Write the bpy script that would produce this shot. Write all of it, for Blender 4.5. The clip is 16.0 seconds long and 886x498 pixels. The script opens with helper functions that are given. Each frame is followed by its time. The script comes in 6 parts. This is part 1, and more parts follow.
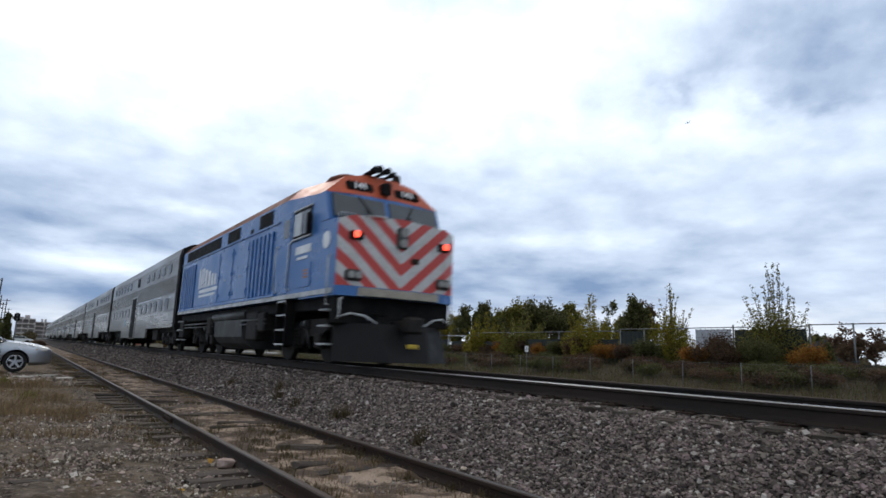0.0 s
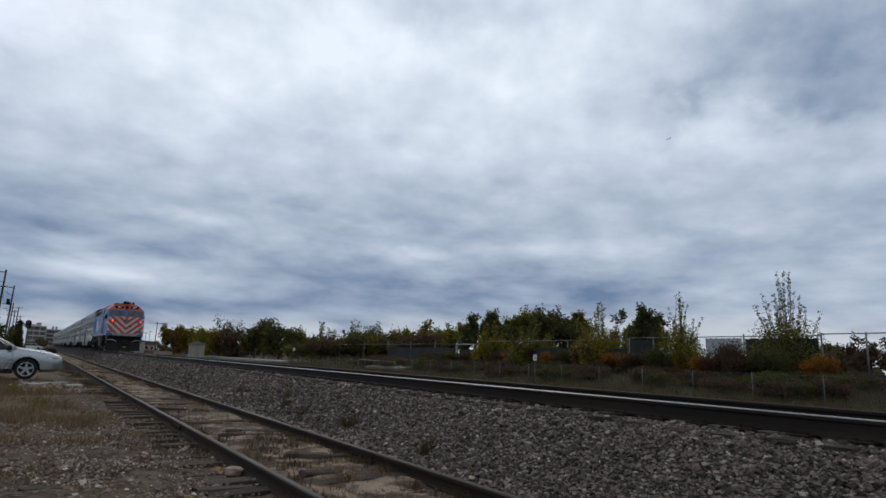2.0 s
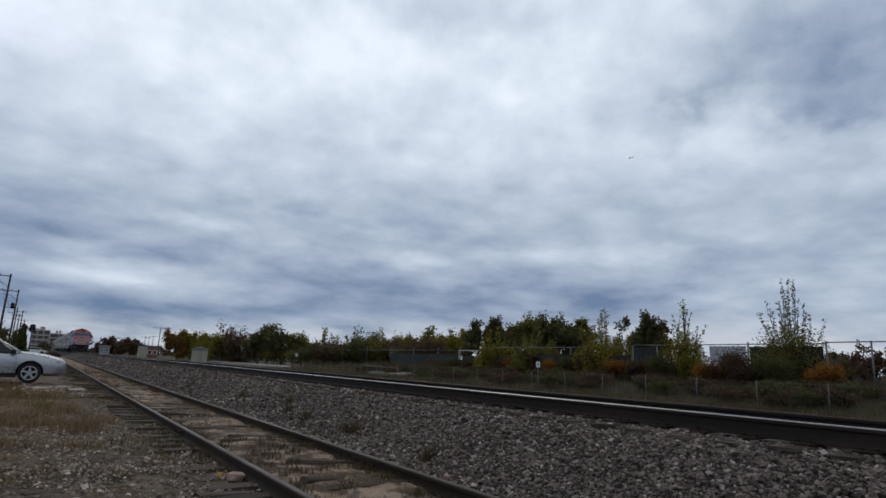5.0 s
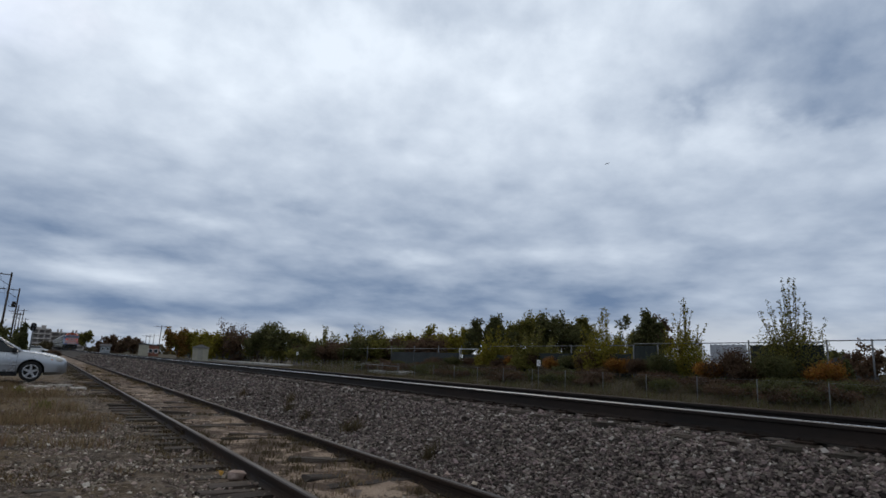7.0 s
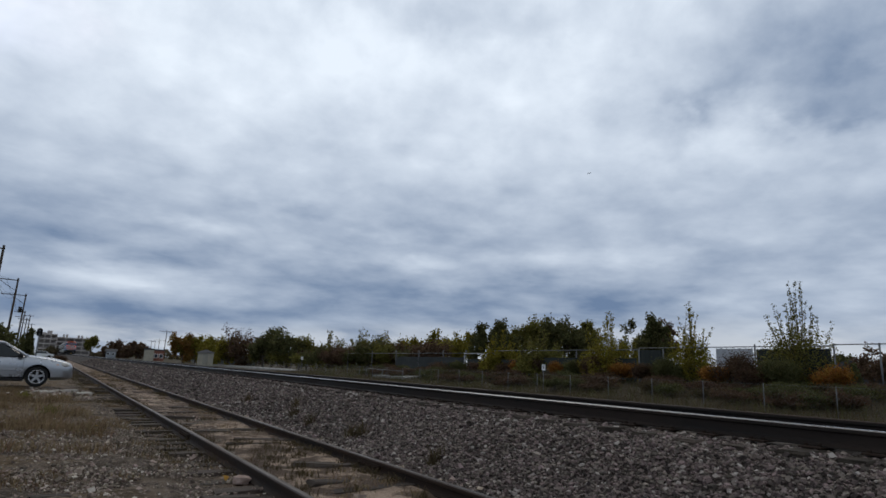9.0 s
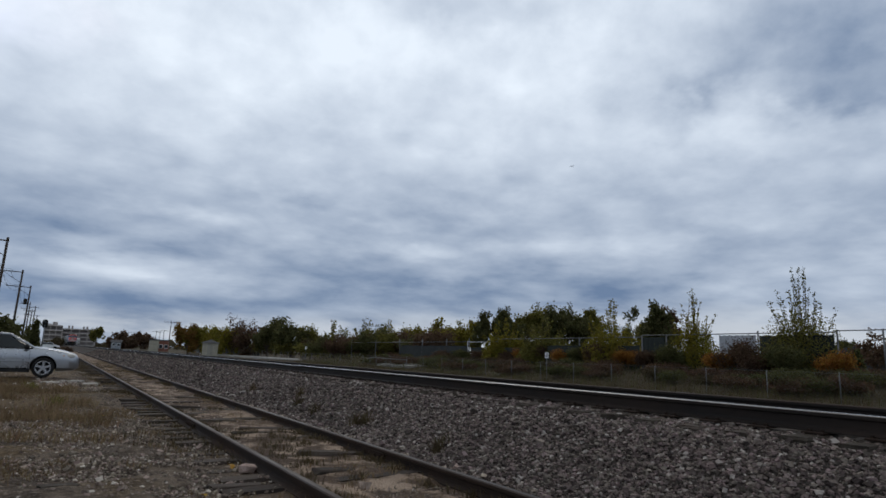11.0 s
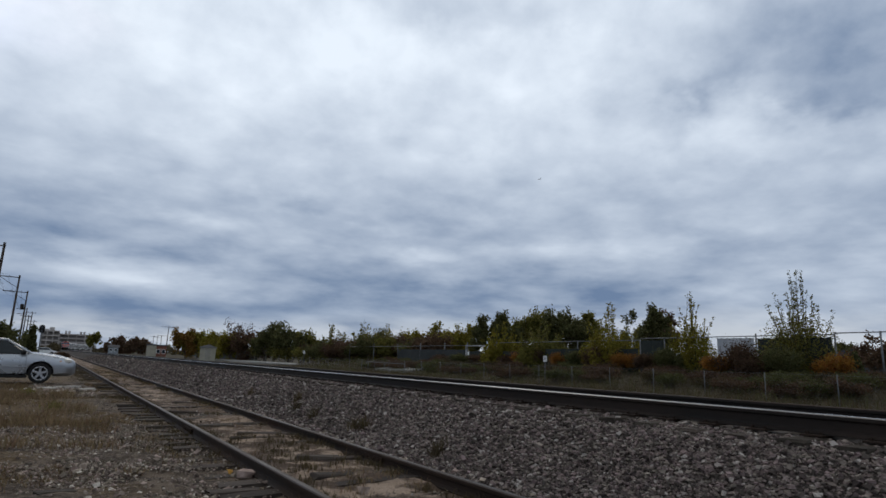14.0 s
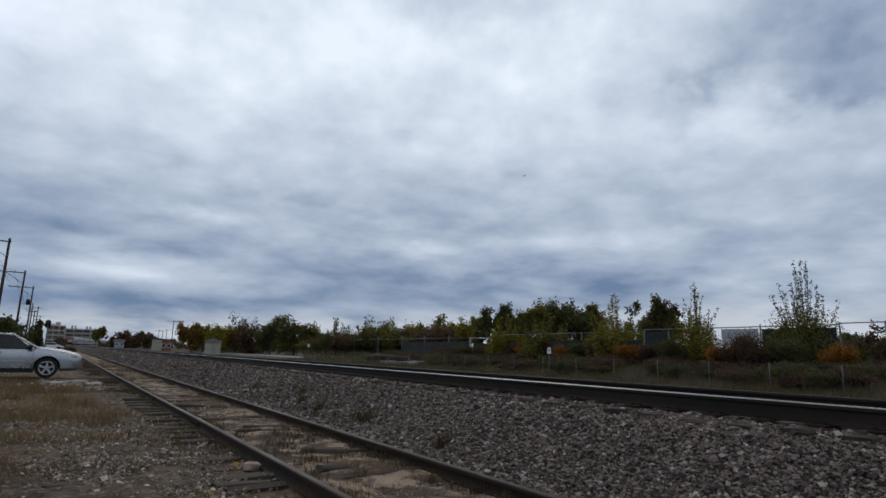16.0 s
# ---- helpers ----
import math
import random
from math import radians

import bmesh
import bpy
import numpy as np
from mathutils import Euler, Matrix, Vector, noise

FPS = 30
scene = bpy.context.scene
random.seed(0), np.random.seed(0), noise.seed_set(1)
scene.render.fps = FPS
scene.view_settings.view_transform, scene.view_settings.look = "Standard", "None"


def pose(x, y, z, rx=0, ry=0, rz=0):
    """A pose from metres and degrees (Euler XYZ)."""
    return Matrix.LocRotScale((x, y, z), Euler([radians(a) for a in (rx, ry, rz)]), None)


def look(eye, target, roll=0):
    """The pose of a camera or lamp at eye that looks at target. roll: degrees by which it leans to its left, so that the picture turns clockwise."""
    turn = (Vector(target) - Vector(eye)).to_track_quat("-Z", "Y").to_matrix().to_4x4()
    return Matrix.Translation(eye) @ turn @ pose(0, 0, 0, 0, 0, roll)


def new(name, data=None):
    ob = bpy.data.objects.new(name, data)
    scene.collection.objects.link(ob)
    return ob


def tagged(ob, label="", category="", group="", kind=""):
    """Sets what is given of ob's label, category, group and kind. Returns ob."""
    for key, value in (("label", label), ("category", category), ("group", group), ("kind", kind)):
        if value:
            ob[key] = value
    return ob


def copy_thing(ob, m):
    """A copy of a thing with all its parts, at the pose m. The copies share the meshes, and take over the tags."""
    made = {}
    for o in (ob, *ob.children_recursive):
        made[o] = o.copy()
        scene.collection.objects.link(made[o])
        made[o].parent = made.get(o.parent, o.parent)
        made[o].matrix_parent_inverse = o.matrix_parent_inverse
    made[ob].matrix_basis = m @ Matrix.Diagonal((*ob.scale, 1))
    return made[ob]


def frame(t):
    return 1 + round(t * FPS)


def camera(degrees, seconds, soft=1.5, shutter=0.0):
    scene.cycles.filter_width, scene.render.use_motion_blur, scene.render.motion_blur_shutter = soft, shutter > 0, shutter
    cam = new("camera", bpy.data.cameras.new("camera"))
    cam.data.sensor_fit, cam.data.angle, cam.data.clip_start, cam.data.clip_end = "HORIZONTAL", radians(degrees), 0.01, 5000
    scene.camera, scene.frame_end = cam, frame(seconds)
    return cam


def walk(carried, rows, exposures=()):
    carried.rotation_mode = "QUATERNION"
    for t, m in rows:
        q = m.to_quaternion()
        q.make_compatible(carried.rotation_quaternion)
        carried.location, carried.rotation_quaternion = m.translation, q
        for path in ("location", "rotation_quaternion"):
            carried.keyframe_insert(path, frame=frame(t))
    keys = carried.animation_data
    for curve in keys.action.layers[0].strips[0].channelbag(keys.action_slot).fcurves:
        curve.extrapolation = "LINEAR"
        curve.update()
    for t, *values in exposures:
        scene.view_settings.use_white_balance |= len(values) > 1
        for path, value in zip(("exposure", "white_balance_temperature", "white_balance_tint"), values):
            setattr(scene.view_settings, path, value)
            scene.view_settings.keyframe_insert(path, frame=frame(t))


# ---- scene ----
EYE = 1.124           # above the siding's railhead, which is z = 0
MAIN_Z = 0.757        # railhead of the main track
MAIN_X = 6.8625       # centre of the main track
SIDE_X = 2.816        # centre of the siding
TRAIN_Y0 = 11.65      # nose of the locomotive at 0 s

cam = camera(73.4, 16.0, soft=1.6, shutter=0.25)
walk(cam, [
    (0.0, pose(0, 0, EYE, 99.840, -1.998, -34.833)),
    (0.5, pose(0, 0, EYE, 99.859, -2.085, -34.104)),
    (1.0, pose(0, 0, EYE, 99.957, -2.218, -33.983)),
    (1.5, pose(0, 0, EYE, 100.146, -2.093, -34.002)),
    (2.0, pose(0, 0, EYE, 100.602, -2.168, -34.071)),
    (2.5, pose(0, 0, EYE, 100.767, -2.111, -33.969)),
    (3.0, pose(0, 0, EYE, 100.780, -2.076, -33.913)),
    (3.5, pose(0, 0, EYE, 100.664, -2.252, -33.987)),
    (4.0, pose(0, 0, EYE, 100.883, -2.399, -33.947)),
    (6.5, pose(0, 0, EYE, 101.256, -2.506, -33.767)),
    (7.0, pose(0, 0, EYE, 101.035, -2.475, -33.748)),
    (7.5, pose(0, 0, EYE, 101.383, -2.390, -33.693)),
    (8.0, pose(0, 0, EYE, 101.477, -2.410, -33.498)),
    (8.5, pose(0, 0, EYE, 101.635, -2.285, -33.317)),
    (9.0, pose(0, 0, EYE, 101.442, -2.392, -33.306)),
    (11.5, pose(0, 0, EYE, 100.268, -1.984, -32.939)),
    (12.0, pose(0, 0, EYE, 100.268, -2.078, -32.952)),
    (12.5, pose(0, 0, EYE, 100.233, -2.160, -32.892)),
    (13.0, pose(0, 0, EYE, 100.696, -1.941, -32.995)),
    (13.5, pose(0, 0, EYE, 100.953, -1.820, -33.094)),
    (14.0, pose(0, 0, EYE, 100.734, -1.815, -33.139)),
    (14.5, pose(0, 0, EYE, 100.378, -1.776, -32.856)),
    (15.0, pose(0, 0, EYE, 100.234, -1.555, -32.559)),
    (15.5, pose(0, 0, EYE, 100.159, -1.467, -32.540)),
    (16.0, pose(0, 0, EYE, 100.017, -1.481, -32.744)),
], exposures=[(0.0, 0.62), (0.2, 0.45), (0.5, 0.22), (1.0, 0.04), (2.0, -0.03), (16.0, -0.03)])

# ---- world: broken overcast, the sun behind it ----
SUN_AZ, SUN_EL = 14.0, 36.0      # degrees from the track's direction towards +x; above the horizon


def direction(az, el):
    a, e = radians(az), radians(el)
    return Vector((math.sin(a) * math.cos(e), math.cos(a) * math.cos(e), math.sin(e)))


world = bpy.data.worlds.new("sky")
scene.world = world
world.use_nodes = True


class Nodes:
    """Short-hand for building node trees."""

    def __init__(self, tree):
        self.tree = tree

    def add(self, kind, **values):
        n = self.tree.nodes.new(kind)
        for key, value in values.items():
            if key in n.inputs:
                n.inputs[key].default_value = value
        return n

    def link(self, a, b):
        self.tree.links.new(a, b)

    def put(self, value, socket):
        if isinstance(value, bpy.types.NodeSocket):
            self.link(value, socket)
        else:
            socket.default_value = value

    def math(self, op, a, b=0.0, c=0.0):
        n = self.tree.nodes.new("ShaderNodeMath")
        n.operation = op
        for i, v in enumerate((a, b, c)):
            self.put(v, n.inputs[i])
        return n.outputs[0]

    def vmath(self, op, a, b):
        n = self.tree.nodes.new("ShaderNodeVectorMath")
        n.operation = op
        self.put(a, n.inputs[0])
        self.put(b, n.inputs[1])
        return n.outputs["Value"] if op == "DOT_PRODUCT" else n.outputs["Vector"]

    def noise(self, vector, scale, detail=4.0, rough=0.55, distortion=0.0):
        n = self.tree.nodes.new("ShaderNodeTexNoise")
        n.inputs["Scale"].default_value, n.inputs["Detail"].default_value = scale, detail
        n.inputs["Roughness"].default_value, n.inputs["Distortion"].default_value = rough, distortion
        if vector is not None:
            self.link(vector, n.inputs["Vector"])
        return n.outputs["Fac"]

    def span(self, value, a, b, c=0.0, d=1.0, smooth=True):
        n = self.tree.nodes.new("ShaderNodeMapRange")
        n.interpolation_type = "SMOOTHSTEP" if smooth else "LINEAR"
        for i, v in enumerate((value, a, b, c, d)):
            self.put(v, n.inputs[i])
        return n.outputs[0]

    def mix(self, fac, a, b):
        n = self.tree.nodes.new("ShaderNodeMix")
        n.data_type = "RGBA"
        self.put(fac, n.inputs["Factor"])
        self.put(a if isinstance(a, bpy.types.NodeSocket) else (*a[:3], 1), n.inputs[6])
        self.put(b if isinstance(b, bpy.types.NodeSocket) else (*b[:3], 1), n.inputs[7])
        return n.outputs[2]


# heaps of cloud: bearing, height, breadth, depth (degrees) and how far each is lighter or darker than the layer
LIGHT_HEAPS = ((10, 25, 16, 5, 0.24), (25, 29.5, 10, 3, 0.20), (41, 26, 5, 2.6, 0.20), (56, 20, 8, 2, 0.20), (38.5, 21, 4, 2, 0.14), (63, 21.5, 5, 1.4, 0.16),
               (4.5, 6.3, 7, 1.2, 0.55), (9, 11.4, 6, 0.6, 0.20), (31.5, 9.9, 4, 0.6, 0.24), (41, 10.4, 4, 0.7, 0.18), (52, 11.0, 4.5, 1.2, 0.22), (66, 5.5, 10, 3, 0.22))
DARK_HEAPS = ((36, 32.8, 9, 2.2, -0.24), (69, 27.0, 12, 5.5, -0.56), (57.5, 24.4, 3.5, 1.1, -0.26), (68, 22.0, 6, 0.8, -0.18), (-4, 10, 7, 2, -0.16),
              (30, 6.4, 16, 1.8, -0.05), (3, 3.3, 10, 1.2, -0.14), (35, 15, 9, 1.2, -0.12), (46, 7, 8, 1.5, -0.07), (22, 13.8, 7, 0.7, -0.12))


def build_sky():
    nt = Nodes(world.node_tree)
    world.node_tree.nodes.clear()
    way = nt.add("ShaderNodeTexCoord").outputs["Generated"]
    sep = nt.add("ShaderNodeSeparateXYZ")
    nt.link(way, sep.inputs[0])
    up = nt.math("MAXIMUM", sep.outputs[2], 0.0)
    bearing = nt.math("MULTIPLY", nt.math("ARCTAN2", sep.outputs[0], sep.outputs[1]), 57.2958)
    height = nt.math("MULTIPLY", nt.math("ARCSINE", up), 57.2958)
    # round the sky in degrees, the heights drawn out towards the horizon as the layer flattens in perspective
    flat = nt.math("SQRT", nt.math("ADD", nt.math("MULTIPLY", sep.outputs[0], sep.outputs[0]), nt.math("MULTIPLY", sep.outputs[1], sep.outputs[1])))
    comb = nt.add("ShaderNodeCombineXYZ")
    nt.link(nt.math("MULTIPLY", nt.math("DIVIDE", sep.outputs[0], flat), 57.3), comb.inputs[0])
    nt.link(nt.math("MULTIPLY", nt.math("DIVIDE", sep.outputs[1], flat), 57.3), comb.inputs[1])
    nt.link(nt.math("MULTIPLY", nt.math("LOGARITHM", nt.math("ADD", height, 10.0), 2.71828), 54.0), comb.inputs[2])
    layer = comb.outputs[0]
    bend = nt.add("ShaderNodeTexNoise", Scale=0.085, Detail=5.0, Roughness=0.55)
    nt.link(layer, bend.inputs["Vector"])
    split = nt.add("ShaderNodeSeparateXYZ")
    nt.link(nt.vmath("SUBTRACT", bend.outputs["Color"], (0.5, 0.5, 0.5)), split.inputs[0])
    # ragged outlines: the heaps' bearings and heights are pulled about by the turbulence
    ragged_b = nt.math("ADD", bearing, nt.math("MULTIPLY", split.outputs[0], 15.0))
    ragged_h = nt.math("ADD", height, nt.math("MULTIPLY", split.outputs[1], nt.span(height, 2, 26, 2.6, 10.0)))
    v = nt.math("ADD", nt.span(height, 5.0, 18.0, 0.17, 0.54, False), nt.span(height, 18.0, 30.0, 0.0, 0.22, False))
    for b, h, wide, deep, gain in LIGHT_HEAPS + DARK_HEAPS:
        p = nt.math("MULTIPLY_ADD", ragged_b, 1 / wide, -b / wide)
        q = nt.math("MULTIPLY_ADD", ragged_h, 1 / deep, -h / deep)
        r = nt.math("MULTIPLY_ADD", q, q, nt.math("MULTIPLY", p, p))
        v = nt.math("MULTIPLY_ADD", nt.math("EXPONENT", nt.math("MULTIPLY", r, -0.8)), gain, v)
    large = nt.math("SUBTRACT", nt.noise(layer, 0.035, 2.0, 0.5, 0.2), 0.5)
    mid = nt.math("SUBTRACT", nt.noise(layer, 0.145, 6.0, 0.55, 0.12), 0.5)
    fine = nt.math("SUBTRACT", nt.noise(layer, 0.30, 5.0, 0.55, 0.1), 0.5)
    v = nt.math("ADD", v, nt.math("MULTIPLY", large, nt.span(height, 20, 50, 0.20, 0.8)))
    v = nt.math("ADD", v, nt.math("MULTIPLY", mid, nt.span(height, 4, 24, 0.42, 0.54)))
    v = nt.math("ADD", v, nt.math("MULTIPLY", fine, 0.24))
    # long level banks near the horizon
    level = nt.add("ShaderNodeCombineXYZ")
    nt.link(nt.math("MULTIPLY", bearing, 0.075), level.inputs[0])
    nt.link(nt.math("MULTIPLY", nt.math("ADD", height, nt.math("MULTIPLY", bearing, 0.03)), 0.30), level.inputs[1])
    bank = nt.math("SUBTRACT", nt.noise(level.outputs[0], 1.5, 6.0, 0.55, 0.25), 0.5)
    v = nt.math("ADD", v, nt.math("MULTIPLY", bank, nt.span(height, 6, 20, 0.50, 0.05)))
    # rounded bellies of the cloud
    cell = nt.add("ShaderNodeTexVoronoi")
    cell.feature, cell.inputs["Scale"].default_value, cell.inputs["Smoothness"].default_value = "SMOOTH_F1", 0.21, 0.5
    nt.link(nt.vmath("ADD", layer, nt.vmath("MULTIPLY", bend.outputs["Color"], (8.0, 8.0, 8.0))), cell.inputs["Vector"])
    v = nt.math("ADD", v, nt.math("MULTIPLY", nt.math("SUBTRACT", 0.42, cell.outputs["Distance"]), 0.20))
    bright = nt.span(v, -0.05, 1.0, smooth=False)
    cloud = nt.mix(bright, (0.152, 0.226, 0.362), (0.84, 0.925, 1.03))
    cloud = nt.mix(nt.span(up, 0.60, 0.85), cloud, (0.37, 0.365, 0.36))     # unseen grey overhead, added to dim and neutralise the light on the ground
    # clear air under the layer's far edge, higher towards +x
    rim = nt.span(sep.outputs[0], 0.15, 0.92, 0.066, 0.115)
    edge = nt.math("SUBTRACT", 1.0, nt.math("MINIMUM", nt.math("DIVIDE", up, rim), 1.0))
    edge = nt.math("MULTIPLY", nt.span(edge, 0.0, 0.6), nt.span(nt.math("ADD", bank, mid), -0.20, 0.10, 0.45, 1.0))
    cloud = nt.mix(nt.math("MULTIPLY", edge, 0.80), cloud, (0.60, 0.64, 0.69))
    air = nt.add("ShaderNodeTexSky")
    air.sky_type, air.sun_disc = "NISHITA", False
    air.sun_elevation, air.sun_rotation = radians(SUN_EL), radians(SUN_AZ)
    blue = nt.vmath("MULTIPLY", air.outputs[0], (0.13, 0.13, 0.13))
    # a gap in the layer, and thin places where the blue shows through
    p, q = nt.math("MULTIPLY_ADD", ragged_b, 1 / 4.0, 7.5 / 4.0), nt.math("MULTIPLY_ADD", ragged_h, 1 / 2.8, -26.0 / 2.8)
    hole = nt.math("EXPONENT", nt.math("MULTIPLY", nt.math("MULTIPLY_ADD", q, q, nt.math("MULTIPLY", p, p)), -0.8))
    gap = nt.math("MULTIPLY", nt.span(nt.noise(layer, 0.02, 4.0, 0.5, 0.2), 0.58, 0.78), nt.span(up, 0.35, 0.7, 0.0, 0.6))
    out = nt.mix(nt.math("MAXIMUM", gap, hole), cloud, blue)
    bg = nt.add("ShaderNodeBackground", Strength=1.0)
    nt.link(out, bg.inputs["Color"])
    end = nt.add("ShaderNodeOutputWorld")
    nt.link(bg.outputs[0], end.inputs[0])


build_sky()
sun = new("sun", bpy.data.lights.new("sun", "SUN"))
sun.data.energy, sun.data.angle, sun.data.color = 0.45, radians(25), (1.0, 0.9, 0.76)
sun.matrix_basis = look(direction(SUN_AZ, SUN_EL) * 50, (0, 0, 0))


# ---- materials ----
def paint(name, a, b, scale=3.0, rough=0.6, metal=0.0, bump=0.0, fine=40.0, fine_colour=None, vary=0.0, rough_vary=0.12,
          pale=None, bump_scale=None, stretch=(1, 1, 1), clean=0.35):
    """A surface of two tones at two scales, with grain relief; vary: difference from piece to piece."""
    m = bpy.data.materials.new(name)
    m.use_nodes = True
    nt = Nodes(m.node_tree)
    bsdf = m.node_tree.nodes["Principled BSDF"]
    where = nt.add("ShaderNodeTexCoord").outputs["Object"]
    if stretch != (1, 1, 1):
        where = nt.vmath("MULTIPLY", where, stretch)
    n1, n2 = nt.noise(where, scale, 5.0, 0.6), nt.noise(where, fine, 3.0, 0.6)
    colour = nt.mix(nt.span(n1, clean, 0.7), a, b)
    colour = nt.mix(nt.span(n2, 0.5, 0.8, 0.0, 0.7), colour, fine_colour or [0.6 * (p + q) / 2 for p, q in zip(a, b)])
    if vary:
        info = nt.add("ShaderNodeObjectInfo").outputs["Random"]
        island = nt.add("ShaderNodeNewGeometry").outputs["Random Per Island"]
        r = nt.math("FRACT", nt.math("ADD", info, island))
        hsv = nt.add("ShaderNodeHueSaturation")
        nt.link(nt.span(r, 0, 1, 1 - vary, 1 + vary, False), hsv.inputs["Value"])
        nt.link(nt.span(nt.math("FRACT", nt.math("MULTIPLY", r, 7.31)), 0, 1, 0.5 - 0.05 * vary, 0.5 + 0.05 * vary, False), hsv.inputs["Hue"])
        nt.link(colour, hsv.inputs["Color"])
        colour = hsv.outputs[0]
        if pale:        # now and then a much lighter piece
            colour = nt.mix(nt.span(nt.math("FRACT", nt.math("MULTIPLY", r, 13.7)), 0.90, 0.97, 0.0, 0.85), colour, pale)
    nt.link(colour, bsdf.inputs["Base Color"])
    nt.link(nt.span(n1, 0.3, 0.7, max(rough - rough_vary, 0.02), min(rough + rough_vary, 1.0)), bsdf.inputs["Roughness"])
    bsdf.inputs["Metallic"].default_value = metal
    bsdf.inputs["Specular IOR Level"].default_value = 0.5 if rough < 0.55 else 0.15
    if bump:
        bn = nt.add("ShaderNodeBump", Strength=min(bump, 1.0), Distance=0.01)
        nt.link(nt.noise(where, bump_scale or fine, 4.0, 0.6), bn.inputs["Height"])
        nt.link(bn.outputs[0], bsdf.inputs["Normal"])
    return m


def glow_paint(name, colour, strength):
    m = bpy.data.materials.new(name)
    m.use_nodes = True
    b = m.node_tree.nodes["Principled BSDF"]
    b.inputs["Base Color"].default_value = (*colour, 1)
    b.inputs["Emission Color"].default_value = (*colour, 1)
    b.inputs["Emission Strength"].default_value = strength
    return m


def glass_paint(name, tint, rough=0.05):
    m = paint(name, tint, [c * 1.3 for c in tint], 2.0, rough, rough_vary=0.03)
    m.node_tree.nodes["Principled BSDF"].inputs["Specular IOR Level"].default_value = 0.6
    return m


BLUE = paint("blue_paint", (0.023, 0.108, 0.31), (0.038, 0.138, 0.36), 0.9, 0.34, bump=0.05, fine=14, fine_colour=(0.04, 0.11, 0.27))
ORANGE = paint("orange_paint", (0.50, 0.085, 0.03), (0.38, 0.070, 0.03), 1.2, 0.42, fine=12, fine_colour=(0.22, 0.06, 0.04))
SOOT = paint("sooty_orange_roof", (0.17, 0.045, 0.024), (0.09, 0.035, 0.024), 1.2, 0.7, fine=9, fine_colour=(0.03, 0.02, 0.018))
BLACK = paint("dirty_black", (0.007, 0.007, 0.0075), (0.016, 0.015, 0.014), 3.0, 0.6, bump=0.2, fine=25)
BLACK.node_tree.nodes["Principled BSDF"].inputs["Specular IOR Level"].default_value = 0.04
GREASE = paint("underframe_grime", (0.012, 0.011, 0.0105), (0.028, 0.025, 0.022), 4.0, 0.7, bump=0.3, fine=30)
TANK = paint("grey_tank_paint", (0.022, 0.024, 0.024), (0.042, 0.044, 0.043), 2.0, 0.5, fine=20)
SILVER = paint("pale_sill_paint", (0.46, 0.48, 0.49), (0.27, 0.27, 0.265), 3.0, 0.45, fine=18)
WHITE = paint("white_paint", (0.74, 0.76, 0.78), (0.62, 0.64, 0.66), 3.0, 0.5, fine=20)
SIGN_WHITE = paint("sign_white", (0.8, 0.8, 0.8), (0.7, 0.7, 0.7), 3.0, 0.5)
STEEL = paint("stainless_steel", (0.26, 0.250, 0.236), (0.14, 0.134, 0.125), 0.45, 0.34, metal=0.7, fine=5, bump=0.05, stretch=(1, 0.15, 1))
GLASS = glass_paint("dark_window_glass", (0.02, 0.024, 0.028))
WINDSHIELD = glass_paint("windshield_glass", (0.045, 0.055, 0.065))
RED_LAMP = glow_paint("red_marker_light", (1.0, 0.06, 0.03), 2.6)
LENS = paint("lamp_lens", (0.26, 0.26, 0.24), (0.18, 0.18, 0.17), 6.0, 0.2)
YELLOW = paint("worn_yellow", (0.5, 0.36, 0.05), (0.4, 0.28, 0.05), 4.0, 0.6)
RUST = paint("rusty_rail", (0.020, 0.014, 0.011), (0.042, 0.025, 0.017), 2.5, 0.8, metal=0.1, bump=0.4, fine=30, stretch=(1, 0.2, 1))
RUST_DARK = paint("oily_rail_web", (0.014, 0.012, 0.011), (0.03, 0.022, 0.018), 2.5, 0.7, bump=0.3, fine=30, stretch=(1, 0.2, 1))
POLISHED = paint("polished_railhead", (0.36, 0.36, 0.37), (0.26, 0.26, 0.26), 1.5, 0.34, metal=1.0, fine=30, stretch=(3, 0.1, 1))
WORN_HEAD = paint("dull_railhead", (0.034, 0.025, 0.021), (0.055, 0.037, 0.029), 2.0, 0.6, metal=0.15, fine=24, stretch=(3, 0.2, 1))
TIE = paint("weathered_tie_wood", (0.048, 0.038, 0.031), (0.085, 0.07, 0.058), 3.0, 0.9, bump=0.8, fine=24, fine_colour=(0.03, 0.025, 0.022), stretch=(0.25, 2, 2), vary=0.35)
STONE = paint("ballast_stone", (0.100, 0.080, 0.071), (0.185, 0.150, 0.134), 9.0, 0.85, bump=0.4, fine=70, fine_colour=(0.06, 0.045, 0.038), vary=0.75, pale=(0.42, 0.38, 0.34))
GRAVEL = paint("pale_gravel", (0.15, 0.118, 0.094), (0.33, 0.27, 0.22), 9.0, 0.9, bump=0.4, fine=70, vary=0.6, pale=(0.62, 0.56, 0.48))
BARK = paint("bark", (0.07, 0.055, 0.042), (0.12, 0.10, 0.08), 5.0, 0.9, bump=0.5, fine=20, stretch=(1, 1, 0.2))
POLE_WOOD = paint("creosoted_pole", (0.04, 0.032, 0.027), (0.075, 0.06, 0.05), 3.0, 0.9, bump=0.4, fine=18, stretch=(1, 1, 0.1))
GALV = paint("galvanised_steel", (0.17, 0.175, 0.18), (0.12, 0.125, 0.13), 4.0, 0.6, metal=0.3)


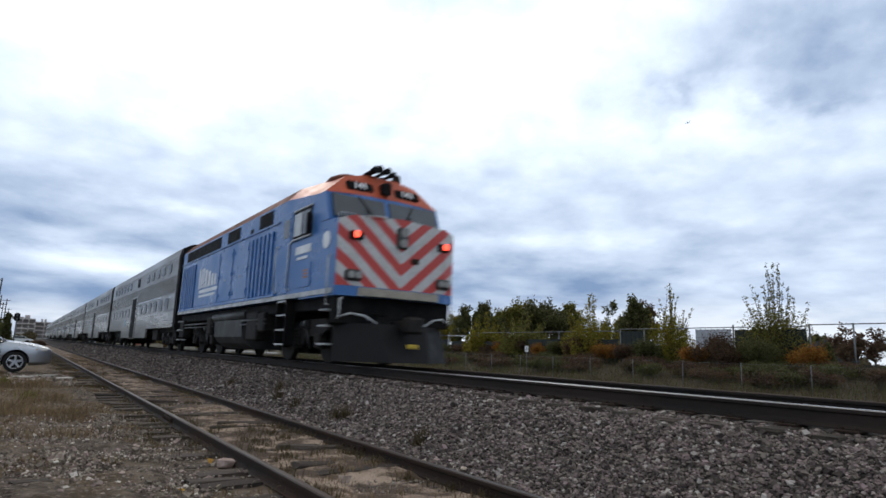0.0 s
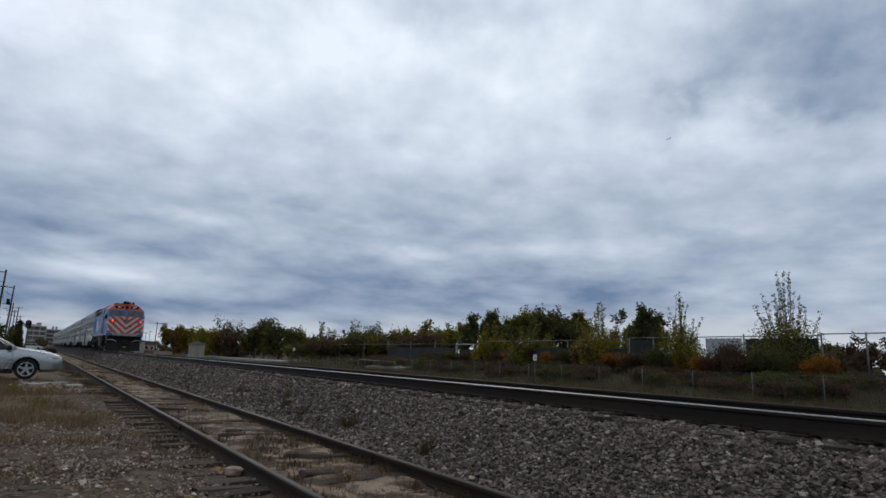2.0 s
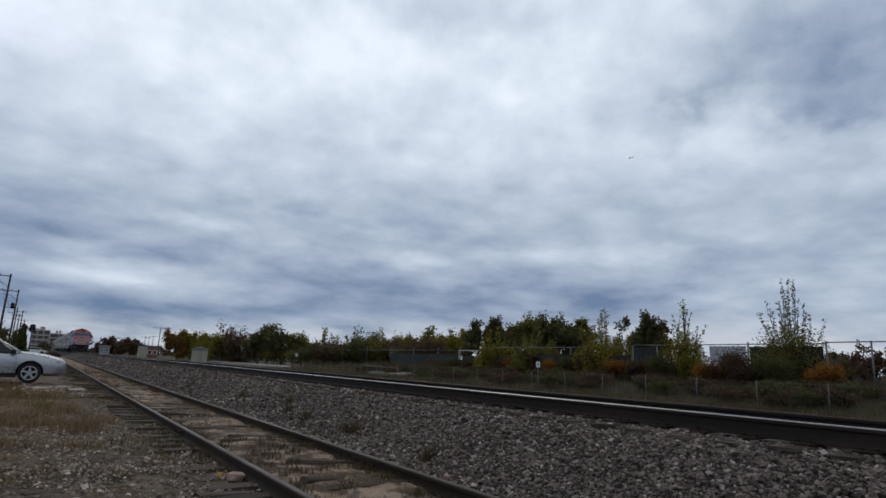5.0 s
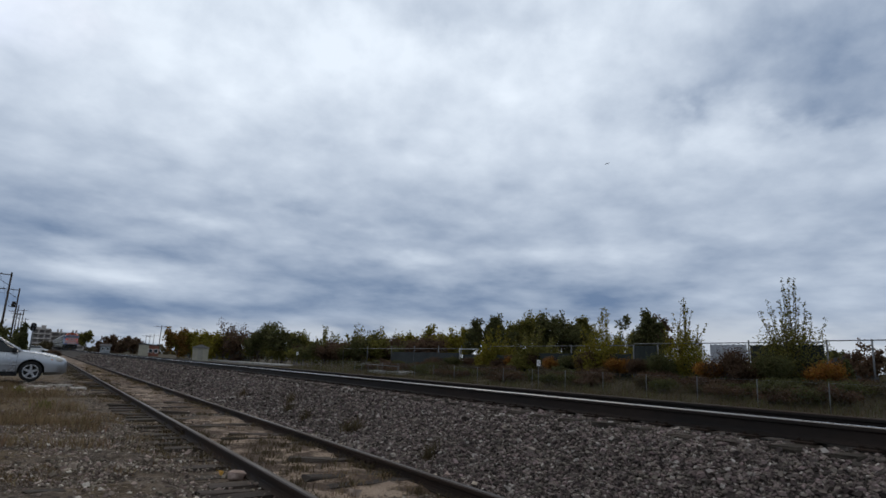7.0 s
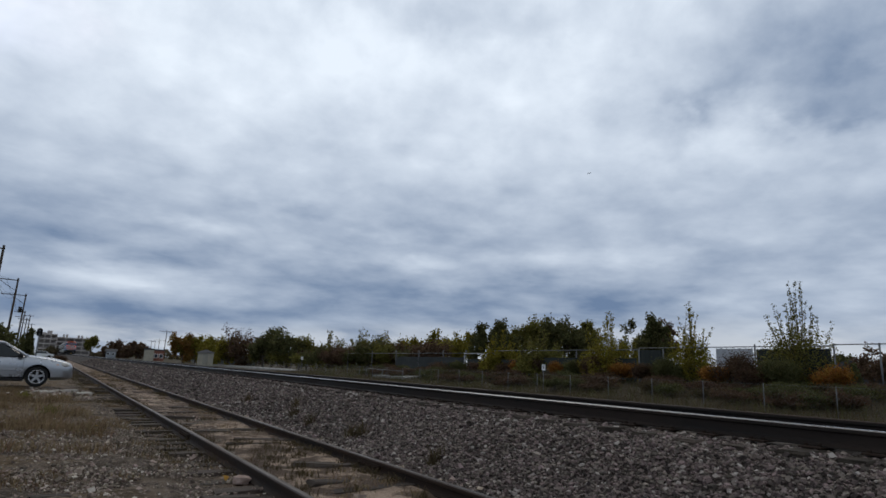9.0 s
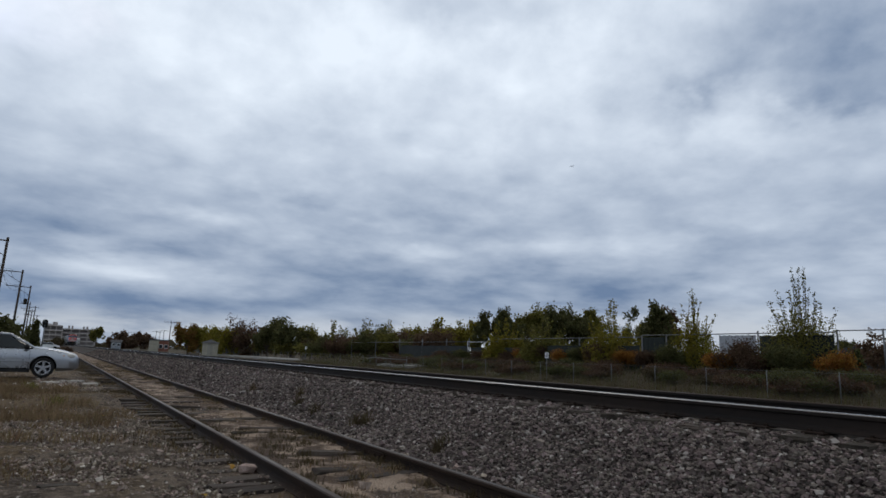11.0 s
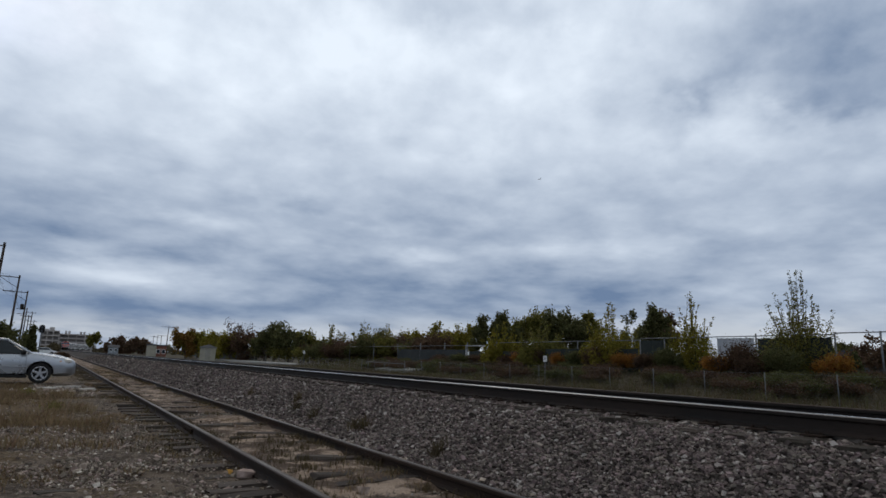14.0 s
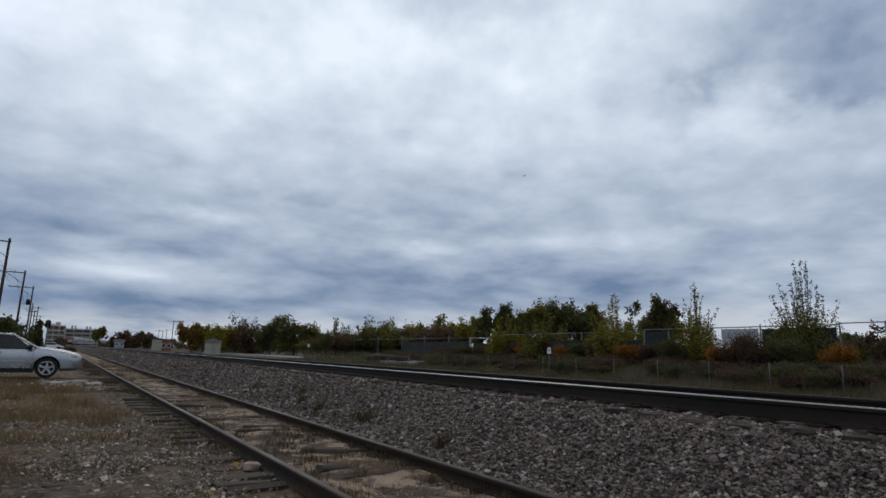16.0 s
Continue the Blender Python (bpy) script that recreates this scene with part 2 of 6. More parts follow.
def leaves_paint(name, a, b, vary=0.35, through_light=0.45):
    """Leaves: dull on top, and some of the light passes through them."""
    m = paint(name, a, b, 0.8, 0.7, vary=vary, fine=6)
    nt = Nodes(m.node_tree)
    bsdf = m.node_tree.nodes["Principled BSDF"]
    bsdf.inputs["Specular IOR Level"].default_value = 0.15
    end = m.node_tree.nodes["Material Output"]
    tr, mx = nt.add("ShaderNodeBsdfTranslucent"), nt.add("ShaderNodeMixShader", Fac=through_light)
    nt.link(bsdf.inputs["Base Color"].links[0].from_socket, tr.inputs["Color"])
    nt.link(bsdf.outputs[0], mx.inputs[1])
    nt.link(tr.outputs[0], mx.inputs[2])
    nt.link(mx.outputs[0], end.inputs["Surface"])
    return m


LEAF_GREEN = leaves_paint("green_leaves", (0.118, 0.113, 0.028), (0.165, 0.148, 0.038))
LEAF_DARK = leaves_paint("dark_leaves", (0.072, 0.076, 0.029), (0.108, 0.104, 0.040))
LEAF_YELLOW = leaves_paint("yellowing_leaves", (0.155, 0.138, 0.02), (0.225, 0.185, 0.03))
LEAF_ORANGE = leaves_paint("orange_leaves", (0.26, 0.118, 0.024), (0.2, 0.1, 0.024))
LEAF_BROWN = leaves_paint("brown_leaves", (0.082, 0.052, 0.034), (0.125, 0.08, 0.048))
LEAF_RUST = leaves_paint("rusty_leaves", (0.2, 0.105, 0.026), (0.15, 0.1, 0.025))
DRY_GRASS = leaves_paint("dry_grass", (0.150, 0.106, 0.060), (0.235, 0.170, 0.098), 0.45)
WEED = leaves_paint("weed_leaves", (0.066, 0.052, 0.028), (0.10, 0.076, 0.042), 0.4)
FAR_LEAF = leaves_paint("far_wood_leaves", (0.085, 0.075, 0.045), (0.115, 0.09, 0.052), 0.3)


# ---- mesh helpers ----
def mesh_of(name, bm, material):
    me = bpy.data.meshes.new(name)
    bm.to_mesh(me)
    bm.free()
    for m in material if isinstance(material, (list, tuple)) else [material]:
        me.materials.append(m)
    return me


def part(name, bm, material, parent=None, label=""):
    ob = new(name, mesh_of(name, bm, material))
    if parent is not None:
        ob.parent = parent
    if label:
        ob["label"] = label
    return ob


def shared(name, me, parent, m, label=""):
    """A piece that shares its mesh with its likes."""
    ob = new(name, me)
    ob.parent = parent
    ob.matrix_basis = m
    if label:
        ob["label"] = label
    return ob


def thing(name, m=None, **tags):
    ob = new(name)
    if m is not None:
        ob.matrix_basis = m
    return tagged(ob, **tags)


def box(bm, x0, x1, y0, y1, z0, z1, bevel=0.0, index=0, m=None):
    made = bmesh.ops.create_cube(bm, size=1.0, matrix=Matrix.LocRotScale(((x0 + x1) / 2, (y0 + y1) / 2, (z0 + z1) / 2), None, (x1 - x0, y1 - y0, z1 - z0)))
    vs = made["verts"]
    faces = list({f for v in vs for f in v.link_faces})
    for f in faces:
        f.material_index = index
    if bevel:
        es = list({e for v in vs for e in v.link_edges})
        got = bmesh.ops.bevel(bm, geom=es, offset=bevel, segments=1, affect="EDGES", profile=0.5)
        vs = list({v for f in got["faces"] for v in f.verts} | {v for v in vs if v.is_valid})
    if m is not None:
        bmesh.ops.transform(bm, matrix=m, verts=vs)
    return bm


def tube(bm, a, b, r, r2=None, n=10, index=0):
    a, b = Vector(a), Vector(b)
    d = b - a
    m = Matrix.Translation((a + b) / 2) @ d.to_track_quat("Z", "Y").to_matrix().to_4x4()
    got = bmesh.ops.create_cone(bm, cap_ends=True, segments=n, radius1=r, radius2=r if r2 is None else r2, depth=d.length, matrix=m)
    for f in {f for v in got["verts"] for f in v.link_faces}:
        f.material_index = index
        f.smooth = len(f.verts) == 4
    return bm


def path_tube(bm, points, r, n=6):
    for a, b in zip(points, points[1:]):
        tube(bm, a, b, r, n=n)
    return bm


def ball(bm, c, r, scale=(1, 1, 1), sub=2):
    got = bmesh.ops.create_icosphere(bm, subdivisions=sub, radius=r, matrix=Matrix.LocRotScale(c, None, scale))
    for f in {f for v in got["verts"] for f in v.link_faces}:
        f.smooth = True
    return bm


def loft(bm, rings, close=True, caps=True, index=0, smooth=False):
    """Skins equal rings of points."""
    vs = [[bm.verts.new(p) for p in ring] for ring in rings]
    n = len(rings[0])
    for a, b in zip(vs, vs[1:]):
        for i in range(n if close else n - 1):
            f = bm.faces.new((a[i], a[(i + 1) % n], b[(i + 1) % n], b[i]))
            f.material_index, f.smooth = index, smooth
    if caps and close:
        for ring in (vs[0][::-1], vs[-1]):
            bm.faces.new(ring).material_index = index
    bmesh.ops.recalc_face_normals(bm, faces=bm.faces)
    return bm


def prism(bm, outline, axis, a, b, index=0):
    """Pushes a flat outline from a to b along an axis; the outline's two numbers are the other two axes in order."""
    def at(p, s):
        q = list(p)
        q.insert("xyz".index(axis), s)
        return q
    return loft(bm, [[at(p, a) for p in outline], [at(p, b) for p in outline]], index=index)


def bare():
    return bmesh.new()


def from_arrays(name, verts, faces, material, smooth=False):
    """A mesh from numpy arrays of points and equal faces."""
    me = bpy.data.meshes.new(name)
    k = faces.shape[1]
    me.vertices.add(len(verts))
    me.vertices.foreach_set("co", np.ascontiguousarray(verts, dtype=np.float32).ravel())
    me.loops.add(faces.size)
    me.loops.foreach_set("vertex_index", np.ascontiguousarray(faces, dtype=np.int32).ravel())
    me.polygons.add(len(faces))
    me.polygons.foreach_set("loop_start", np.arange(0, faces.size, k, dtype=np.int32))
    me.polygons.foreach_set("loop_total", np.full(len(faces), k, dtype=np.int32))
    me.polygons.foreach_set("use_smooth", np.full(len(faces), smooth, dtype=bool))
    me.materials.append(material)
    me.update(calc_edges=True)
    return me


# ---- ground ----
PROFILE_X = np.array([-3000, -60, -8, -1.0, 1.2, 1.9, 3.7, 4.05, 5.35, 5.75, 8.1, 9.4, 12, 23, 26, 29.5, 33, 60, 3000])
PROFILE_Z = np.array([0.3, 0.1, 0.02, -0.05, -0.135, -0.15, -0.15, -0.10, 0.44, 0.51, 0.54, 0.05, -0.20, -0.20, -0.10, 0.45, 0.85, 1.0, 0.4])


def ground_z(x, y):
    """Height of the ground, without the small lumps."""
    z = float(np.interp(x, PROFILE_X, PROFILE_Z))
    if x > 23:                      # the bank runs out where the lot begins
        k = min(1.0, max(0.0, (95 - y) / 25))
        z = -0.05 + (z + 0.05) * k
    return z


def lumps(x, y):
    v = noise.noise((x * 0.9, y * 0.9, 0)) * 0.03 + noise.noise((x * 3.1, y * 3.1, 5)) * 0.016 + noise.noise((x * 8.0, y * 8.0, 2)) * 0.013
    if x > 12:
        return v
    if x < 1.3:              # trodden, rutted dirt
        return v * 1.6 + noise.noise((x * 15, y * 15, 9)) * 0.012
    if 2.13 < x < 3.50:      # fill washed in between the siding's rails
        return 0.026 + v * 1.5
    if x < 2.0:              # tie ends stand free of the soil
        return -0.024 + v * 1.0
    return v * 0.25


def ground_paint():
    m = bpy.data.materials.new("soil_and_grass")
    m.use_nodes = True
    nt = Nodes(m.node_tree)
    bsdf = m.node_tree.nodes["Principled BSDF"]
    where = nt.add("ShaderNodeTexCoord").outputs["Object"]
    sep = nt.add("ShaderNodeSeparateXYZ")
    nt.link(where, sep.inputs[0])
    x, y = sep.outputs[0], sep.outputs[1]
    big, mid = nt.noise(where, 0.45, 4.0, 0.6), nt.noise(where, 2.2, 5.0, 0.65)
    small, grit = nt.noise(where, 17.0, 4.0, 0.7), nt.noise(where, 70.0, 3.0, 0.7)
    wob = nt.math("MULTIPLY", nt.math("SUBTRACT", mid, 0.5), 1.3)
    xw = nt.math("ADD", x, wob)
    # trodden dirt and gravel by the siding
    dirt = nt.mix(nt.span(mid, 0.38, 0.62), (0.044, 0.031, 0.022), (0.175, 0.134, 0.099))
    dirt = nt.mix(nt.span(small, 0.50, 0.70), dirt, (0.28, 0.225, 0.175))
    dirt = nt.mix(nt.span(grit, 0.5, 0.75, 0.0, 0.6), dirt, (0.07, 0.06, 0.05))
    # dry grass mat
    straw = nt.mix(nt.span(small, 0.3, 0.7), (0.085, 0.058, 0.030), (0.215, 0.150, 0.082))
    patch = nt.math("MULTIPLY", nt.span(nt.math("ADD", big, nt.span(y, 9, 16, 0.0, 0.08)), 0.48, 0.60), nt.span(xw, -0.2, 1.4, 1.0, 0.15))
    dirt = nt.mix(nt.math("MULTIPLY", patch, 0.85), dirt, straw)
    # far yard on this side: green turf
    turf = nt.mix(nt.span(mid, 0.35, 0.65), (0.055, 0.075, 0.02), (0.10, 0.10, 0.035))
    dirt = nt.mix(nt.math("MULTIPLY", nt.span(xw, -0.5, 0.8, 1.0, 0.0), nt.span(y, 30, 36)), dirt, turf)
    # sandy fill between the siding's rails
    sand = nt.mix(nt.math("MULTIPLY", nt.span(mid, 0.44, 0.60), nt.span(big, 0.36, 0.56, 0.25, 1.0)), (0.115, 0.080, 0.057), (0.50, 0.38, 0.285))
    sand = nt.mix(nt.span(grit, 0.46, 0.70, 0.0, 0.8), sand, (0.075, 0.05, 0.037))
    colour = nt.mix(nt.span(xw, 1.75, 2.15), dirt, sand)
    # ballast fines, darkened to paint the shade in the gaps between stones
    rock = nt.mix(nt.span(grit, 0.35, 0.7), (0.028, 0.024, 0.021), (0.08, 0.066, 0.058))
    colour = nt.mix(nt.span(xw, 3.75, 4.1), colour, rock)
    # rank grass and weeds beyond the tracks
    weed = nt.mix(nt.span(mid, 0.35, 0.65), (0.04, 0.034, 0.018), (0.07, 0.054, 0.03))
    colour = nt.mix(nt.span(xw, 9.2, 10.2), colour, weed)
    nt.link(colour, bsdf.inputs["Base Color"])
    bsdf.inputs["Roughness"].default_value = 0.95
    bsdf.inputs["Specular IOR Level"].default_value = 0.2
    h = nt.math("ADD", nt.math("MULTIPLY", small, 1.0), nt.math("MULTIPLY", grit, 0.6))
    bn = nt.add("ShaderNodeBump", Strength=1.0, Distance=0.05)
    nt.link(h, bn.inputs["Height"])
    nt.link(bn.outputs[0], bsdf.inputs["Normal"])
    return m


def build_ground():
    xs = np.unique(np.r_[PROFILE_X, np.arange(-6, 12, 0.12), np.arange(12, 60, 1.0), -30, -15, 120, 400, 1000])
    ys = np.unique(np.r_[-400, -60, -10, np.arange(-2, 16, 0.12), np.arange(16, 60, 0.5), np.arange(60, 200, 5), 260, 400, 700, 1200, 2400, 4600])
    verts = np.array([(x, y, ground_z(x, y) + (lumps(x, y) if -8 < x < 60 and -3 < y < 120 else 0)) for y in ys for x in xs])
    nx, ny = len(xs), len(ys)
    i = (np.arange(ny - 1)[:, None] * nx + np.arange(nx - 1)[None, :]).ravel()
    faces = np.stack([i, i + 1, i + nx + 1, i + nx], 1)
    ob = new("ground", from_arrays("ground", verts, faces, ground_paint(), True))
    return tagged(ob, "bare gravelly dirt with dry grass along the railway", "ground", kind="structure")


ground = build_ground()


# ---- tracks ----
CURVE_Y, CURVE_R = 420.0, 700.0      # far off, the line bends away to the right


def line_x(y):
    return MAIN_X + max(0.0, y - CURVE_Y) ** 2 / (2 * CURVE_R)


def rail_outline(h, head=0.037, foot=0.075):
    right = [(foot, 0), (foot, 0.012), (0.016, 0.035), (0.010, 0.05), (0.010, h - 0.055), (head, h - 0.040), (head, h - 0.010), (head - 0.010, h)]
    return right + [(-x, z) for x, z in right[::-1]]


def build_rail(parent, x, z_top, h, y0, y1, side, top, label):
    bm = bare()
    pts = [(x + px, z_top - h + pz) for px, pz in rail_outline(h)]
    n = len(pts)
    stops = sorted({y0, -5, 0, 5, 10, 20, 40, 80, 160, 320, y1} | ({*range(420, 700, 20)} if y1 > 650 else set()))
    rings = [[(px + (line_x(y) - MAIN_X if y1 > 650 else 0.0) + noise.noise((y * 0.3, x, 0)) * 0.006, y, pz) for px, pz in pts] for y in stops]
    loft(bm, rings)
    bm.faces.ensure_lookup_table()
    for f in bm.faces:
        zs = [v.co.z for v in f.verts]
        if min(zs) > z_top - 0.012 and abs(f.normal.z) > 0.5:
            f.material_index = 1
    return part("rail", bm, [side, top], parent, label)


def tie_mesh(length, width, height, seed):
    rnd = random.Random(seed)
    bm = bare()
    box(bm, -length / 2, length / 2, -width / 2, width / 2, -height, 0, 0.012)
    for v in bm.verts:
        v.co += Vector((rnd.uniform(-0.03, 0.03), rnd.uniform(-0.014, 0.014), rnd.uniform(-0.012, 0.006)))
    return mesh_of("tie", bm, TIE)


def build_tracks():
    side = thing("siding_track", kind="structure", label="rusty old siding track half buried in sandy dirt", category="railway track")
    for x in (SIDE_X - 0.7525, SIDE_X + 0.7525):
        build_rail(side, x, 0.0, 0.145, -12, 600, RUST, WORN_HEAD, "brown rusted rail with a dull head")
    meshes = [tie_mesh(2.6, 0.22, 0.17, s) for s in range(6)]
    rnd = random.Random(4)
    y = -9.0
    while y < 60:
        shared("tie", meshes[rnd.randrange(6)], side, pose(SIDE_X + rnd.uniform(-0.09, 0.06), y, -0.132 + (rnd.uniform(-0.03, 0.018) if rnd.random() < 0.62 else -0.05), 0, rnd.uniform(-0.9, 0.9), rnd.uniform(-4, 4)))
        y += rnd.uniform(0.46, 0.62)
    # bolted joint bars
    for x, y in ((SIDE_X + 0.7525, 7.0), (SIDE_X - 0.7525, 10.6)):
        bm = bare()
        for s in (-1, 1):
            box(bm, x + s * 0.012, x + s * 0.036, y - 0.3, y + 0.3, -0.112, -0.048, 0.005)
            for k in (-0.22, -0.08, 0.08, 0.22):
                tube(bm, (x + s * 0.036, y + k, -0.08), (x + s * 0.06, y + k, -0.08), 0.014, n=6)
        part("joint_bar", bm, RUST, side, "rusty bolted joint bar")
    main = thing("main_track", kind="structure", label="main line track with polished railheads on grey ballast", category="railway track")
    for x in (MAIN_X - 0.7525, MAIN_X + 0.7525):
        near = x < MAIN_X
        build_rail(main, x, MAIN_Z, 0.186, -30, 700, RUST_DARK, POLISHED if near else WORN_HEAD, "dark rail with a bright worn head" if near else "dark rail with a dull head")
    meshes = [tie_mesh(2.6, 0.23, 0.18, s + 20) for s in range(4)]
    y = -9.06
    while y < 70:
        shared("tie", meshes[rnd.randrange(4)], main, pose(MAIN_X + rnd.uniform(-0.03, 0.03), y, MAIN_Z - 0.212 + rnd.uniform(-0.02, 0.004), 0, 0, rnd.uniform(-1, 1)))
        y += 0.52
    plate = bare()
    box(plate, -0.17, 0.17, -0.1, 0.1, -0.012, 0.006, 0.003)
    for sx, sy in ((0.1, 0.06), (-0.1, -0.06), (0.1, -0.06), (-0.1, 0.06)):
        box(plate, sx - 0.012, sx + 0.012, sy - 0.012, sy + 0.012, 0, 0.03)
    plate = mesh_of("tie_plate", plate, RUST)
    y = 0.3
    while y < 30:
        shared("tie_plate", plate, main, pose(MAIN_X - 0.7525, y, MAIN_Z - 0.19))
        y += 0.52
    return side, main


siding, main_track = build_tracks()


# ---- loose stone ----
def rotations(n, rng):
    q = rng.normal(size=(n, 4))
    q /= np.linalg.norm(q, axis=1)[:, None]
    w, x, y, z = q.T
    return np.stack([np.stack([1 - 2 * (y * y + z * z), 2 * (x * y - z * w), 2 * (x * z + y * w)], 1),
                     np.stack([2 * (x * y + z * w), 1 - 2 * (x * x + z * z), 2 * (y * z - x * w)], 1),
                     np.stack([2 * (x * z - y * w), 2 * (y * z + x * w), 1 - 2 * (x * x + y * y)], 1)], 1)


def stone_base():
    """A broken block: eight corners and twelve flat faces."""
    v = np.array([(x, y, z) for x in (-1, 1) for y in (-1, 1) for z in (-1, 1)]) * 0.74
    f = np.array([(0, 1, 3), (0, 3, 2), (4, 6, 7), (4, 7, 5), (0, 4, 5), (0, 5, 1), (2, 3, 7), (2, 7, 6), (0, 2, 6), (0, 6, 4), (1, 5, 7), (1, 7, 3)])
    return v, f


STONE_V, STONE_F = stone_base()


def stones(x0, x1, y0, y1, count, size, seed, lift=0.35, keep=None):
    """Points and faces of many broken stones lying on the ground."""
    rng = np.random.default_rng(seed)
    x, y = rng.uniform(x0, x1, count), rng.uniform(y0, y1, count)
    if keep is not None:
        ok = keep(x, y, rng)
        x, y = x[ok], y[ok]
    n = len(x)
    s = size * np.exp(rng.normal(0, 0.28, n))
    shape = rng.uniform(0.55, 1.1, (n, 1, 3)) * s[:, None, None] / 2
    v = STONE_V[None] + rng.uniform(-0.30, 0.30, (n, len(STONE_V), 3))
    v = np.einsum("nij,nkj->nki", rotations(n, rng), v * shape)
    v[:, :, 2] *= 0.75
    z = np.interp(x, PROFILE_X, PROFILE_Z) + s * (lift - 0.15 + rng.uniform(-0.45, 0.35, n))
    v += np.stack([x, y, z], 1)[:, None, :]
    f = STONE_F[None] + (np.arange(n) * len(STONE_V))[:, None, None]
    return v.reshape(-1, 3), f.reshape(-1, 3)


def build_stones():
    off_rail = lambda x, y, rng: (np.abs(x - 6.11) > 0.085) & (np.abs(x - 7.615) > 0.085)
    sets = [stones(3.78, 6.03, 1.2, 9, 40000, 0.035, 1), stones(3.75, 6.03, 9, 22, 24000, 0.044, 2),
            stones(3.75, 6.03, 22, 48, 14000, 0.056, 3), stones(3.75, 6.0, 48, 100, 4500, 0.085, 4),
            stones(6.0, 8.3, 1.5, 30, 6000, 0.055, 5, 0.1, off_rail), stones(3.8, 6.03, -9, 1.2, 3000, 0.07, 6)]
    base = np.cumsum([0] + [len(s[0]) for s in sets])
    ob = new("ballast", from_arrays("ballast", np.vstack([s[0] for s in sets]), np.vstack([s[1] + b for s, b in zip(sets, base)]), STONE))
    tagged(ob, "slope of crushed grey and reddish ballast stone", "ballast", kind="stuff")
    # the nearest stones, one by one
    rng = np.random.default_rng(9)
    some = []
    for k in range(8):
        v, f = stones(0, 0.001, 0, 0.001, 1, 0.042, 50 + k)
        some.append(from_arrays("stone", v - v.mean(0), f, STONE))
    for k in range(290):
        x, y = rng.uniform(4.1, 5.5), rng.uniform(2.6, 4.4)
        shared("stone", some[k % 8], ob, Matrix.Translation((x, y, ground_z(x, y) + 0.012)) @ pose(0, 0, 0, *rng.uniform(0, 360, 3)))

    def scattered(x, y, rng):
        return ((x < 1.48) | (x > 2.05) | (rng.uniform(0, 1, len(x)) < 0.22)) & np.array([noise.noise((a * 0.8, b * 0.8, 3)) + noise.noise((a * 2.3, b * 2.3, 8)) * 0.6 > rng.uniform(-0.8, 0.7) for a, b in zip(x, y)])
    sets = [stones(-2.0, 2.02, 1.5, 12, 46000, 0.025, 11, 0.3, scattered), stones(-5, 2.02, 12, 30, 7000, 0.034, 12, 0.3, scattered),
            stones(2.12, 3.5, 1.5, 9, 10000, 0.017, 13, 0.3, scattered), stones(2.12, 3.5, 9, 24, 3500, 0.032, 17, 0.3, scattered), stones(-2.4, 1.6, 2, 14, 7000, 0.038, 18, 0.3, scattered), stones(3.6, 4.0, 1.5, 30, 3500, 0.045, 14, 0.2), stones(-1, 2.0, 2, 12, 150, 0.05, 15, 0.3), stones(-0.4, 1.3, 19.5, 24.5, 2600, 0.055, 21, 0.3), stones(2.15, 3.48, 3, 40, 260, 0.07, 22, 0.1)]
    base = np.cumsum([0] + [len(s[0]) for s in sets])
    ob = new("gravel", from_arrays("gravel", np.vstack([s[0] for s in sets]), np.vstack([s[1] + b for s, b in zip(sets, base)]), GRAVEL))
    tagged(ob, "pale loose gravel scattered over the dirt", "gravel", kind="stuff")


build_stones()


# ---- the train ----
def stripes_paint():
    """Red and white chevrons that meet on the nose's centre line."""
    m = paint("chevron_paint", (0.47, 0.47, 0.46), (0.38, 0.38, 0.37), 3.0, 0.42, fine=16)
    nt = Nodes(m.node_tree)
    bsdf = m.node_tree.nodes["Principled BSDF"]
    white = bsdf.inputs["Base Color"].links[0].from_socket
    sep = nt.add("ShaderNodeSeparateXYZ")
    nt.link(nt.add("ShaderNodeTexCoord").outputs["Object"], sep.inputs[0])
    d = nt.math("SUBTRACT", sep.outputs[2], nt.math("MULTIPLY", nt.math("ABSOLUTE", sep.outputs[0]), 0.88))
    d = nt.math("FRACT", nt.math("ADD", nt.math("DIVIDE", nt.math("SUBTRACT", d, 2.16), 0.55), 10.5))
    band = nt.math("MULTIPLY", nt.span(d, 0.24, 0.26), nt.span(d, 0.74, 0.76, 1.0, 0.0))
    nt.link(nt.mix(band, white, (0.42, 0.036, 0.028)), bsdf.inputs["Base Color"])
    return m


STRIPES = stripes_paint()


def text_bars(name, parent, rows, y_or_x, axis, material, label=""):
    bm = bare()
    for a0, a1, z0, z1 in rows:
        if axis == "x":
            box(bm, y_or_x - 0.004, y_or_x + 0.004, a0, a1, z0, z1)
        else:
            box(bm, a0, a1, y_or_x - 0.004, y_or_x + 0.004, z0, z1)
    return part(name, bm, material, parent, label)


def number_on(name, text, parent, m, size, material, label):
    """Figures as a thin raised mesh."""
    cu = bpy.data.curves.new(name, "FONT")
    cu.body, cu.size, cu.extrude, cu.align_x, cu.align_y, cu.offset = text, size, 0.004, "CENTER", "CENTER", 0.008
    tmp = new("figures_source", cu)
    me = bpy.data.meshes.new_from_object(tmp.evaluated_get(bpy.context.evaluated_depsgraph_get()))
    bpy.data.objects.remove(tmp)
    me.materials.clear()
    me.materials.append(material)
    ob = new(name, me)
    ob.parent, ob.matrix_basis = parent, m
    ob["label"] = label
    return ob


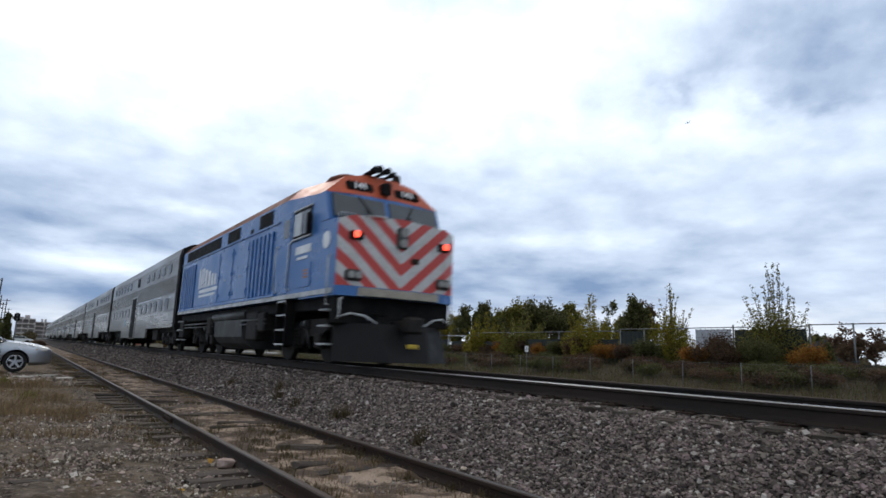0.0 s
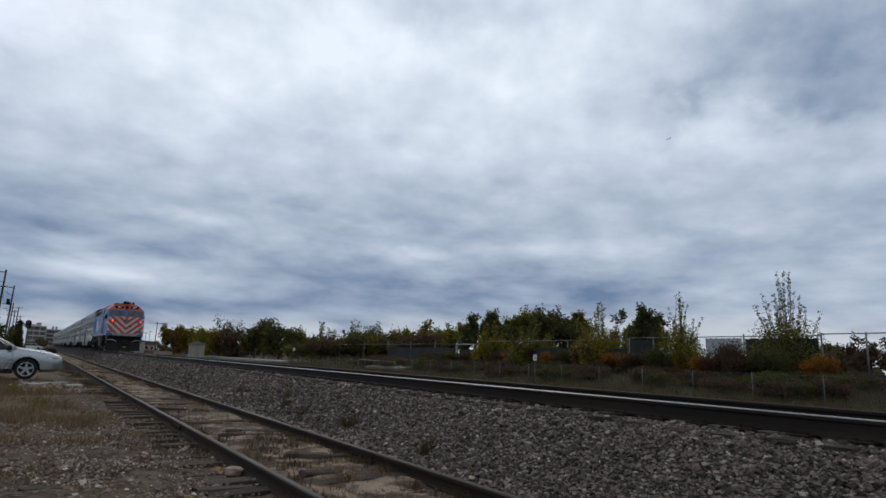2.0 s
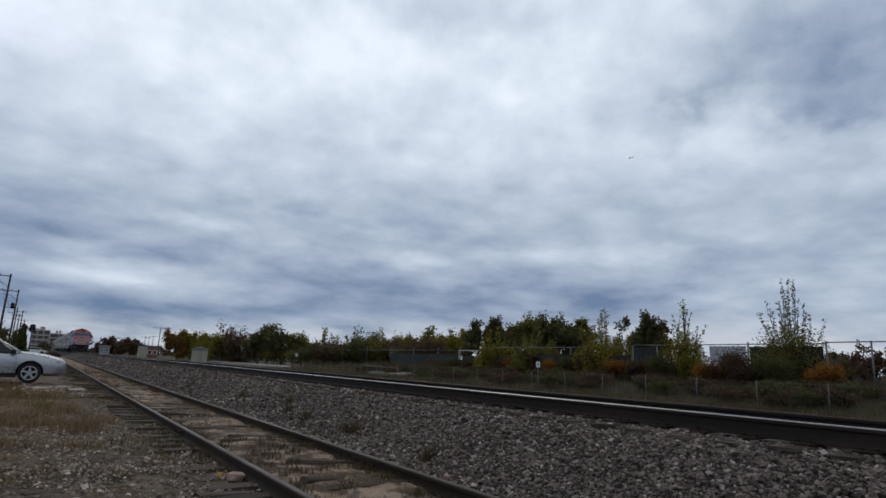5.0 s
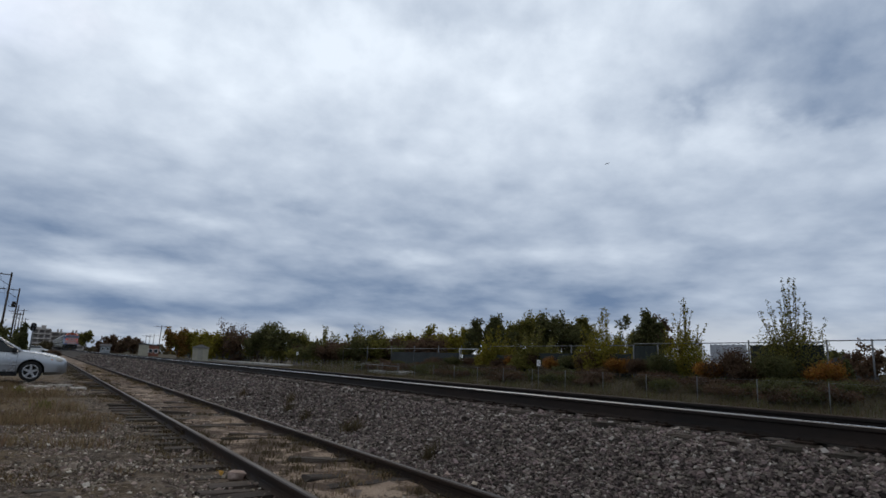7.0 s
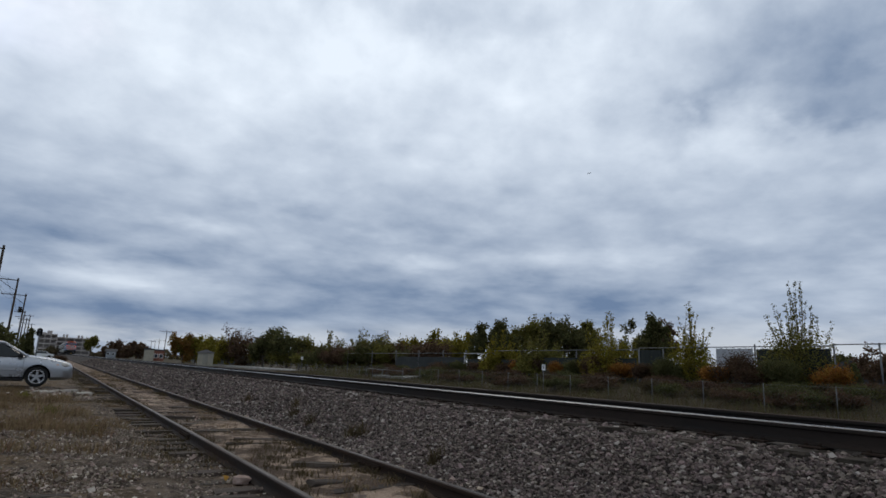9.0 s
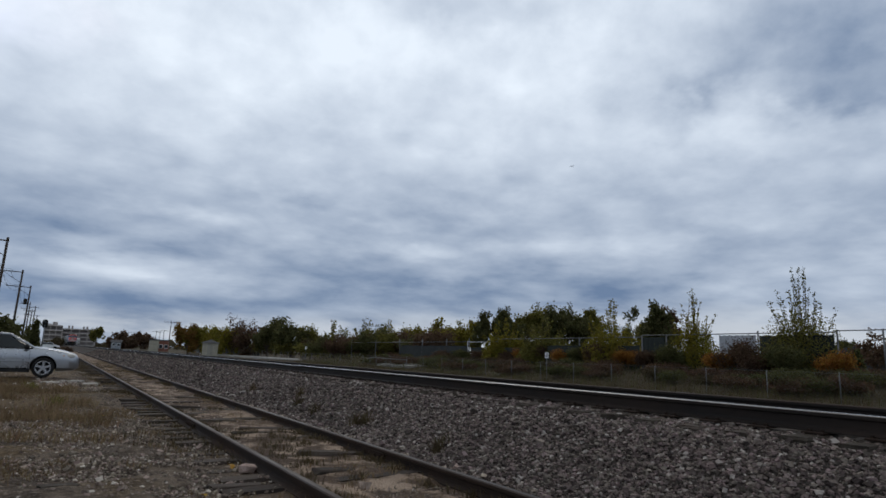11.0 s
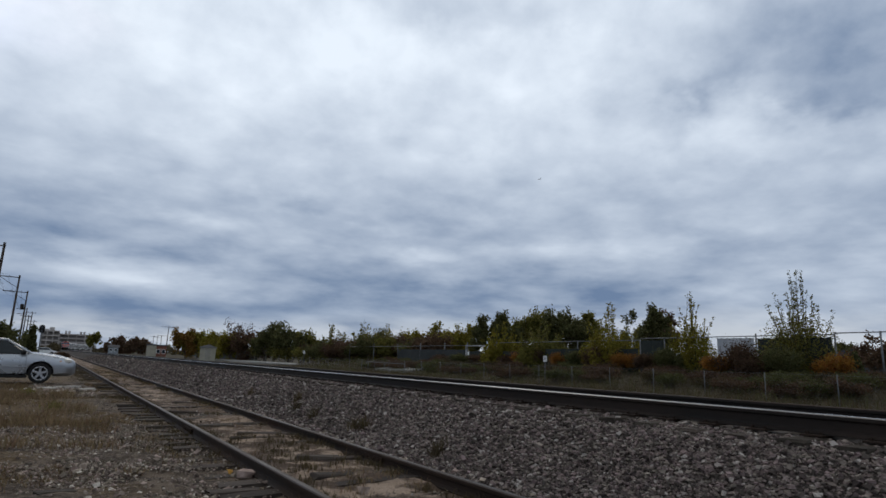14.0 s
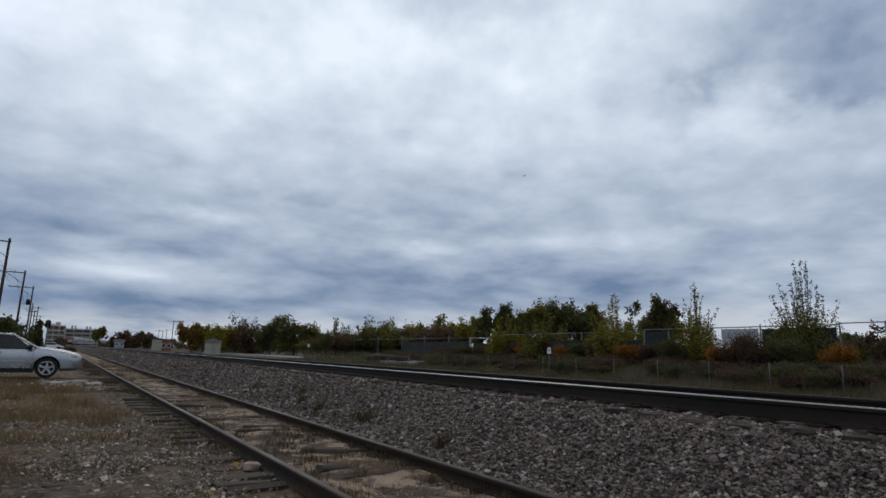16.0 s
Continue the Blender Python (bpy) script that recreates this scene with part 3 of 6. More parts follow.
def wheel_mesh(r, w):
    bm = bare()
    tube(bm, (-w / 2, 0, 0), (w / 2, 0, 0), r, n=24)
    tube(bm, (-w / 2 - 0.02, 0, 0), (-w / 2 + 0.012, 0, 0), r + 0.028, n=24)
    tube(bm, (w / 2, 0, 0), (w / 2 + 0.05, 0, 0), r * 0.32, n=12)
    return mesh_of("wheel", bm, GREASE)


def truck(parent, y, wheelbase, r, wheel, frame_h=0.95, half=1.06):
    """A two-axle truck: side frames, springs, axle boxes, wheels."""
    L = wheelbase / 2
    outline = [(-L - 0.55, frame_h - 0.25), (-L - 0.45, frame_h), (-0.55, frame_h), (-0.4, frame_h - 0.2), (0.4, frame_h - 0.2), (0.55, frame_h),
               (L + 0.45, frame_h), (L + 0.55, frame_h - 0.25), (L + 0.2, frame_h - 0.38), (0.6, frame_h - 0.42), (0.42, frame_h - 0.62),
               (-0.42, frame_h - 0.62), (-0.6, frame_h - 0.42), (-L - 0.2, frame_h - 0.38)]
    bm = bare()
    box(bm, -half, half, y - 0.32, y + 0.32, 0.34, frame_h - 0.05, 0.04)
    part("bolster", bm, BLACK, parent)
    for k in (-L, L):
        bm = bare()
        box(bm, -0.62, 0.62, y + k * 0.62 - 0.5, y + k * 0.62 + 0.5, 0.2, frame_h - 0.1, 0.08)
        tube(bm, (-0.95, y + k, r), (0.95, y + k, r), 0.09, n=8)
        part("traction_motor", bm, BLACK, parent)
    for s in (-1, 1):
        for k in (-L, L):
            bm = bare()
            tube(bm, (s * (half + 0.10), y + k * 0.5 - 0.16, frame_h - 0.12), (s * (half + 0.10), y + k * 0.5 + 0.16, frame_h - 0.12), 0.10, n=10)
            tube(bm, (s * (half + 0.10), y + k * 0.5, frame_h - 0.12), (s * (half + 0.08), y + k * 0.7, 0.35), 0.03, n=6)
            part("brake_cylinder", bm, TANK, parent)
            bm = bare()
            box(bm, s * 0.70, s * 0.80, y + k - (r + 0.12) * (1 if k > 0 else -1) - 0.05, y + k - (r + 0.12) * (1 if k > 0 else -1) + 0.05, r - 0.2, r + 0.2, 0.02) if s > 0 else box(bm, -0.80, -0.70, y + k - (r + 0.12) * (1 if k > 0 else -1) - 0.05, y + k - (r + 0.12) * (1 if k > 0 else -1) + 0.05, r - 0.2, r + 0.2, 0.02)
            part("brake_shoe", bm, RUST, parent)
        bm = bare()
        prism(bm, [(y + a, z) for a, z in outline], "x", s * half - 0.05, s * half + 0.05)
        fr = part("truck_frame", bm, GREASE, parent)
        for k in (-0.24, 0.0, 0.24):
            bm = bare()
            tube(bm, (s * (half + 0.04), y + k, frame_h - 0.62), (s * (half + 0.04), y + k, frame_h - 0.2), 0.05, n=8)
            for i in range(5):
                tube(bm, (s * (half + 0.04), y + k, frame_h - 0.60 + i * 0.08), (s * (half + 0.04), y + k, frame_h - 0.56 + i * 0.08), 0.085, n=10)
            part("spring", bm, GREASE, fr)
        for k in (-L, L):
            bm = bare()
            box(bm, s * half - 0.09, s * half + 0.13, y + k - 0.17, y + k + 0.17, r - 0.16, r + 0.2, 0.03)
            part("axle_box", bm, GREASE, fr)
            shared("wheel", wheel, fr, pose(s * 0.7525, y + k, r, 0, 0, 0 if s > 0 else 180))


def build_locomotive():
    loco = thing("locomotive", label="blue diesel locomotive with red and white chevron nose and orange roof", category="locomotive")
    HW = 1.55
    # ---- hood: body cross-section pushed along the length
    section = [(-HW, 1.55), (-HW, 4.20), (-1.22, 4.58), (-0.5, 4.70), (0.5, 4.70), (1.22, 4.58), (HW, 4.20), (HW, 1.55)]
    bm = bare()
    cab = [(-HW, 1.55), (-HW, 3.98), (-0.98, 4.50), (-0.45, 4.62), (0.45, 4.62), (0.98, 4.50), (HW, 3.98), (HW, 1.55)]
    loft(bm, [[(x, y, z) for x, z in (cab if y < 2 else section)] for y in (1.35, 3.4, 6.0, 16.15)])
    for f in bm.faces:
        zc = sum(v.co.z for v in f.verts) / len(f.verts)
        yc = sum(v.co.y for v in f.verts) / len(f.verts)
        f.material_index = 0 if zc < 4.12 else 1 if yc < 3 else 2
    part("hood", bm, [BLUE, ORANGE, SOOT], loco, "blue hood with an orange roof")
    # ---- cab front: windshield band leaning back, orange visor above it
    bm = bare()
    low = [(-HW, 0.72, 3.26), (-0.75, 0.66, 3.30), (0.75, 0.66, 3.30), (HW, 0.72, 3.26)]
    top = [(-HW, 0.98, 3.98), (-0.75, 0.92, 4.02), (0.75, 0.92, 4.02), (HW, 0.98, 3.98)]
    back_l, back_t = [(HW, 1.36, 3.26), (-HW, 1.36, 3.26)], [(HW, 1.36, 3.98), (-HW, 1.36, 3.98)]
    loft(bm, [low + back_l, top + back_t])
    part("cab_front", bm, BLUE, loco)
    bm = bare()
    roof = [(-HW, 0.97, 3.98), (-0.98, 1.20, 4.50), (-0.45, 1.22, 4.62), (0.45, 1.22, 4.62), (0.98, 1.20, 4.50), (HW, 0.97, 3.98)]
    brow = [(-HW, 0.97, 3.975), (-0.98, 0.91, 4.0), (-0.45, 0.91, 4.02), (0.45, 0.91, 4.02), (0.98, 0.91, 4.0), (HW, 0.97, 3.975)]
    rear = [(-HW, 1.37, 3.98), (-0.98, 1.37, 4.50), (-0.45, 1.37, 4.62), (0.45, 1.37, 4.62), (0.98, 1.37, 4.50), (HW, 1.37, 3.98)]
    loft(bm, [brow, roof, rear], close=False)
    part("visor", bm, ORANGE, loco, "orange sloping cab brow")
    # windshield panes, with gaskets
    for s in (-1, 1):
        x0, x1 = sorted((s * 0.06, s * 1.43))
        lo, hi = (0.65, 3.36), (0.885, 3.93)
        bm = bare()
        loft(bm, [[(x0, lo[0] - 0.03, lo[1]), (x1, lo[0] + 0.0, lo[1]), (x1, hi[0] + 0.0, hi[1]), (x0, hi[0] - 0.03, hi[1])],
                  [(x0, lo[0] + 0.1, lo[1]), (x1, lo[0] + 0.12, lo[1]), (x1, hi[0] + 0.12, hi[1]), (x0, hi[0] + 0.1, hi[1])]])
        w = part("windshield", bm, WINDSHIELD, loco, "dark cab windshield pane")
        bm = bare()
        cx = s * 0.75
        path_tube(bm, [(cx, 0.72 + 0.13, 3.95), (cx - s * 0.25, 0.66, 3.55)], 0.014)
        tube(bm, (cx - s * 0.45, 0.62, 3.42), (cx - s * 0.1, 0.68, 3.62), 0.012)
        part("wiper", bm, BLACK, w)
    # ---- nose
    plan = [(-HW, 0.16), (-1.22, 0.03), (0.0, 0.0), (1.22, 0.03), (HW, 0.16)]
    bm = bare()
    front_low = [(x, y, 1.72) for x, y in plan]
    front_top = [(-HW, 0.17, 3.20), (-1.22, 0.04, 3.29), (0.0, 0.015, 3.36), (1.22, 0.04, 3.29), (HW, 0.17, 3.20)]
    loft(bm, [front_low, front_top], close=False)
    part("nose_face", bm, STRIPES, loco, "nose face with red and white chevrons")
    bm = bare()
    ring0 = [(x, y + 0.006, z) for x, y, z in front_low] + [(HW, 1.4, 1.72), (-HW, 1.4, 1.72)]
    ring1 = [(x, y + 0.006, z) for x, y, z in front_top] + [(HW, 1.4, 3.27), (-HW, 1.4, 3.27)]
    loft(bm, [ring0, ring1])
    part("nose", bm, BLUE, loco)
    # sill and anticlimber
    bm = bare()
    loft(bm, [[(x, y + 0.0, z) for x, y in plan] + [(HW, 2.2, z), (-HW, 2.2, z)] for z in (1.50, 1.715)])
    part("front_sill", bm, BLUE, loco, "bright blue front sill")
    bm = bare()
    loft(bm, [[(-0.98, -0.11, z), (0.98, -0.11, z), (1.06, 0.03, z), (-1.06, 0.03, z)] for z in (1.51, 1.69)])
    part("anticlimber", bm, paint("tan_worn_paint", (0.36, 0.33, 0.27), (0.26, 0.24, 0.20), 4.0, 0.6), loco, "worn tan buffer beam across the nose")
    # red marker lights, ditch lights, centre headlight
    for s in (-1, 1):
        bm = bare()
        box(bm, s * 1.16 - 0.16, s * 1.16 + 0.16, -0.05, 0.12, 2.74, 2.93, 0.03)
        h = part("marker_housing", bm, GREASE, loco, "dark double lamp housing")
        bm = bare()
        tube(bm, (s * 1.19, -0.075, 2.85), (s * 1.19, -0.045, 2.85), 0.075, n=16)
        part("marker_light", bm, RED_LAMP, h, "lit red marker light")
        bm = bare()
        box(bm, s * 1.18 - 0.2, s * 1.18 + 0.2, -0.06, 0.12, 1.83, 2.07, 0.05)
        h = part("ditch_light_housing", bm, TANK, loco)
        for k in (-0.09, 0.09):
            bm = bare()
            tube(bm, (s * 1.18 + k, -0.085, 1.95), (s * 1.18 + k, -0.055, 1.95), 0.08, n=14)
            part("ditch_light", bm, LENS, h, "unlit clear lamp")
    bm = bare()
    box(bm, -0.15, 0.15, -0.08, 0.1, 2.66, 3.16, 0.05)
    h = part("headlight_housing", bm, TANK, loco, "grey twin headlight housing")
    for z in (2.79, 3.03):
        bm = bare()
        tube(bm, (0, -0.105, z), (0, -0.075, z), 0.10, n=16)
        part("headlight", bm, LENS, h)
    bm = bare()
    box(bm, 0.27, 0.47, -0.035, 0.06, 2.35, 2.48, 0.02)
    part("bell_cover", bm, RUST, loco)
    bm = bare()
    path_tube(bm, [(-0.95, 0.06, 3.28), (-0.95, -0.03, 3.30), (-0.45, -0.05, 3.33), (-0.45, 0.04, 3.33)], 0.016)
    part("grab_iron", bm, SILVER, loco)
    bm = bare()
    path_tube(bm, [(-1.4, 0.5, 3.26), (-1.4, 0.45, 3.40), (-1.05, 0.4, 3.40), (-1.05, 0.5, 3.27)], 0.014)
    part("grab_iron", bm, SILVER, loco)
    # number boards, horns, antenna dome, beacon
    for s in (-1, 1):
        bm = bare()
        box(bm, -0.36, 0.36, -0.04, 0.03, -0.135, 0.135, 0.05)
        b = part("number_board", bm, BLACK, loco, "black number board")
        b.matrix_basis = pose(s * 0.66, 1.03, 4.24, -26, 0, 0)
        number_on("figures", "141", b, pose(0, -0.047, 0, 90, 0, 0), 0.25, SIGN_WHITE, "white number 141")
    bm = bare()
    box(bm, -0.12, 0.12, 0.82, 1.1, 4.12, 4.42, 0.04)
    tube(bm, (0, 0.80, 4.34), (0, 0.83, 4.34), 0.085, n=14)
    tube(bm, (0, 0.80, 4.18), (0, 0.83, 4.18), 0.085, n=14)
    part("upper_headlight", bm, BLACK, loco, "sooty upper headlight")
    bm = bare()
    for x, y, z, r in ((-0.30, 1.35, 4.74, 0.09), (-0.14, 1.42, 4.79, 0.10), (0.05, 1.35, 4.76, 0.09), (0.24, 1.4, 4.72, 0.07)):
        tube(bm, (x, y - 0.42, z), (x, y - 0.05, z), r, 0.035, n=12)
        tube(bm, (x, y - 0.08, z), (x, y + 0.2, z), 0.04, n=8)
    box(bm, -0.35, 0.3, 1.4, 1.58, 4.58, 4.72, 0.03)
    part("horn", bm, BLACK, loco, "black cluster of air horns")
    bm = bare()
    tube(bm, (0.52, 1.35, 4.58), (0.52, 1.35, 4.72), 0.11, n=12)
    ball(bm, (0.52, 1.35, 4.74), 0.11)
    part("beacon", bm, RUST, loco, "dull red roof beacon")
    bm = bare()
    ball(bm, (-0.72, 1.9, 4.52), 0.5, (0.8, 1.3, 0.36))
    part("antenna_dome", bm, SOOT, loco, "low sooty rounded roof dome")
    # ---- sides
    for s in (-1, 1):
        X = s * (HW + 0.004)

        def slab(name, y0, y1, z0, z1, material, depth=0.012, label="", bevel=0.0, owner=loco):
            bm = bare()
            a, b = sorted((X, X + s * depth))
            box(bm, a, b, y0, y1, z0, z1, bevel)
            return part(name, bm, material, owner, label)
        slab("sill_stripe", 0.25, 16.15, 1.55, 1.66, SILVER, 0.03, "pale grey side sill")
        # cab side window with frame
        f = slab("cab_window", 1.68, 2.84, 3.04, 3.76, BLACK, 0.02, "cab side window", 0.01)
        slab("window_pane", 1.75, 2.22, 3.11, 3.69, GLASS, 0.026, "", 0, f)
        slab("window_pane", 2.29, 2.77, 3.11, 3.69, paint("milky_pane", (0.42, 0.44, 0.44), (0.33, 0.35, 0.36), 2, 0.2), 0.026, "", 0, f)
        slab("window_frame", 1.64, 2.88, 3.76, 3.80, SILVER, 0.03, "", 0.006, f)
        slab("window_frame", 1.64, 2.88, 3.00, 3.04, SILVER, 0.05, "", 0.006, f)
        bm = bare()
        box(bm, *sorted((X + s * 0.02, X + s * 0.16)), 1.58, 1.64, 3.05, 3.55, 0.01)
        part("mirror", bm, BLACK, loco)
        # cab door with step well and grab irons
        d = slab("cab_door", 3.0, 3.68, 1.70, 3.82, BLUE, 0.016, "", 0.01)
        slab("window_pane", 3.13, 3.55, 3.15, 3.65, GLASS, 0.024, "", 0, d)
        for y in (2.86, 3.84):
            bm = bare()
            path_tube(bm, [(X, y, 1.75), (X + s * 0.09, y, 1.80), (X + s * 0.09, y, 2.95), (X, y, 3.0)], 0.018)
            part("handrail", bm, SILVER, loco)
        for i, z in enumerate((0.42, 0.78, 1.15, 1.5)):
            bm = bare()
            box(bm, *sorted((s * 1.30, s * 1.56)), 3.02, 3.66, z - 0.02, z + 0.02)
            part("step", bm, SILVER, loco)
        for y in (3.0, 3.68):
            bm = bare()
            box(bm, *sorted((s * 1.3, s * 1.56)), y - 0.02, y + 0.02, 0.4, 1.55)
            part("step_frame", bm, BLACK, loco)
        # nose side: badge bars and dark patches
        text_bars("lettering", loco, [(1.62, 2.6, 2.62, 2.82), (1.8, 2.5, 2.48, 2.55)], X + s * 0.006, "x", WHITE, "faded white lettering as bars")
        bm = bare()
        tube(bm, (X - s * 0.01, 0.72, 2.78), (X + s * 0.014, 0.72, 2.78), 0.2, n=20)
        part("emblem", bm, WHITE, loco, "pale round emblem")
        slab("access_door", 1.55, 2.35, 1.78, 2.36, BLUE, 0.018, "", 0.006)
        text_bars("notice", loco, [(1.7, 1.95, 2.0, 2.04), (1.7, 1.95, 2.08, 2.12), (1.7, 1.95, 2.16, 2.2)], X + s * 0.02, "x", paint("orange_notice", (0.5, 0.2, 0.05), (0.4, 0.16, 0.05)), "small orange notice as bars")
        # panel joints, doors and ribs
        for y0, y1 in ((6.55, 8.05), (8.25, 9.75), (9.9, 13.35)):
            slab("side_panel", y0, y1, 1.78, 3.52, BLUE, 0.014, "", 0.006)
        for y in [4.35 + 0.36 * i for i in range(6)] + [13.55 + 0.36 * i for i in range(7)]:
            bm = bare()
            a, b = sorted((X, X + s * 0.05))
            box(bm, a, b, y, y + 0.15, 1.74, 3.50, 0.012)
            part("rib", bm, BLUE, loco)
        for y in (6.62, 8.0, 8.32, 9.68):
            for z in (2.0, 2.65, 3.3):
                slab("hinge", y - 0.03, y + 0.03, z - 0.07, z + 0.07, BLUE, 0.035, "", 0.008)
        for y in (7.3, 9.0, 11.6):
            slab("latch", y - 0.05, y + 0.05, 2.45, 2.52, SILVER, 0.03, "", 0.006)
        slab("kick_plate", 3.9, 16.1, 1.66, 1.74, BLUE, 0.045, "", 0.01)
        # air intakes below the roof
        for y0, y1 in ((4.55, 5.75), (7.7, 9.15), (10.0, 15.4)):
            g = slab("intake_grille", y0, y1, 3.74, 4.14, BLACK, 0.006, "black air intake grille")
            n = int((y1 - y0) / 0.3)
            for i in range(1, n):
                slab("grille_bar", y0 + (y1 - y0) * i / n - 0.012, y0 + (y1 - y0) * i / n + 0.012, 3.74, 4.14, GREASE, 0.014, "", 0, g)
        slab("side_port", 6.3, 6.55, 3.66, 3.86, BLACK, 0.01)
        slab("rub_strip", 3.9, 16.1, 3.66, 3.70, BLUE, 0.03)
        # operator mark, as plain shapes
        text_bars("operator_mark", loco, [(12.55, 12.75, 2.45, 3.2), (12.25, 12.42, 2.45, 3.2), (11.95, 12.12, 2.45, 3.2), (11.5, 11.8, 2.45, 3.1), (11.0, 11.35, 2.45, 3.0), (10.6, 10.85, 2.45, 2.9), (10.2, 10.45, 2.45, 2.85),
                                          (9.95, 12.6, 2.26, 2.38), (10.3, 12.6, 2.1, 2.18)], X + s * 0.02, "x", WHITE, "large white operator mark as plain shapes")
    # roof gear
    for y0, y1, w, h in ((4.6, 6.2, 0.55, 0.16), (7.2, 9.4, 0.6, 0.14), (10.4, 12.0, 0.75, 0.2), (12.3, 13.9, 0.75, 0.2), (14.2, 15.8, 0.75, 0.2)):
        bm = bare()
        box(bm, -w, w, y0, y1, 4.64, 4.70 + h, 0.05)
        part("roof_hatch", bm, GREASE, loco, "sooty roof hatch")
    # ---- underframe
    bm = bare()
    box(bm, -1.35, 1.35, 0.35, 16.3, 1.22, 1.54, 0.03)
    part("underframe", bm, BLACK, loco)
    bm = bare()
    outline = [(-1.2, 0.42), (-1.34, 0.62), (-1.38, 1.15), (1.38, 1.15), (1.34, 0.62), (1.2, 0.42), (0.9, 0.24), (-0.9, 0.24)]
    prism(bm, outline, "y", 7.3, 10.6)
    part("fuel_tank", bm, TANK, loco, "grey fuel tank under the body")
    for s in (-1, 1):
        bm = bare()
        tube(bm, (s * 1.22, 7.0, 1.28), (s * 1.22, 10.9, 1.28), 0.2, n=16)
        part("air_reservoir", bm, TANK, loco)
        bm = bare()
        box(bm, *sorted((s * 1.1, s * 1.45)), 5.6, 6.6, 0.5, 1.35, 0.05)
        part("battery_box", bm, GREASE, loco)
        bm = bare()
        for z, r in ((1.10, 0.035), (0.98, 0.025)):
            tube(bm, (s * 1.42, 4.9, z), (s * 1.42, 7.2, z), r, n=8)
            tube(bm, (s * 1.40, 10.7, z), (s * 1.40, 15.6, z), r, n=8)
        part("air_pipe", bm, TANK, loco, "grey air pipe")
        for y0, y1, z0 in ((4.95, 5.5, 0.75), (10.85, 11.35, 0.7), (15.3, 16.0, 0.6)):
            bm = bare()
            box(bm, *sorted((s * 1.12, s * 1.46)), y0, y1, z0, 1.3, 0.04)
            part("equipment_box", bm, GREASE, loco)
        bm = bare()
        for z in (0.5, 0.9, 1.25):
            box(bm, *sorted((s * 1.30, s * 1.56)), 15.4, 16.0, z - 0.02, z + 0.02, 0.005)
        part("step", bm, SILVER, loco)
        for z in (0.45, 0.85, 1.2):
            bm = bare()
            box(bm, *sorted((s * 1.32, s * 1.54)), 0.55, 0.95, z - 0.02, z + 0.02, 0.005)
            part("step", bm, SILVER, loco)
        bm = bare()
        path_tube(bm, [(s * 1.56, 0.40, 1.30), (s * 1.62, 0.42, 1.32), (s * 1.62, 0.42, 2.35), (s * 1.56, 0.40, 2.4)], 0.018)
        part("handrail", bm, SILVER, loco)
    wheel = wheel_mesh(0.508, 0.13)
    truck(loco, 3.25, 2.74, 0.508, wheel, 1.05)
    truck(loco, 13.2, 2.74, 0.508, wheel, 1.05)
    # ---- plow, coupler, hoses and uncoupling levers
    bm = bare()
    loft(bm, [[(-1.42, 0.42, 0.92), (-0.6, -0.18, 0.92), (0.6, -0.18, 0.92), (1.42, 0.42, 0.92)], [(-1.48, 0.22, 0.10), (-0.5, -0.55, 0.10), (0.5, -0.55, 0.10), (1.48, 0.22, 0.10)],
              [(-1.4, 0.45, 0.10), (-0.5, -0.35, 0.10), (0.5, -0.35, 0.10), (1.4, 0.45, 0.10)], [(-1.36, 0.5, 0.92), (-0.6, -0.1, 0.92), (0.6, -0.1, 0.92), (1.36, 0.5, 0.92)]])
    part("snow_plow", bm, paint("plow_grime", (0.0075, 0.0075, 0.008), (0.014, 0.0135, 0.0135), 3, 0.65), loco, "dark grey snow plow")
    bm = bare()
    box(bm, -1.5, 1.5, 0.2, 0.42, 0.9, 1.52, 0.02)
    part("pilot_plate", bm, BLACK, loco)
    bm = bare()
    box(bm, -0.13, 0.13, -0.5, 0.4, 0.78, 1.02, 0.03)
    box(bm, -0.22, 0.20, -0.78, -0.45, 0.72, 1.08, 0.05)
    part("coupler", bm, GREASE, loco)
    bm = bare()
    box(bm, -0.12, 0.16, -0.62, -0.56, 0.40, 0.50, 0.02)
    part("hose_tag", bm, YELLOW, loco, "small yellow coupler tag")
    for s in (-1, 1):
        bm = bare()
        path_tube(bm, [(s * 1.38, 0.14, 1.05), (s * 1.2, 0.02, 1.12), (s * 0.9, -0.06, 1.08), (s * 0.62, -0.1, 0.93), (s * 0.60, -0.1, 0.88)], 0.022)
        part("uncoupling_lever", bm, SILVER, loco, "pale bent lever")
        bm = bare()
        path_tube(bm, [(s * 1.46, 0.16, 1.0), (s * 1.46, 0.04, 1.05), (s * 1.46, 0.04, 1.42), (s * 1.40, 0.02, 1.44)], 0.022)
        part("grab_iron", bm, SILVER, loco)
        for k in (0.3, 0.42, 0.54):
            bm = bare()
            path_tube(bm, [(s * k, 0.18, 1.15), (s * k, -0.05, 1.08), (s * k * 1.05, -0.12, 0.8), (s * k, -0.06, 0.55)], 0.025)
            part("air_hose", bm, BLACK, loco)
    return loco


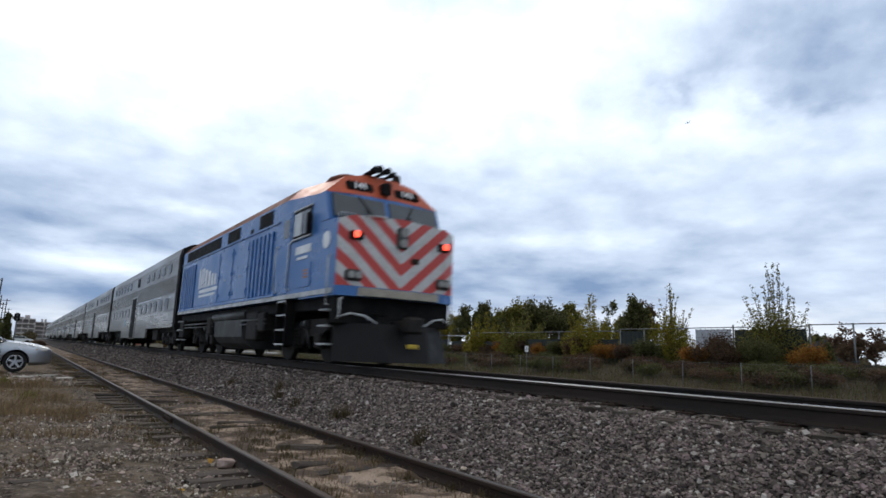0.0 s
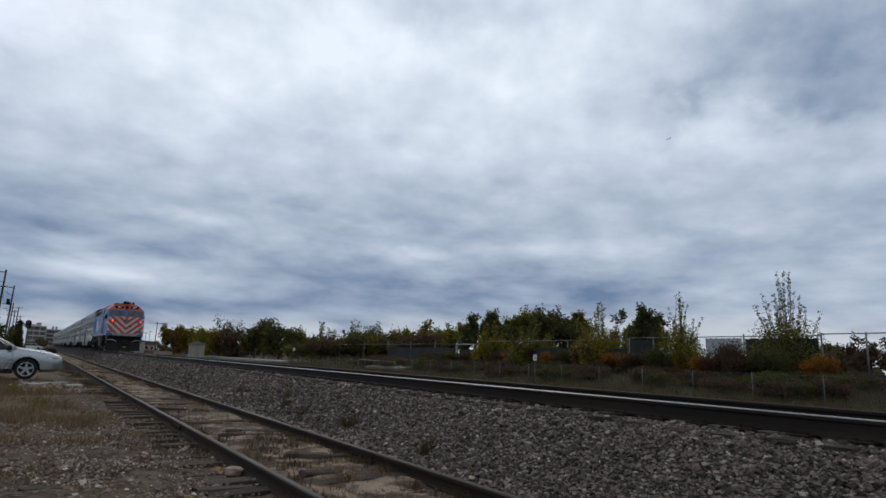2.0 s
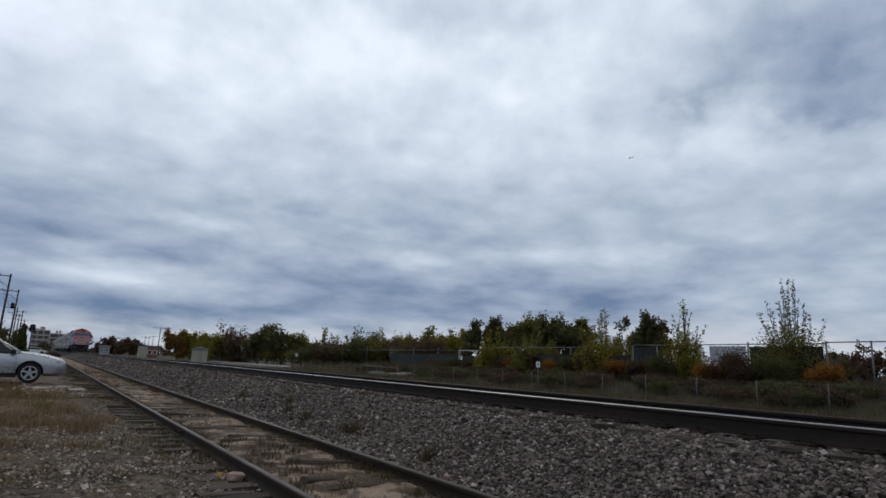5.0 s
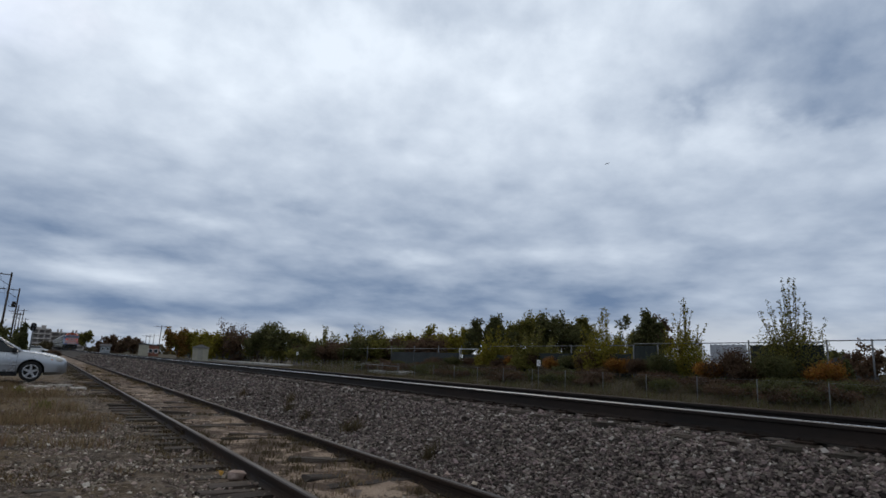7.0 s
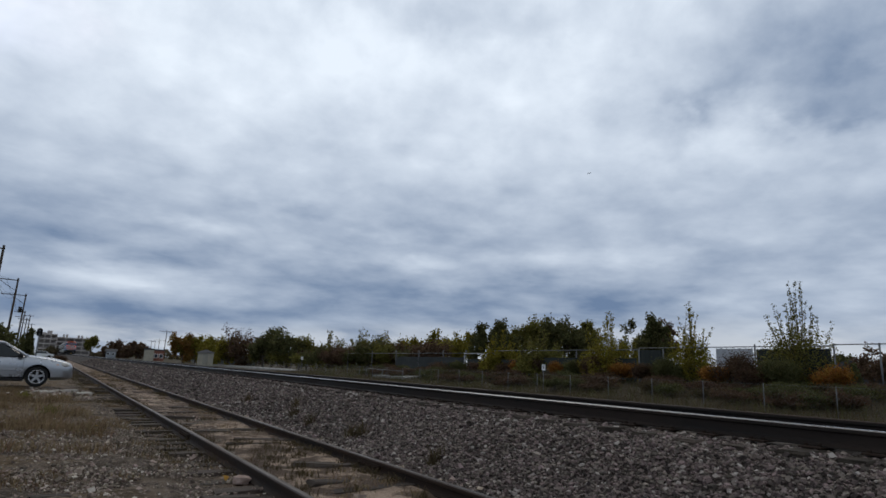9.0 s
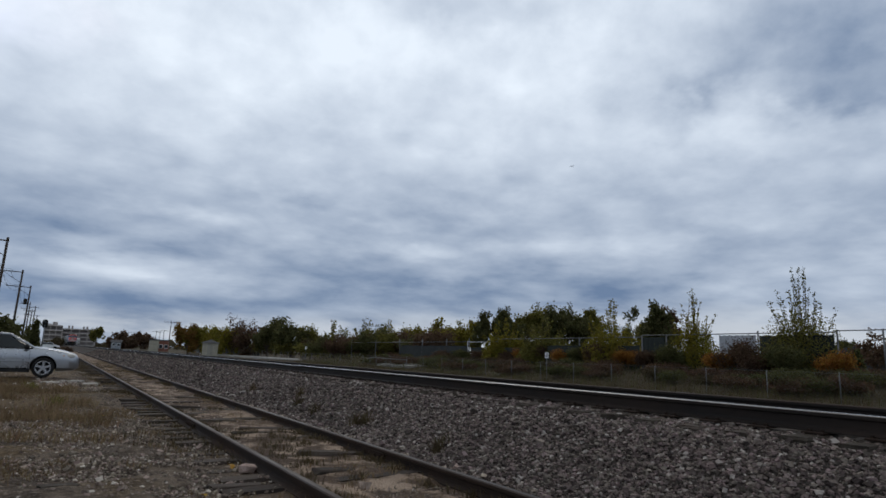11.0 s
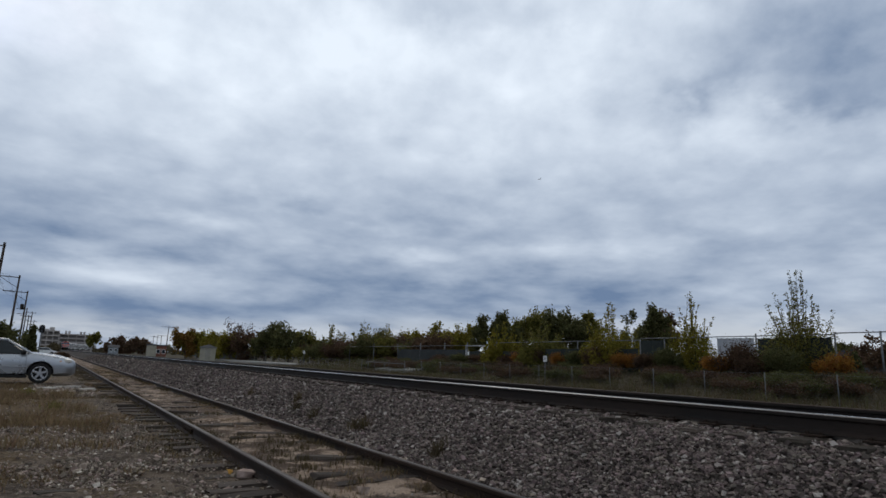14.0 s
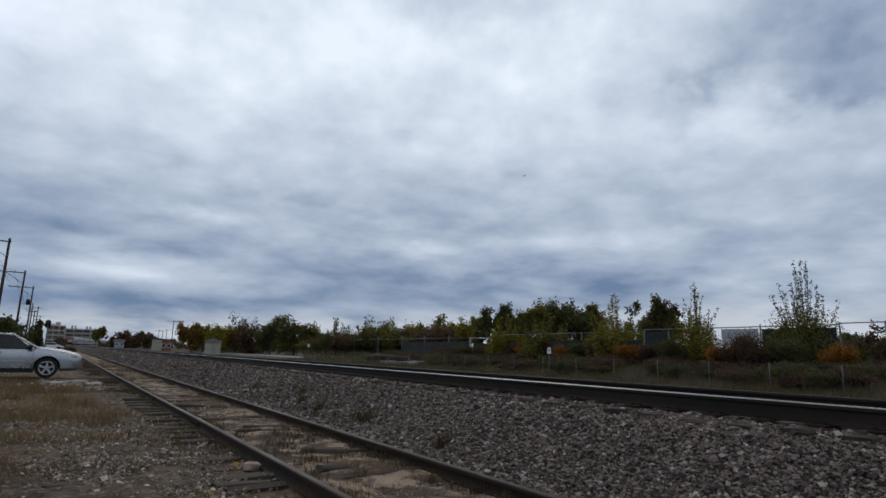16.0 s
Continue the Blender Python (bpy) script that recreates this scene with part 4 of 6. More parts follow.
def build_gallery_car():
    """A two-level stainless coach with a wide centre door; y = 0 at the end that follows the locomotive."""
    car = thing("gallery_car", label="stainless steel two-level commuter coach with dark windows", category="railway coach", group="coaches of the train")
    HW, L = 1.53, 25.3
    section = [(-HW, 1.05), (-HW, 4.28), (-HW + 0.08, 4.62), (-1.08, 4.84), (-0.5, 4.92), (0.5, 4.92), (1.08, 4.84), (HW - 0.08, 4.62), (HW, 4.28), (HW, 1.05)]
    bm = bare()
    loft(bm, [[(x, y, z) for x, z in section] for y in (0.35, L - 0.35)])
    part("body", bm, STEEL, car, "fluted stainless steel body")
    for y0, y1 in ((0.0, 0.36), (L - 0.36, L)):
        bm = bare()
        loft(bm, [[(x * 0.985, y, 0.9 + (z - 1.05) * 1.03 if z < 1.2 else z * 0.996) for x, z in section] for y in (y0, y1)])
        part("end_frame", bm, BLACK, car, "black end frame")
    for y0, y1 in ((-0.42, 0.0), (L, L + 0.42)):
        bm = bare()
        box(bm, -0.7, 0.7, y0, y1, 1.3, 3.6, 0.08)
        part("diaphragm", bm, BLACK, car)
    mid = L / 2
    flute = bare()
    box(flute, -0.012, 0.012, 0.35, L - 0.35, -0.012, 0.012, 0.004)
    flute = mesh_of("flute", flute, STEEL)
    rib = bare()
    for k in range(150):          # pressed upright corrugation between the window rows
        y = 0.5 + k * (L - 1.0) / 149
        prism(rib, [(-0.002, y - 0.04), (-0.002, y + 0.04), (0.014, y + 0.014), (0.014, y - 0.014)], "z", -0.40, 0.40)
    rib = mesh_of("corrugated_panel", rib, STEEL)
    pane_lo, pane_hi = bare(), bare()
    for bm, w, h in ((pane_lo, 0.46, 0.29), (pane_hi, 0.42, 0.23)):
        corner = [(math.cos(a) * 0.13 + cx * (w - 0.13), math.sin(a) * 0.13 + cz * (h - 0.13)) for cx, cz, a0 in ((1, 1, 0), (-1, 1, 90), (-1, -1, 180), (1, -1, 270)) for a in (radians(a0), radians(a0 + 45), radians(a0 + 90))]
        prism(bm, corner, "x", -0.02, 0.02)
    tinted = glass_paint("coach_window", (0.014, 0.015, 0.017), 0.25)
    tinted.node_tree.nodes["Principled BSDF"].inputs["Specular IOR Level"].default_value = 0.12
    pane_lo, pane_hi = mesh_of("window", pane_lo, tinted), mesh_of("window", pane_hi, tinted)
    rim = bare()
    for a, b in ((-0.31, -0.29), (0.29, 0.31)):
        box(rim, -0.022, 0.022, 0.4, L - 0.4, a - 0.06, b + 0.06, 0.004)
    rim = mesh_of("window_rail", rim, STEEL)
    for s in (-1, 1):
        for z in (1.22, 1.38, 1.54, 1.70, 2.52, 3.52, 4.18):
            shared("flute", flute, car, pose(s * HW, 0, z))
        shared("corrugated_panel", rib, car, pose(s * HW, 0, 3.02, 0, 0, 0) if s > 0 else pose(-HW, L, 3.02, 0, 0, 180))
        shared("window_rail", rim, car, pose(s * (HW - 0.014), 0, 2.15))
        for i in range(6):
            for y in (mid - 2.6 - i * 1.55, mid + 2.6 + i * 1.55):
                shared("window", pane_lo, car, pose(s * (HW + 0.004), y, 2.15))
                if y > mid or i > 0:
                    shared("window", pane_hi, car, pose(s * (HW + 0.003), y, 3.86))
        bm = bare()
        box(bm, *sorted((s * HW, s * (HW + 0.02))), mid - 1.3, mid - 0.4, 3.6, 4.12, 0.02)
        part("vent_grille", bm, BLACK, car, "black square vent")
    # centre door: a flat black leaf paints the shade of a door well
        bm = bare()
        box(bm, *sorted((s * (HW - 0.02), s * (HW + 0.03))), mid - 1.15, mid + 1.15, 0.5, 3.05, 0.02)
        d = part("door_surround", bm, STEEL, car)
        bm = bare()
        box(bm, *sorted((s * (HW + 0.02), s * (HW + 0.05))), mid - 0.8, mid + 0.75, 0.55, 2.95)
        part("door_leaf", bm, BLACK, d, "flat door leaf painted black for the shade of a recess")
        bm = bare()
        box(bm, *sorted((s * (HW - 0.12), s * HW)), 7.6, L - 7.6, 0.55, 1.06, 0.02)
        part("side_skirt", bm, STEEL, car)
        bm = bare()
        tube(bm, (s * HW, mid + 3.6, 1.55), (s * (HW + 0.016), mid + 3.6, 1.55), 0.27, n=18)
        part("emblem", bm, paint("pale_blue_emblem", (0.16, 0.3, 0.42), (0.2, 0.34, 0.46), 4, 0.4), car, "round pale blue emblem")
    bm = bare()
    box(bm, -1.2, 1.2, 0.5, L - 0.5, 0.85, 1.06)
    part("underframe", bm, BLACK, car)
    for y0, y1 in ((5.2, 6.6), (18.8, 20.4)):
        bm = bare()
        box(bm, -1.3, 1.3, y0, y1, 0.45, 1.0, 0.05)
        part("equipment_box", bm, GREASE, car)
    wheel = wheel_mesh(0.46, 0.13)
    truck(car, 3.2, 2.5, 0.46, wheel, 0.85)
    truck(car, L - 3.2, 2.5, 0.46, wheel, 0.85)
    return car


locomotive = build_locomotive()
locomotive.matrix_basis = pose(MAIN_X, TRAIN_Y0, MAIN_Z)
first_car = build_gallery_car()
first_car.matrix_basis = pose(MAIN_X, TRAIN_Y0 + 17.0, MAIN_Z)
coaches = [first_car] + [copy_thing(first_car, pose(MAIN_X, TRAIN_Y0 + 17.0 + 26.1 * k, MAIN_Z)) for k in range(1, 8)]


# ---- plants ----
def spot(az, dist):
    return dist * math.sin(radians(az)), dist * math.cos(radians(az))


def limbs_mesh(segs, sides=5):
    """Tapered limbs from (start, end, radius, radius) rows."""
    a = np.array([s[0] for s in segs], float)
    b = np.array([s[1] for s in segs], float)
    r0, r1 = np.array([s[2] for s in segs]), np.array([s[3] for s in segs])
    d = b - a
    d /= np.linalg.norm(d, axis=1)[:, None] + 1e-9
    ref = np.where(np.abs(d[:, 2:3]) > 0.9, np.array([[1.0, 0, 0]]), np.array([[0, 0, 1.0]]))
    u = np.cross(d, ref)
    u /= np.linalg.norm(u, axis=1)[:, None]
    w = np.cross(d, u)
    ang = np.arange(sides) * 2 * np.pi / sides
    ring = u[:, None, :] * np.cos(ang)[None, :, None] + w[:, None, :] * np.sin(ang)[None, :, None]
    v = np.concatenate([a[:, None, :] + ring * r0[:, None, None], b[:, None, :] + ring * r1[:, None, None]], 1)
    k = np.arange(sides)
    f = np.stack([k, (k + 1) % sides, sides + (k + 1) % sides, sides + k], 1)
    f = f[None] + (np.arange(len(segs)) * 2 * sides)[:, None, None]
    return v.reshape(-1, 3), f.reshape(-1, 4)


def leaf_mesh(points, size, rng, long=1.5):
    """Small folded leaves, one quad each, turned at random."""
    n = len(points)
    m = rotations(n, rng)
    s = size * rng.uniform(0.6, 1.3, n)
    quad = np.array([[-0.5, 0, 0], [0, -0.5 * long, 0.12], [0.5, 0, 0], [0, 0.5 * long, 0.12]])
    v = np.einsum("nij,kj->nki", m, quad) * s[:, None, None] + points[:, None, :]
    f = np.arange(n * 4).reshape(n, 4)
    return v.reshape(-1, 3), f


def grow(rng, h, spread, style):
    """Limb rows and leaf places of one tree with its foot at the origin."""
    segs, tips = [], []

    def limb(p, d, length, r, depth, bend):
        d = d / np.linalg.norm(d)
        steps = 3
        for i in range(steps):
            d = d + rng.normal(0, 0.16, 3) + np.array([0, 0, bend])
            d /= np.linalg.norm(d)
            q = p + d * length / steps
            r2 = r * 0.74
            segs.append((p, q, r, r2))
            if depth == 0:
                tips.extend([p * (1 - t) + q * t for t in (0.35, 0.7, 1.0)])
            elif i > 0:
                for _ in range(rng.integers(1, 4)):
                    side = rng.normal(0, 1, 3)
                    side -= d * (side @ d)
                    side /= np.linalg.norm(side)
                    limb(q, d * (0.75 if style != "upright" else 2.6) + side * 0.9, length * rng.uniform(0.45, 0.7), r2 * 0.6, depth - 1, bend)
            p, r = q, r2

    if style == "upright":
        for k in range(22):      # straight shoots that fan out and up, leafy along their length
            a, out = rng.uniform(0, 6.28), math.sqrt(rng.uniform(0, 1)) * (1 if k > 3 else 0.25)
            end = np.array([math.cos(a) * out * spread / 2, math.sin(a) * out * spread / 2, h * (1.0 - 0.42 * out) * rng.uniform(0.86, 1.0)])
            p = np.array([*rng.normal(0, 0.10, 2), 0.0])
            wob = rng.normal(0, 0.05, 3)
            path = [p * (1 - t) + end * np.array([t ** 0.85, t ** 0.85, t]) + wob * math.sin(t * 7) for t in np.linspace(0, 1, 7)]
            for i, (b, c) in enumerate(zip(path, path[1:])):
                segs.append((b, c, 0.0045 * h * (1 - i / 6.5), 0.0045 * h * (1 - (i + 1) / 6.5)))
                if i > 1:
                    tips.extend([b * (1 - t) + c * t for t in np.linspace(0.1, 1, 6)])
                    for t in (0.3, 0.8):     # short side twigs
                        b2 = b * (1 - t) + c * t
                        c2 = b2 + np.array([*rng.normal(0, 0.16, 2), rng.uniform(0.15, 0.4)]) * (1.2 - i / 6)
                        segs.append((b2, c2, 0.008, 0.003))
                        tips.extend([b2 * (1 - q) + c2 * q for q in (0.4, 0.7, 1.0)])
    elif style == "conifer":
        segs.append((np.zeros(3), np.array([0, 0, h]), 0.02 * h, 0.004 * h))
        for z in np.linspace(0.08, 0.98, 26):
            for _ in range(6):
                a = rng.uniform(0, 6.3)
                reach = spread * 0.5 * (1 - z) * rng.uniform(0.7, 1.15) + 0.1
                q = np.array([math.cos(a) * reach, math.sin(a) * reach, z * h - 0.1 * reach])
                p = np.array([0, 0, z * h])
                segs.append((p, q, 0.02, 0.006))
                tips.extend([p * (1 - t) + q * t for t in (0.4, 0.6, 0.8, 1.0)])
    else:
        fork = h * rng.uniform(0.12, 0.2)
        segs.append((np.zeros(3), np.array([0, 0, fork]), 0.03 * h, 0.024 * h))
        for i in range(7):
            a = i * 2.4 + rng.uniform(-0.4, 0.4)
            out = rng.uniform(0.35, 1.1) * spread / h
            limb(np.array([0, 0, fork * rng.uniform(0.75, 1.0)]), np.array([math.cos(a) * out, math.sin(a) * out, rng.uniform(0.3, 1.1)]), h * rng.uniform(0.34, 0.5), 0.014 * h, 2, 0.05)
    tips = np.array(tips)
    # fit the crown to the wanted height and width
    top, wide = tips[:, 2].max(), np.abs(tips[:, :2]).max() * 2
    k = np.array([spread / wide, spread / wide, h * 0.98 / top])
    return [(np.array(a) * k, np.array(b) * k, r, r2) for a, b, r, r2 in segs], tips * k


def tree(name, az, el, dist, spread, style, leaf, count, size, seed, label, category="tree", low=0, puff=0.035, ground=None):
    """A tree whose top stands el degrees above the eye's level, at az degrees and dist metres from the camera's foot."""
    rng = np.random.default_rng(seed)
    x, y = spot(az, dist)
    z = ground_z(x, y) - 0.05 if ground is None else ground
    h = EYE + dist * math.tan(radians(el)) - z
    segs, tips = grow(rng, h, spread, style)
    ob = thing(name, pose(x, y, z), label=label, category=category)
    v, f = limbs_mesh(segs)
    t = new("trunk", from_arrays("trunk", v, f, BARK, True))
    t.parent = ob
    pts = tips[rng.integers(0, len(tips), count)] + rng.normal(0, puff * (h + spread) / 2, (count, 3))
    if low:      # a dense skirt of leaves round the lower shoots
        a, r, zz = rng.uniform(0, 6.28, low), np.sqrt(rng.uniform(0, 1, low)), rng.beta(1.6, 2.2, low)
        lump = 1 + 0.25 * np.sin(a * 3 + seed) + 0.15 * np.sin(a * 7 + zz * 9)
        wide = spread * 0.56 * lump * (1 - 0.55 * zz * zz)
        pts = np.vstack([pts, np.stack([np.cos(a) * r * wide, np.sin(a) * r * wide, zz * h * 0.56 * (1 + 0.12 * np.sin(a * 4 + seed))], 1)])
    pts[:, 2] = np.maximum(pts[:, 2], 0.05)
    v, f = leaf_mesh(pts, size, rng)
    c = new("crown", from_arrays("crown", v, f, leaf))
    c.parent = ob
    return ob


def shrub(x, y, w, h, leaf, seed, label, count=800, size=0.11):
    rng = np.random.default_rng(seed)
    z = ground_z(x, y) - 0.04
    ob = thing("shrub", pose(x, y, z), label=label, category="shrub")
    segs, heads = [], []
    for _ in range(12):
        a, r = rng.uniform(0, 6.28), rng.uniform(0.08, 0.34) * w
        top = np.array([math.cos(a) * r, math.sin(a) * r, h * rng.uniform(0.55, 0.95)])
        segs.append((np.array([top[0] * 0.12, top[1] * 0.12, 0]), top, 0.022, 0.006))
        heads.append(top)
    v, f = limbs_mesh(segs, 4)
    t = new("stem", from_arrays("stem", v, f, BARK))
    t.parent = ob
    heads = np.array(heads)
    pts = heads[rng.integers(0, 12, count)] + rng.normal(0, 1, (count, 3)) * np.array([0.085 * w, 0.085 * w, 0.15 * h])
    pts[:, 2] = np.abs(pts[:, 2])
    v, f = leaf_mesh(pts, size, rng)
    c = new("foliage", from_arrays("foliage", v, f, leaf))
    c.parent = ob
    return ob


def build_trees():
    G, D, Y, R, B = LEAF_GREEN, LEAF_DARK, LEAF_YELLOW, LEAF_RUST, LEAF_BROWN
    young = "slender young tree with upright shoots and yellowing leaves"
    tree("sapling", 63.7, 8.6, 36.9, 3.5, "upright", G, 3000, 0.064, 1, young, low=12000, puff=0.007)
    tree("sapling", 55.6, 7.0, 40.5, 2.7, "upright", Y, 2600, 0.066, 2, young, low=11000, puff=0.008)
    tree("sapling", 48.5, 6.0, 45.0, 4.2, "upright", Y, 2400, 0.08, 3, young, low=15000, puff=0.014)
    tree("sapling", 38.6, 4.0, 54.0, 3.6, "upright", Y, 1000, 0.12, 4, young, low=11000, puff=0.02)
    tree("sapling", 42.6, 4.2, 50.0, 4.0, "upright", G, 900, 0.12, 5, young, low=11000, puff=0.02)
    tree("sapling", 22.6, 3.2, 92.0, 3.6, "upright", G, 700, 0.2, 6, young, low=900, puff=0.02)
    tree("sapling", 23.8, 2.6, 92.0, 3.0, "upright", G, 500, 0.2, 7, young, low=600, puff=0.02)
    tree("sapling", 25.6, 3.6, 86.0, 4.0, "upright", G, 700, 0.2, 8, young, low=900, puff=0.02)
    tree("sapling", 27.7, 3.5, 80.0, 3.4, "upright", Y, 600, 0.2, 9, young, low=1300, puff=0.02)
    green, dark = "broad green tree with an open uneven crown", "dark green leafy tree with a dense crown"
    rows = ((37.9, 4.9, 78, 6.0, D, 4200), (40.0, 5.0, 82, 6.5, G, 2300), (41.9, 5.3, 84, 7.0, G, 2600), (44.3, 5.4, 80, 8.0, D, 3800),
            (46.4, 4.9, 84, 6.0, G, 2300), (51.6, 5.5, 76, 6.5, D, 3000), (53.2, 5.2, 80, 4.2, B, 2600), (35.0, 3.6, 95, 8.0, Y, 2400))
    for i, (az, el, d, w, leaf, n) in enumerate(rows):
        tree("tree", az, el, d, w, "broad", leaf, int(n * 3.0), 0.21, 20 + i, dark if leaf is D else green if leaf is G else "autumn tree with thinning yellow and brown leaves")
    rows = ((31.4, 3.7, 100, 7.5, Y, 2400), (27.1, 2.9, 120, 12.0, D, 2600), (29.4, 2.7, 120, 9.0, G, 2000), (18.8, 3.1, 112, 7.0, D, 1300), (16.7, 3.1, 118, 7.0, D, 1900),
            (14.6, 3.2, 130, 9.0, B, 420), (33.4, 3.0, 110, 9.0, Y, 1900), (20.6, 2.5, 115, 7.5, G, 1700))
    for i, (az, el, d, w, leaf, n) in enumerate(rows):
        tree("tree", az, el, d, w, "broad", leaf, int(n * 2.6), 0.27, 40 + i, "nearly bare tree with fine twigs" if n < 500 else "autumn tree at the edge of a lot", puff=0.045)
    rows = ((10.0, 2.1, 150, 7.4, R, 2300), (11.0, 1.9, 150, 8.0, Y, 1900), (12.3, 2.0, 140, 10.0, Y, 2300), (13.7, 2.0, 132, 8.0, Y, 2000), (15.5, 2.1, 124, 8.0, B, 1800), (11.3, 1.7, 158, 8.0, G, 1700))
    for i, (az, el, d, w, leaf, n) in enumerate(rows):
        tree("tree", az, el, d, w, "broad", leaf, int(n * 2.6), 0.30, 60 + i, "rounded autumn tree with orange and yellow leaves", puff=0.05)
    for i, (az, el, d, w) in enumerate(((4.7, 1.05, 330, 14), (5.6, 1.2, 320, 16), (6.5, 1.1, 310, 14))):
        tree("tree", az, el, d, w, "broad", B, 1700, 0.8, 70 + i, "far bare brown tree by the line", puff=0.05, ground=0.0)
    tree("tree", 2.95, 1.42, 420, 8.5, "broad", G, 1500, 0.9, 75, "far green tree beside the line", puff=0.06, ground=0.0)
    tree("conifer", 32.3, 3.2, 110, 2.6, "conifer", D, 900, 0.3, 76, "narrow dark conifer among autumn trees", puff=0.02)
    tree("conifer", -1.3, 1.75, 80, 1.5, "conifer", D, 2200, 0.2, 77, "dark pointed evergreen beside the line", puff=0.03)
    tree("tree", -3.7, 2.0, 75, 4.4, "broad", D, 2800, 0.2, 78, "dark green tree beginning to turn", puff=0.05)
    tree("tree", -2.4, 1.5, 95, 5, "broad", D, 2000, 0.26, 79, "dark green tree by the utility line", puff=0.05)
    for i, (az, el, d, w) in enumerate(((66.8, 2.6, 100, 5), (68.6, 3.3, 95, 8), (70.4, 3.0, 95, 7))):
        tree("tree", az, el, d, w, "broad", B if i else D, 2600, 0.24, 80 + i, "thin autumn tree behind the fence")
    tree("conifer", 67.4, 1.7, 60, 1.8, "conifer", D, 900, 0.16, 84, "small dark evergreen behind the fence", puff=0.03)


def build_shrubs():
    orange, brown, dark, green = "rounded orange-brown autumn shrub on the bank", "dark reddish brown shrub on the bank", "dense dark green shrub on the bank", "rank yellow-green shrub by the lot"
    rows = ((65.7, 34.5, 2.1, 1.15, LEAF_ORANGE, orange), (57.4, 37.0, 1.9, 1.05, LEAF_ORANGE, orange), (49.8, 42.5, 2.6, 1.05, LEAF_ORANGE, orange), (44.3, 47.0, 2.2, 1.1, LEAF_ORANGE, orange),
            (40.6, 51.0, 2.4, 1.1, LEAF_ORANGE, orange), (62.6, 35.0, 2.6, 1.5, LEAF_DARK, dark), (61.0, 36.0, 2.8, 1.35, LEAF_BROWN, brown), (59.0, 36.5, 2.8, 1.8, LEAF_BROWN, brown),
            (53.6, 39.5, 2.2, 1.4, LEAF_DARK, dark), (51.6, 41.0, 1.9, 1.1, LEAF_BROWN, brown))
    for i, (az, d, w, h, leaf, label) in enumerate(rows):
        shrub(*spot(az, d), w, h, leaf, 100 + i, label, 6000, 0.06)
    rows = ((47.5, 44.0, 2.8, 1.5, LEAF_BROWN, brown), (45.6, 46.0, 2.2, 1.2, LEAF_DARK, dark), (42.3, 49.0, 2.5, 1.2, LEAF_BROWN, brown), (38.8, 52.5, 2.8, 1.0, LEAF_BROWN, brown),
            (36.8, 54.0, 2.6, 0.9, LEAF_BROWN, brown), (34.8, 57.0, 2.4, 1.0, LEAF_DARK, dark), (33.0, 60.0, 2.6, 0.9, LEAF_BROWN, brown))
    for i, (az, d, w, h, leaf, label) in enumerate(rows):
        shrub(*spot(az, d), w, h, leaf, 120 + i, label, 4200, 0.07)
    rnd = random.Random(31)
    for i in range(100):        # low brush on the bank
        x, y = rnd.uniform(27.3, 32.3), rnd.uniform(8, 62)
        k = rnd.random()
        leaf, label = (LEAF_BROWN, "low brown brush on the weedy bank") if k < 0.45 else (LEAF_DARK, "low dark green brush on the weedy bank") if k < 0.8 else (WEED, "low dry brush on the weedy bank")
        shrub(x, y, rnd.uniform(1.6, 3.2), rnd.uniform(0.35, 0.75), leaf, 300 + i, label, 1500, 0.065)
    for i, (x, y, w, h) in enumerate(((1.75, 93, 1.3, 0.8), (0.9, 101, 1.4, 0.7))):
        shrub(x, y, w, h, LEAF_BROWN, 400 + i, "dark scrub beside the far siding", 900, 0.12)
    for i in range(34):        # the hedge line along the far lot
        az = 13.5 + i * 0.56 + rnd.uniform(-0.2, 0.2)
        d = 34.5 / math.sin(radians(az)) * rnd.uniform(0.98, 1.12)
        k = rnd.random()
        leaf, label = (LEAF_GREEN, green) if k < 0.5 else (LEAF_BROWN, brown) if k < 0.75 else (LEAF_DARK, dark)
        shrub(*spot(az, d), rnd.uniform(3.5, 5.5), rnd.uniform(1.8, 3.1), leaf, 140 + i, label, 2600, 0.16)


def blades(spots, per, height, spread, seed, material, name, label, category):
    """Tufts of thin blades as one sheet of stuff."""
    rng = np.random.default_rng(seed)
    p = np.repeat(np.asarray(spots, float), per, 0)
    n = len(p)
    p[:, :2] += rng.normal(0, spread, (n, 2))
    p[:, 2] = [ground_z(a, b) + (lumps(a, b) if a < 12 else 0) for a, b in p[:, :2]]
    h = height * rng.uniform(0.4, 1.25, n)
    a = rng.uniform(0, 6.28, n)
    lean = rng.normal(0, 0.45, (n, 2)) * h[:, None]
    w = 0.0035 + 0.010 * h
    side = np.stack([np.cos(a) * w, np.sin(a) * w, np.zeros(n)], 1)
    mid = p + np.stack([lean[:, 0] * 0.35, lean[:, 1] * 0.35, h * 0.6], 1)
    tip = p + np.stack([lean[:, 0], lean[:, 1], h], 1)
    v = np.stack([p - side, p + side, mid + side * 0.8, mid - side * 0.8, tip], 1)
    b = np.arange(n)[:, None] * 5
    f = np.vstack([b + [0, 1, 2], b + [0, 2, 3], b + [3, 2, 4]])
    ob = new(name, from_arrays(name, v.reshape(-1, 3), f, material))
    return tagged(ob, label, category, kind="stuff")


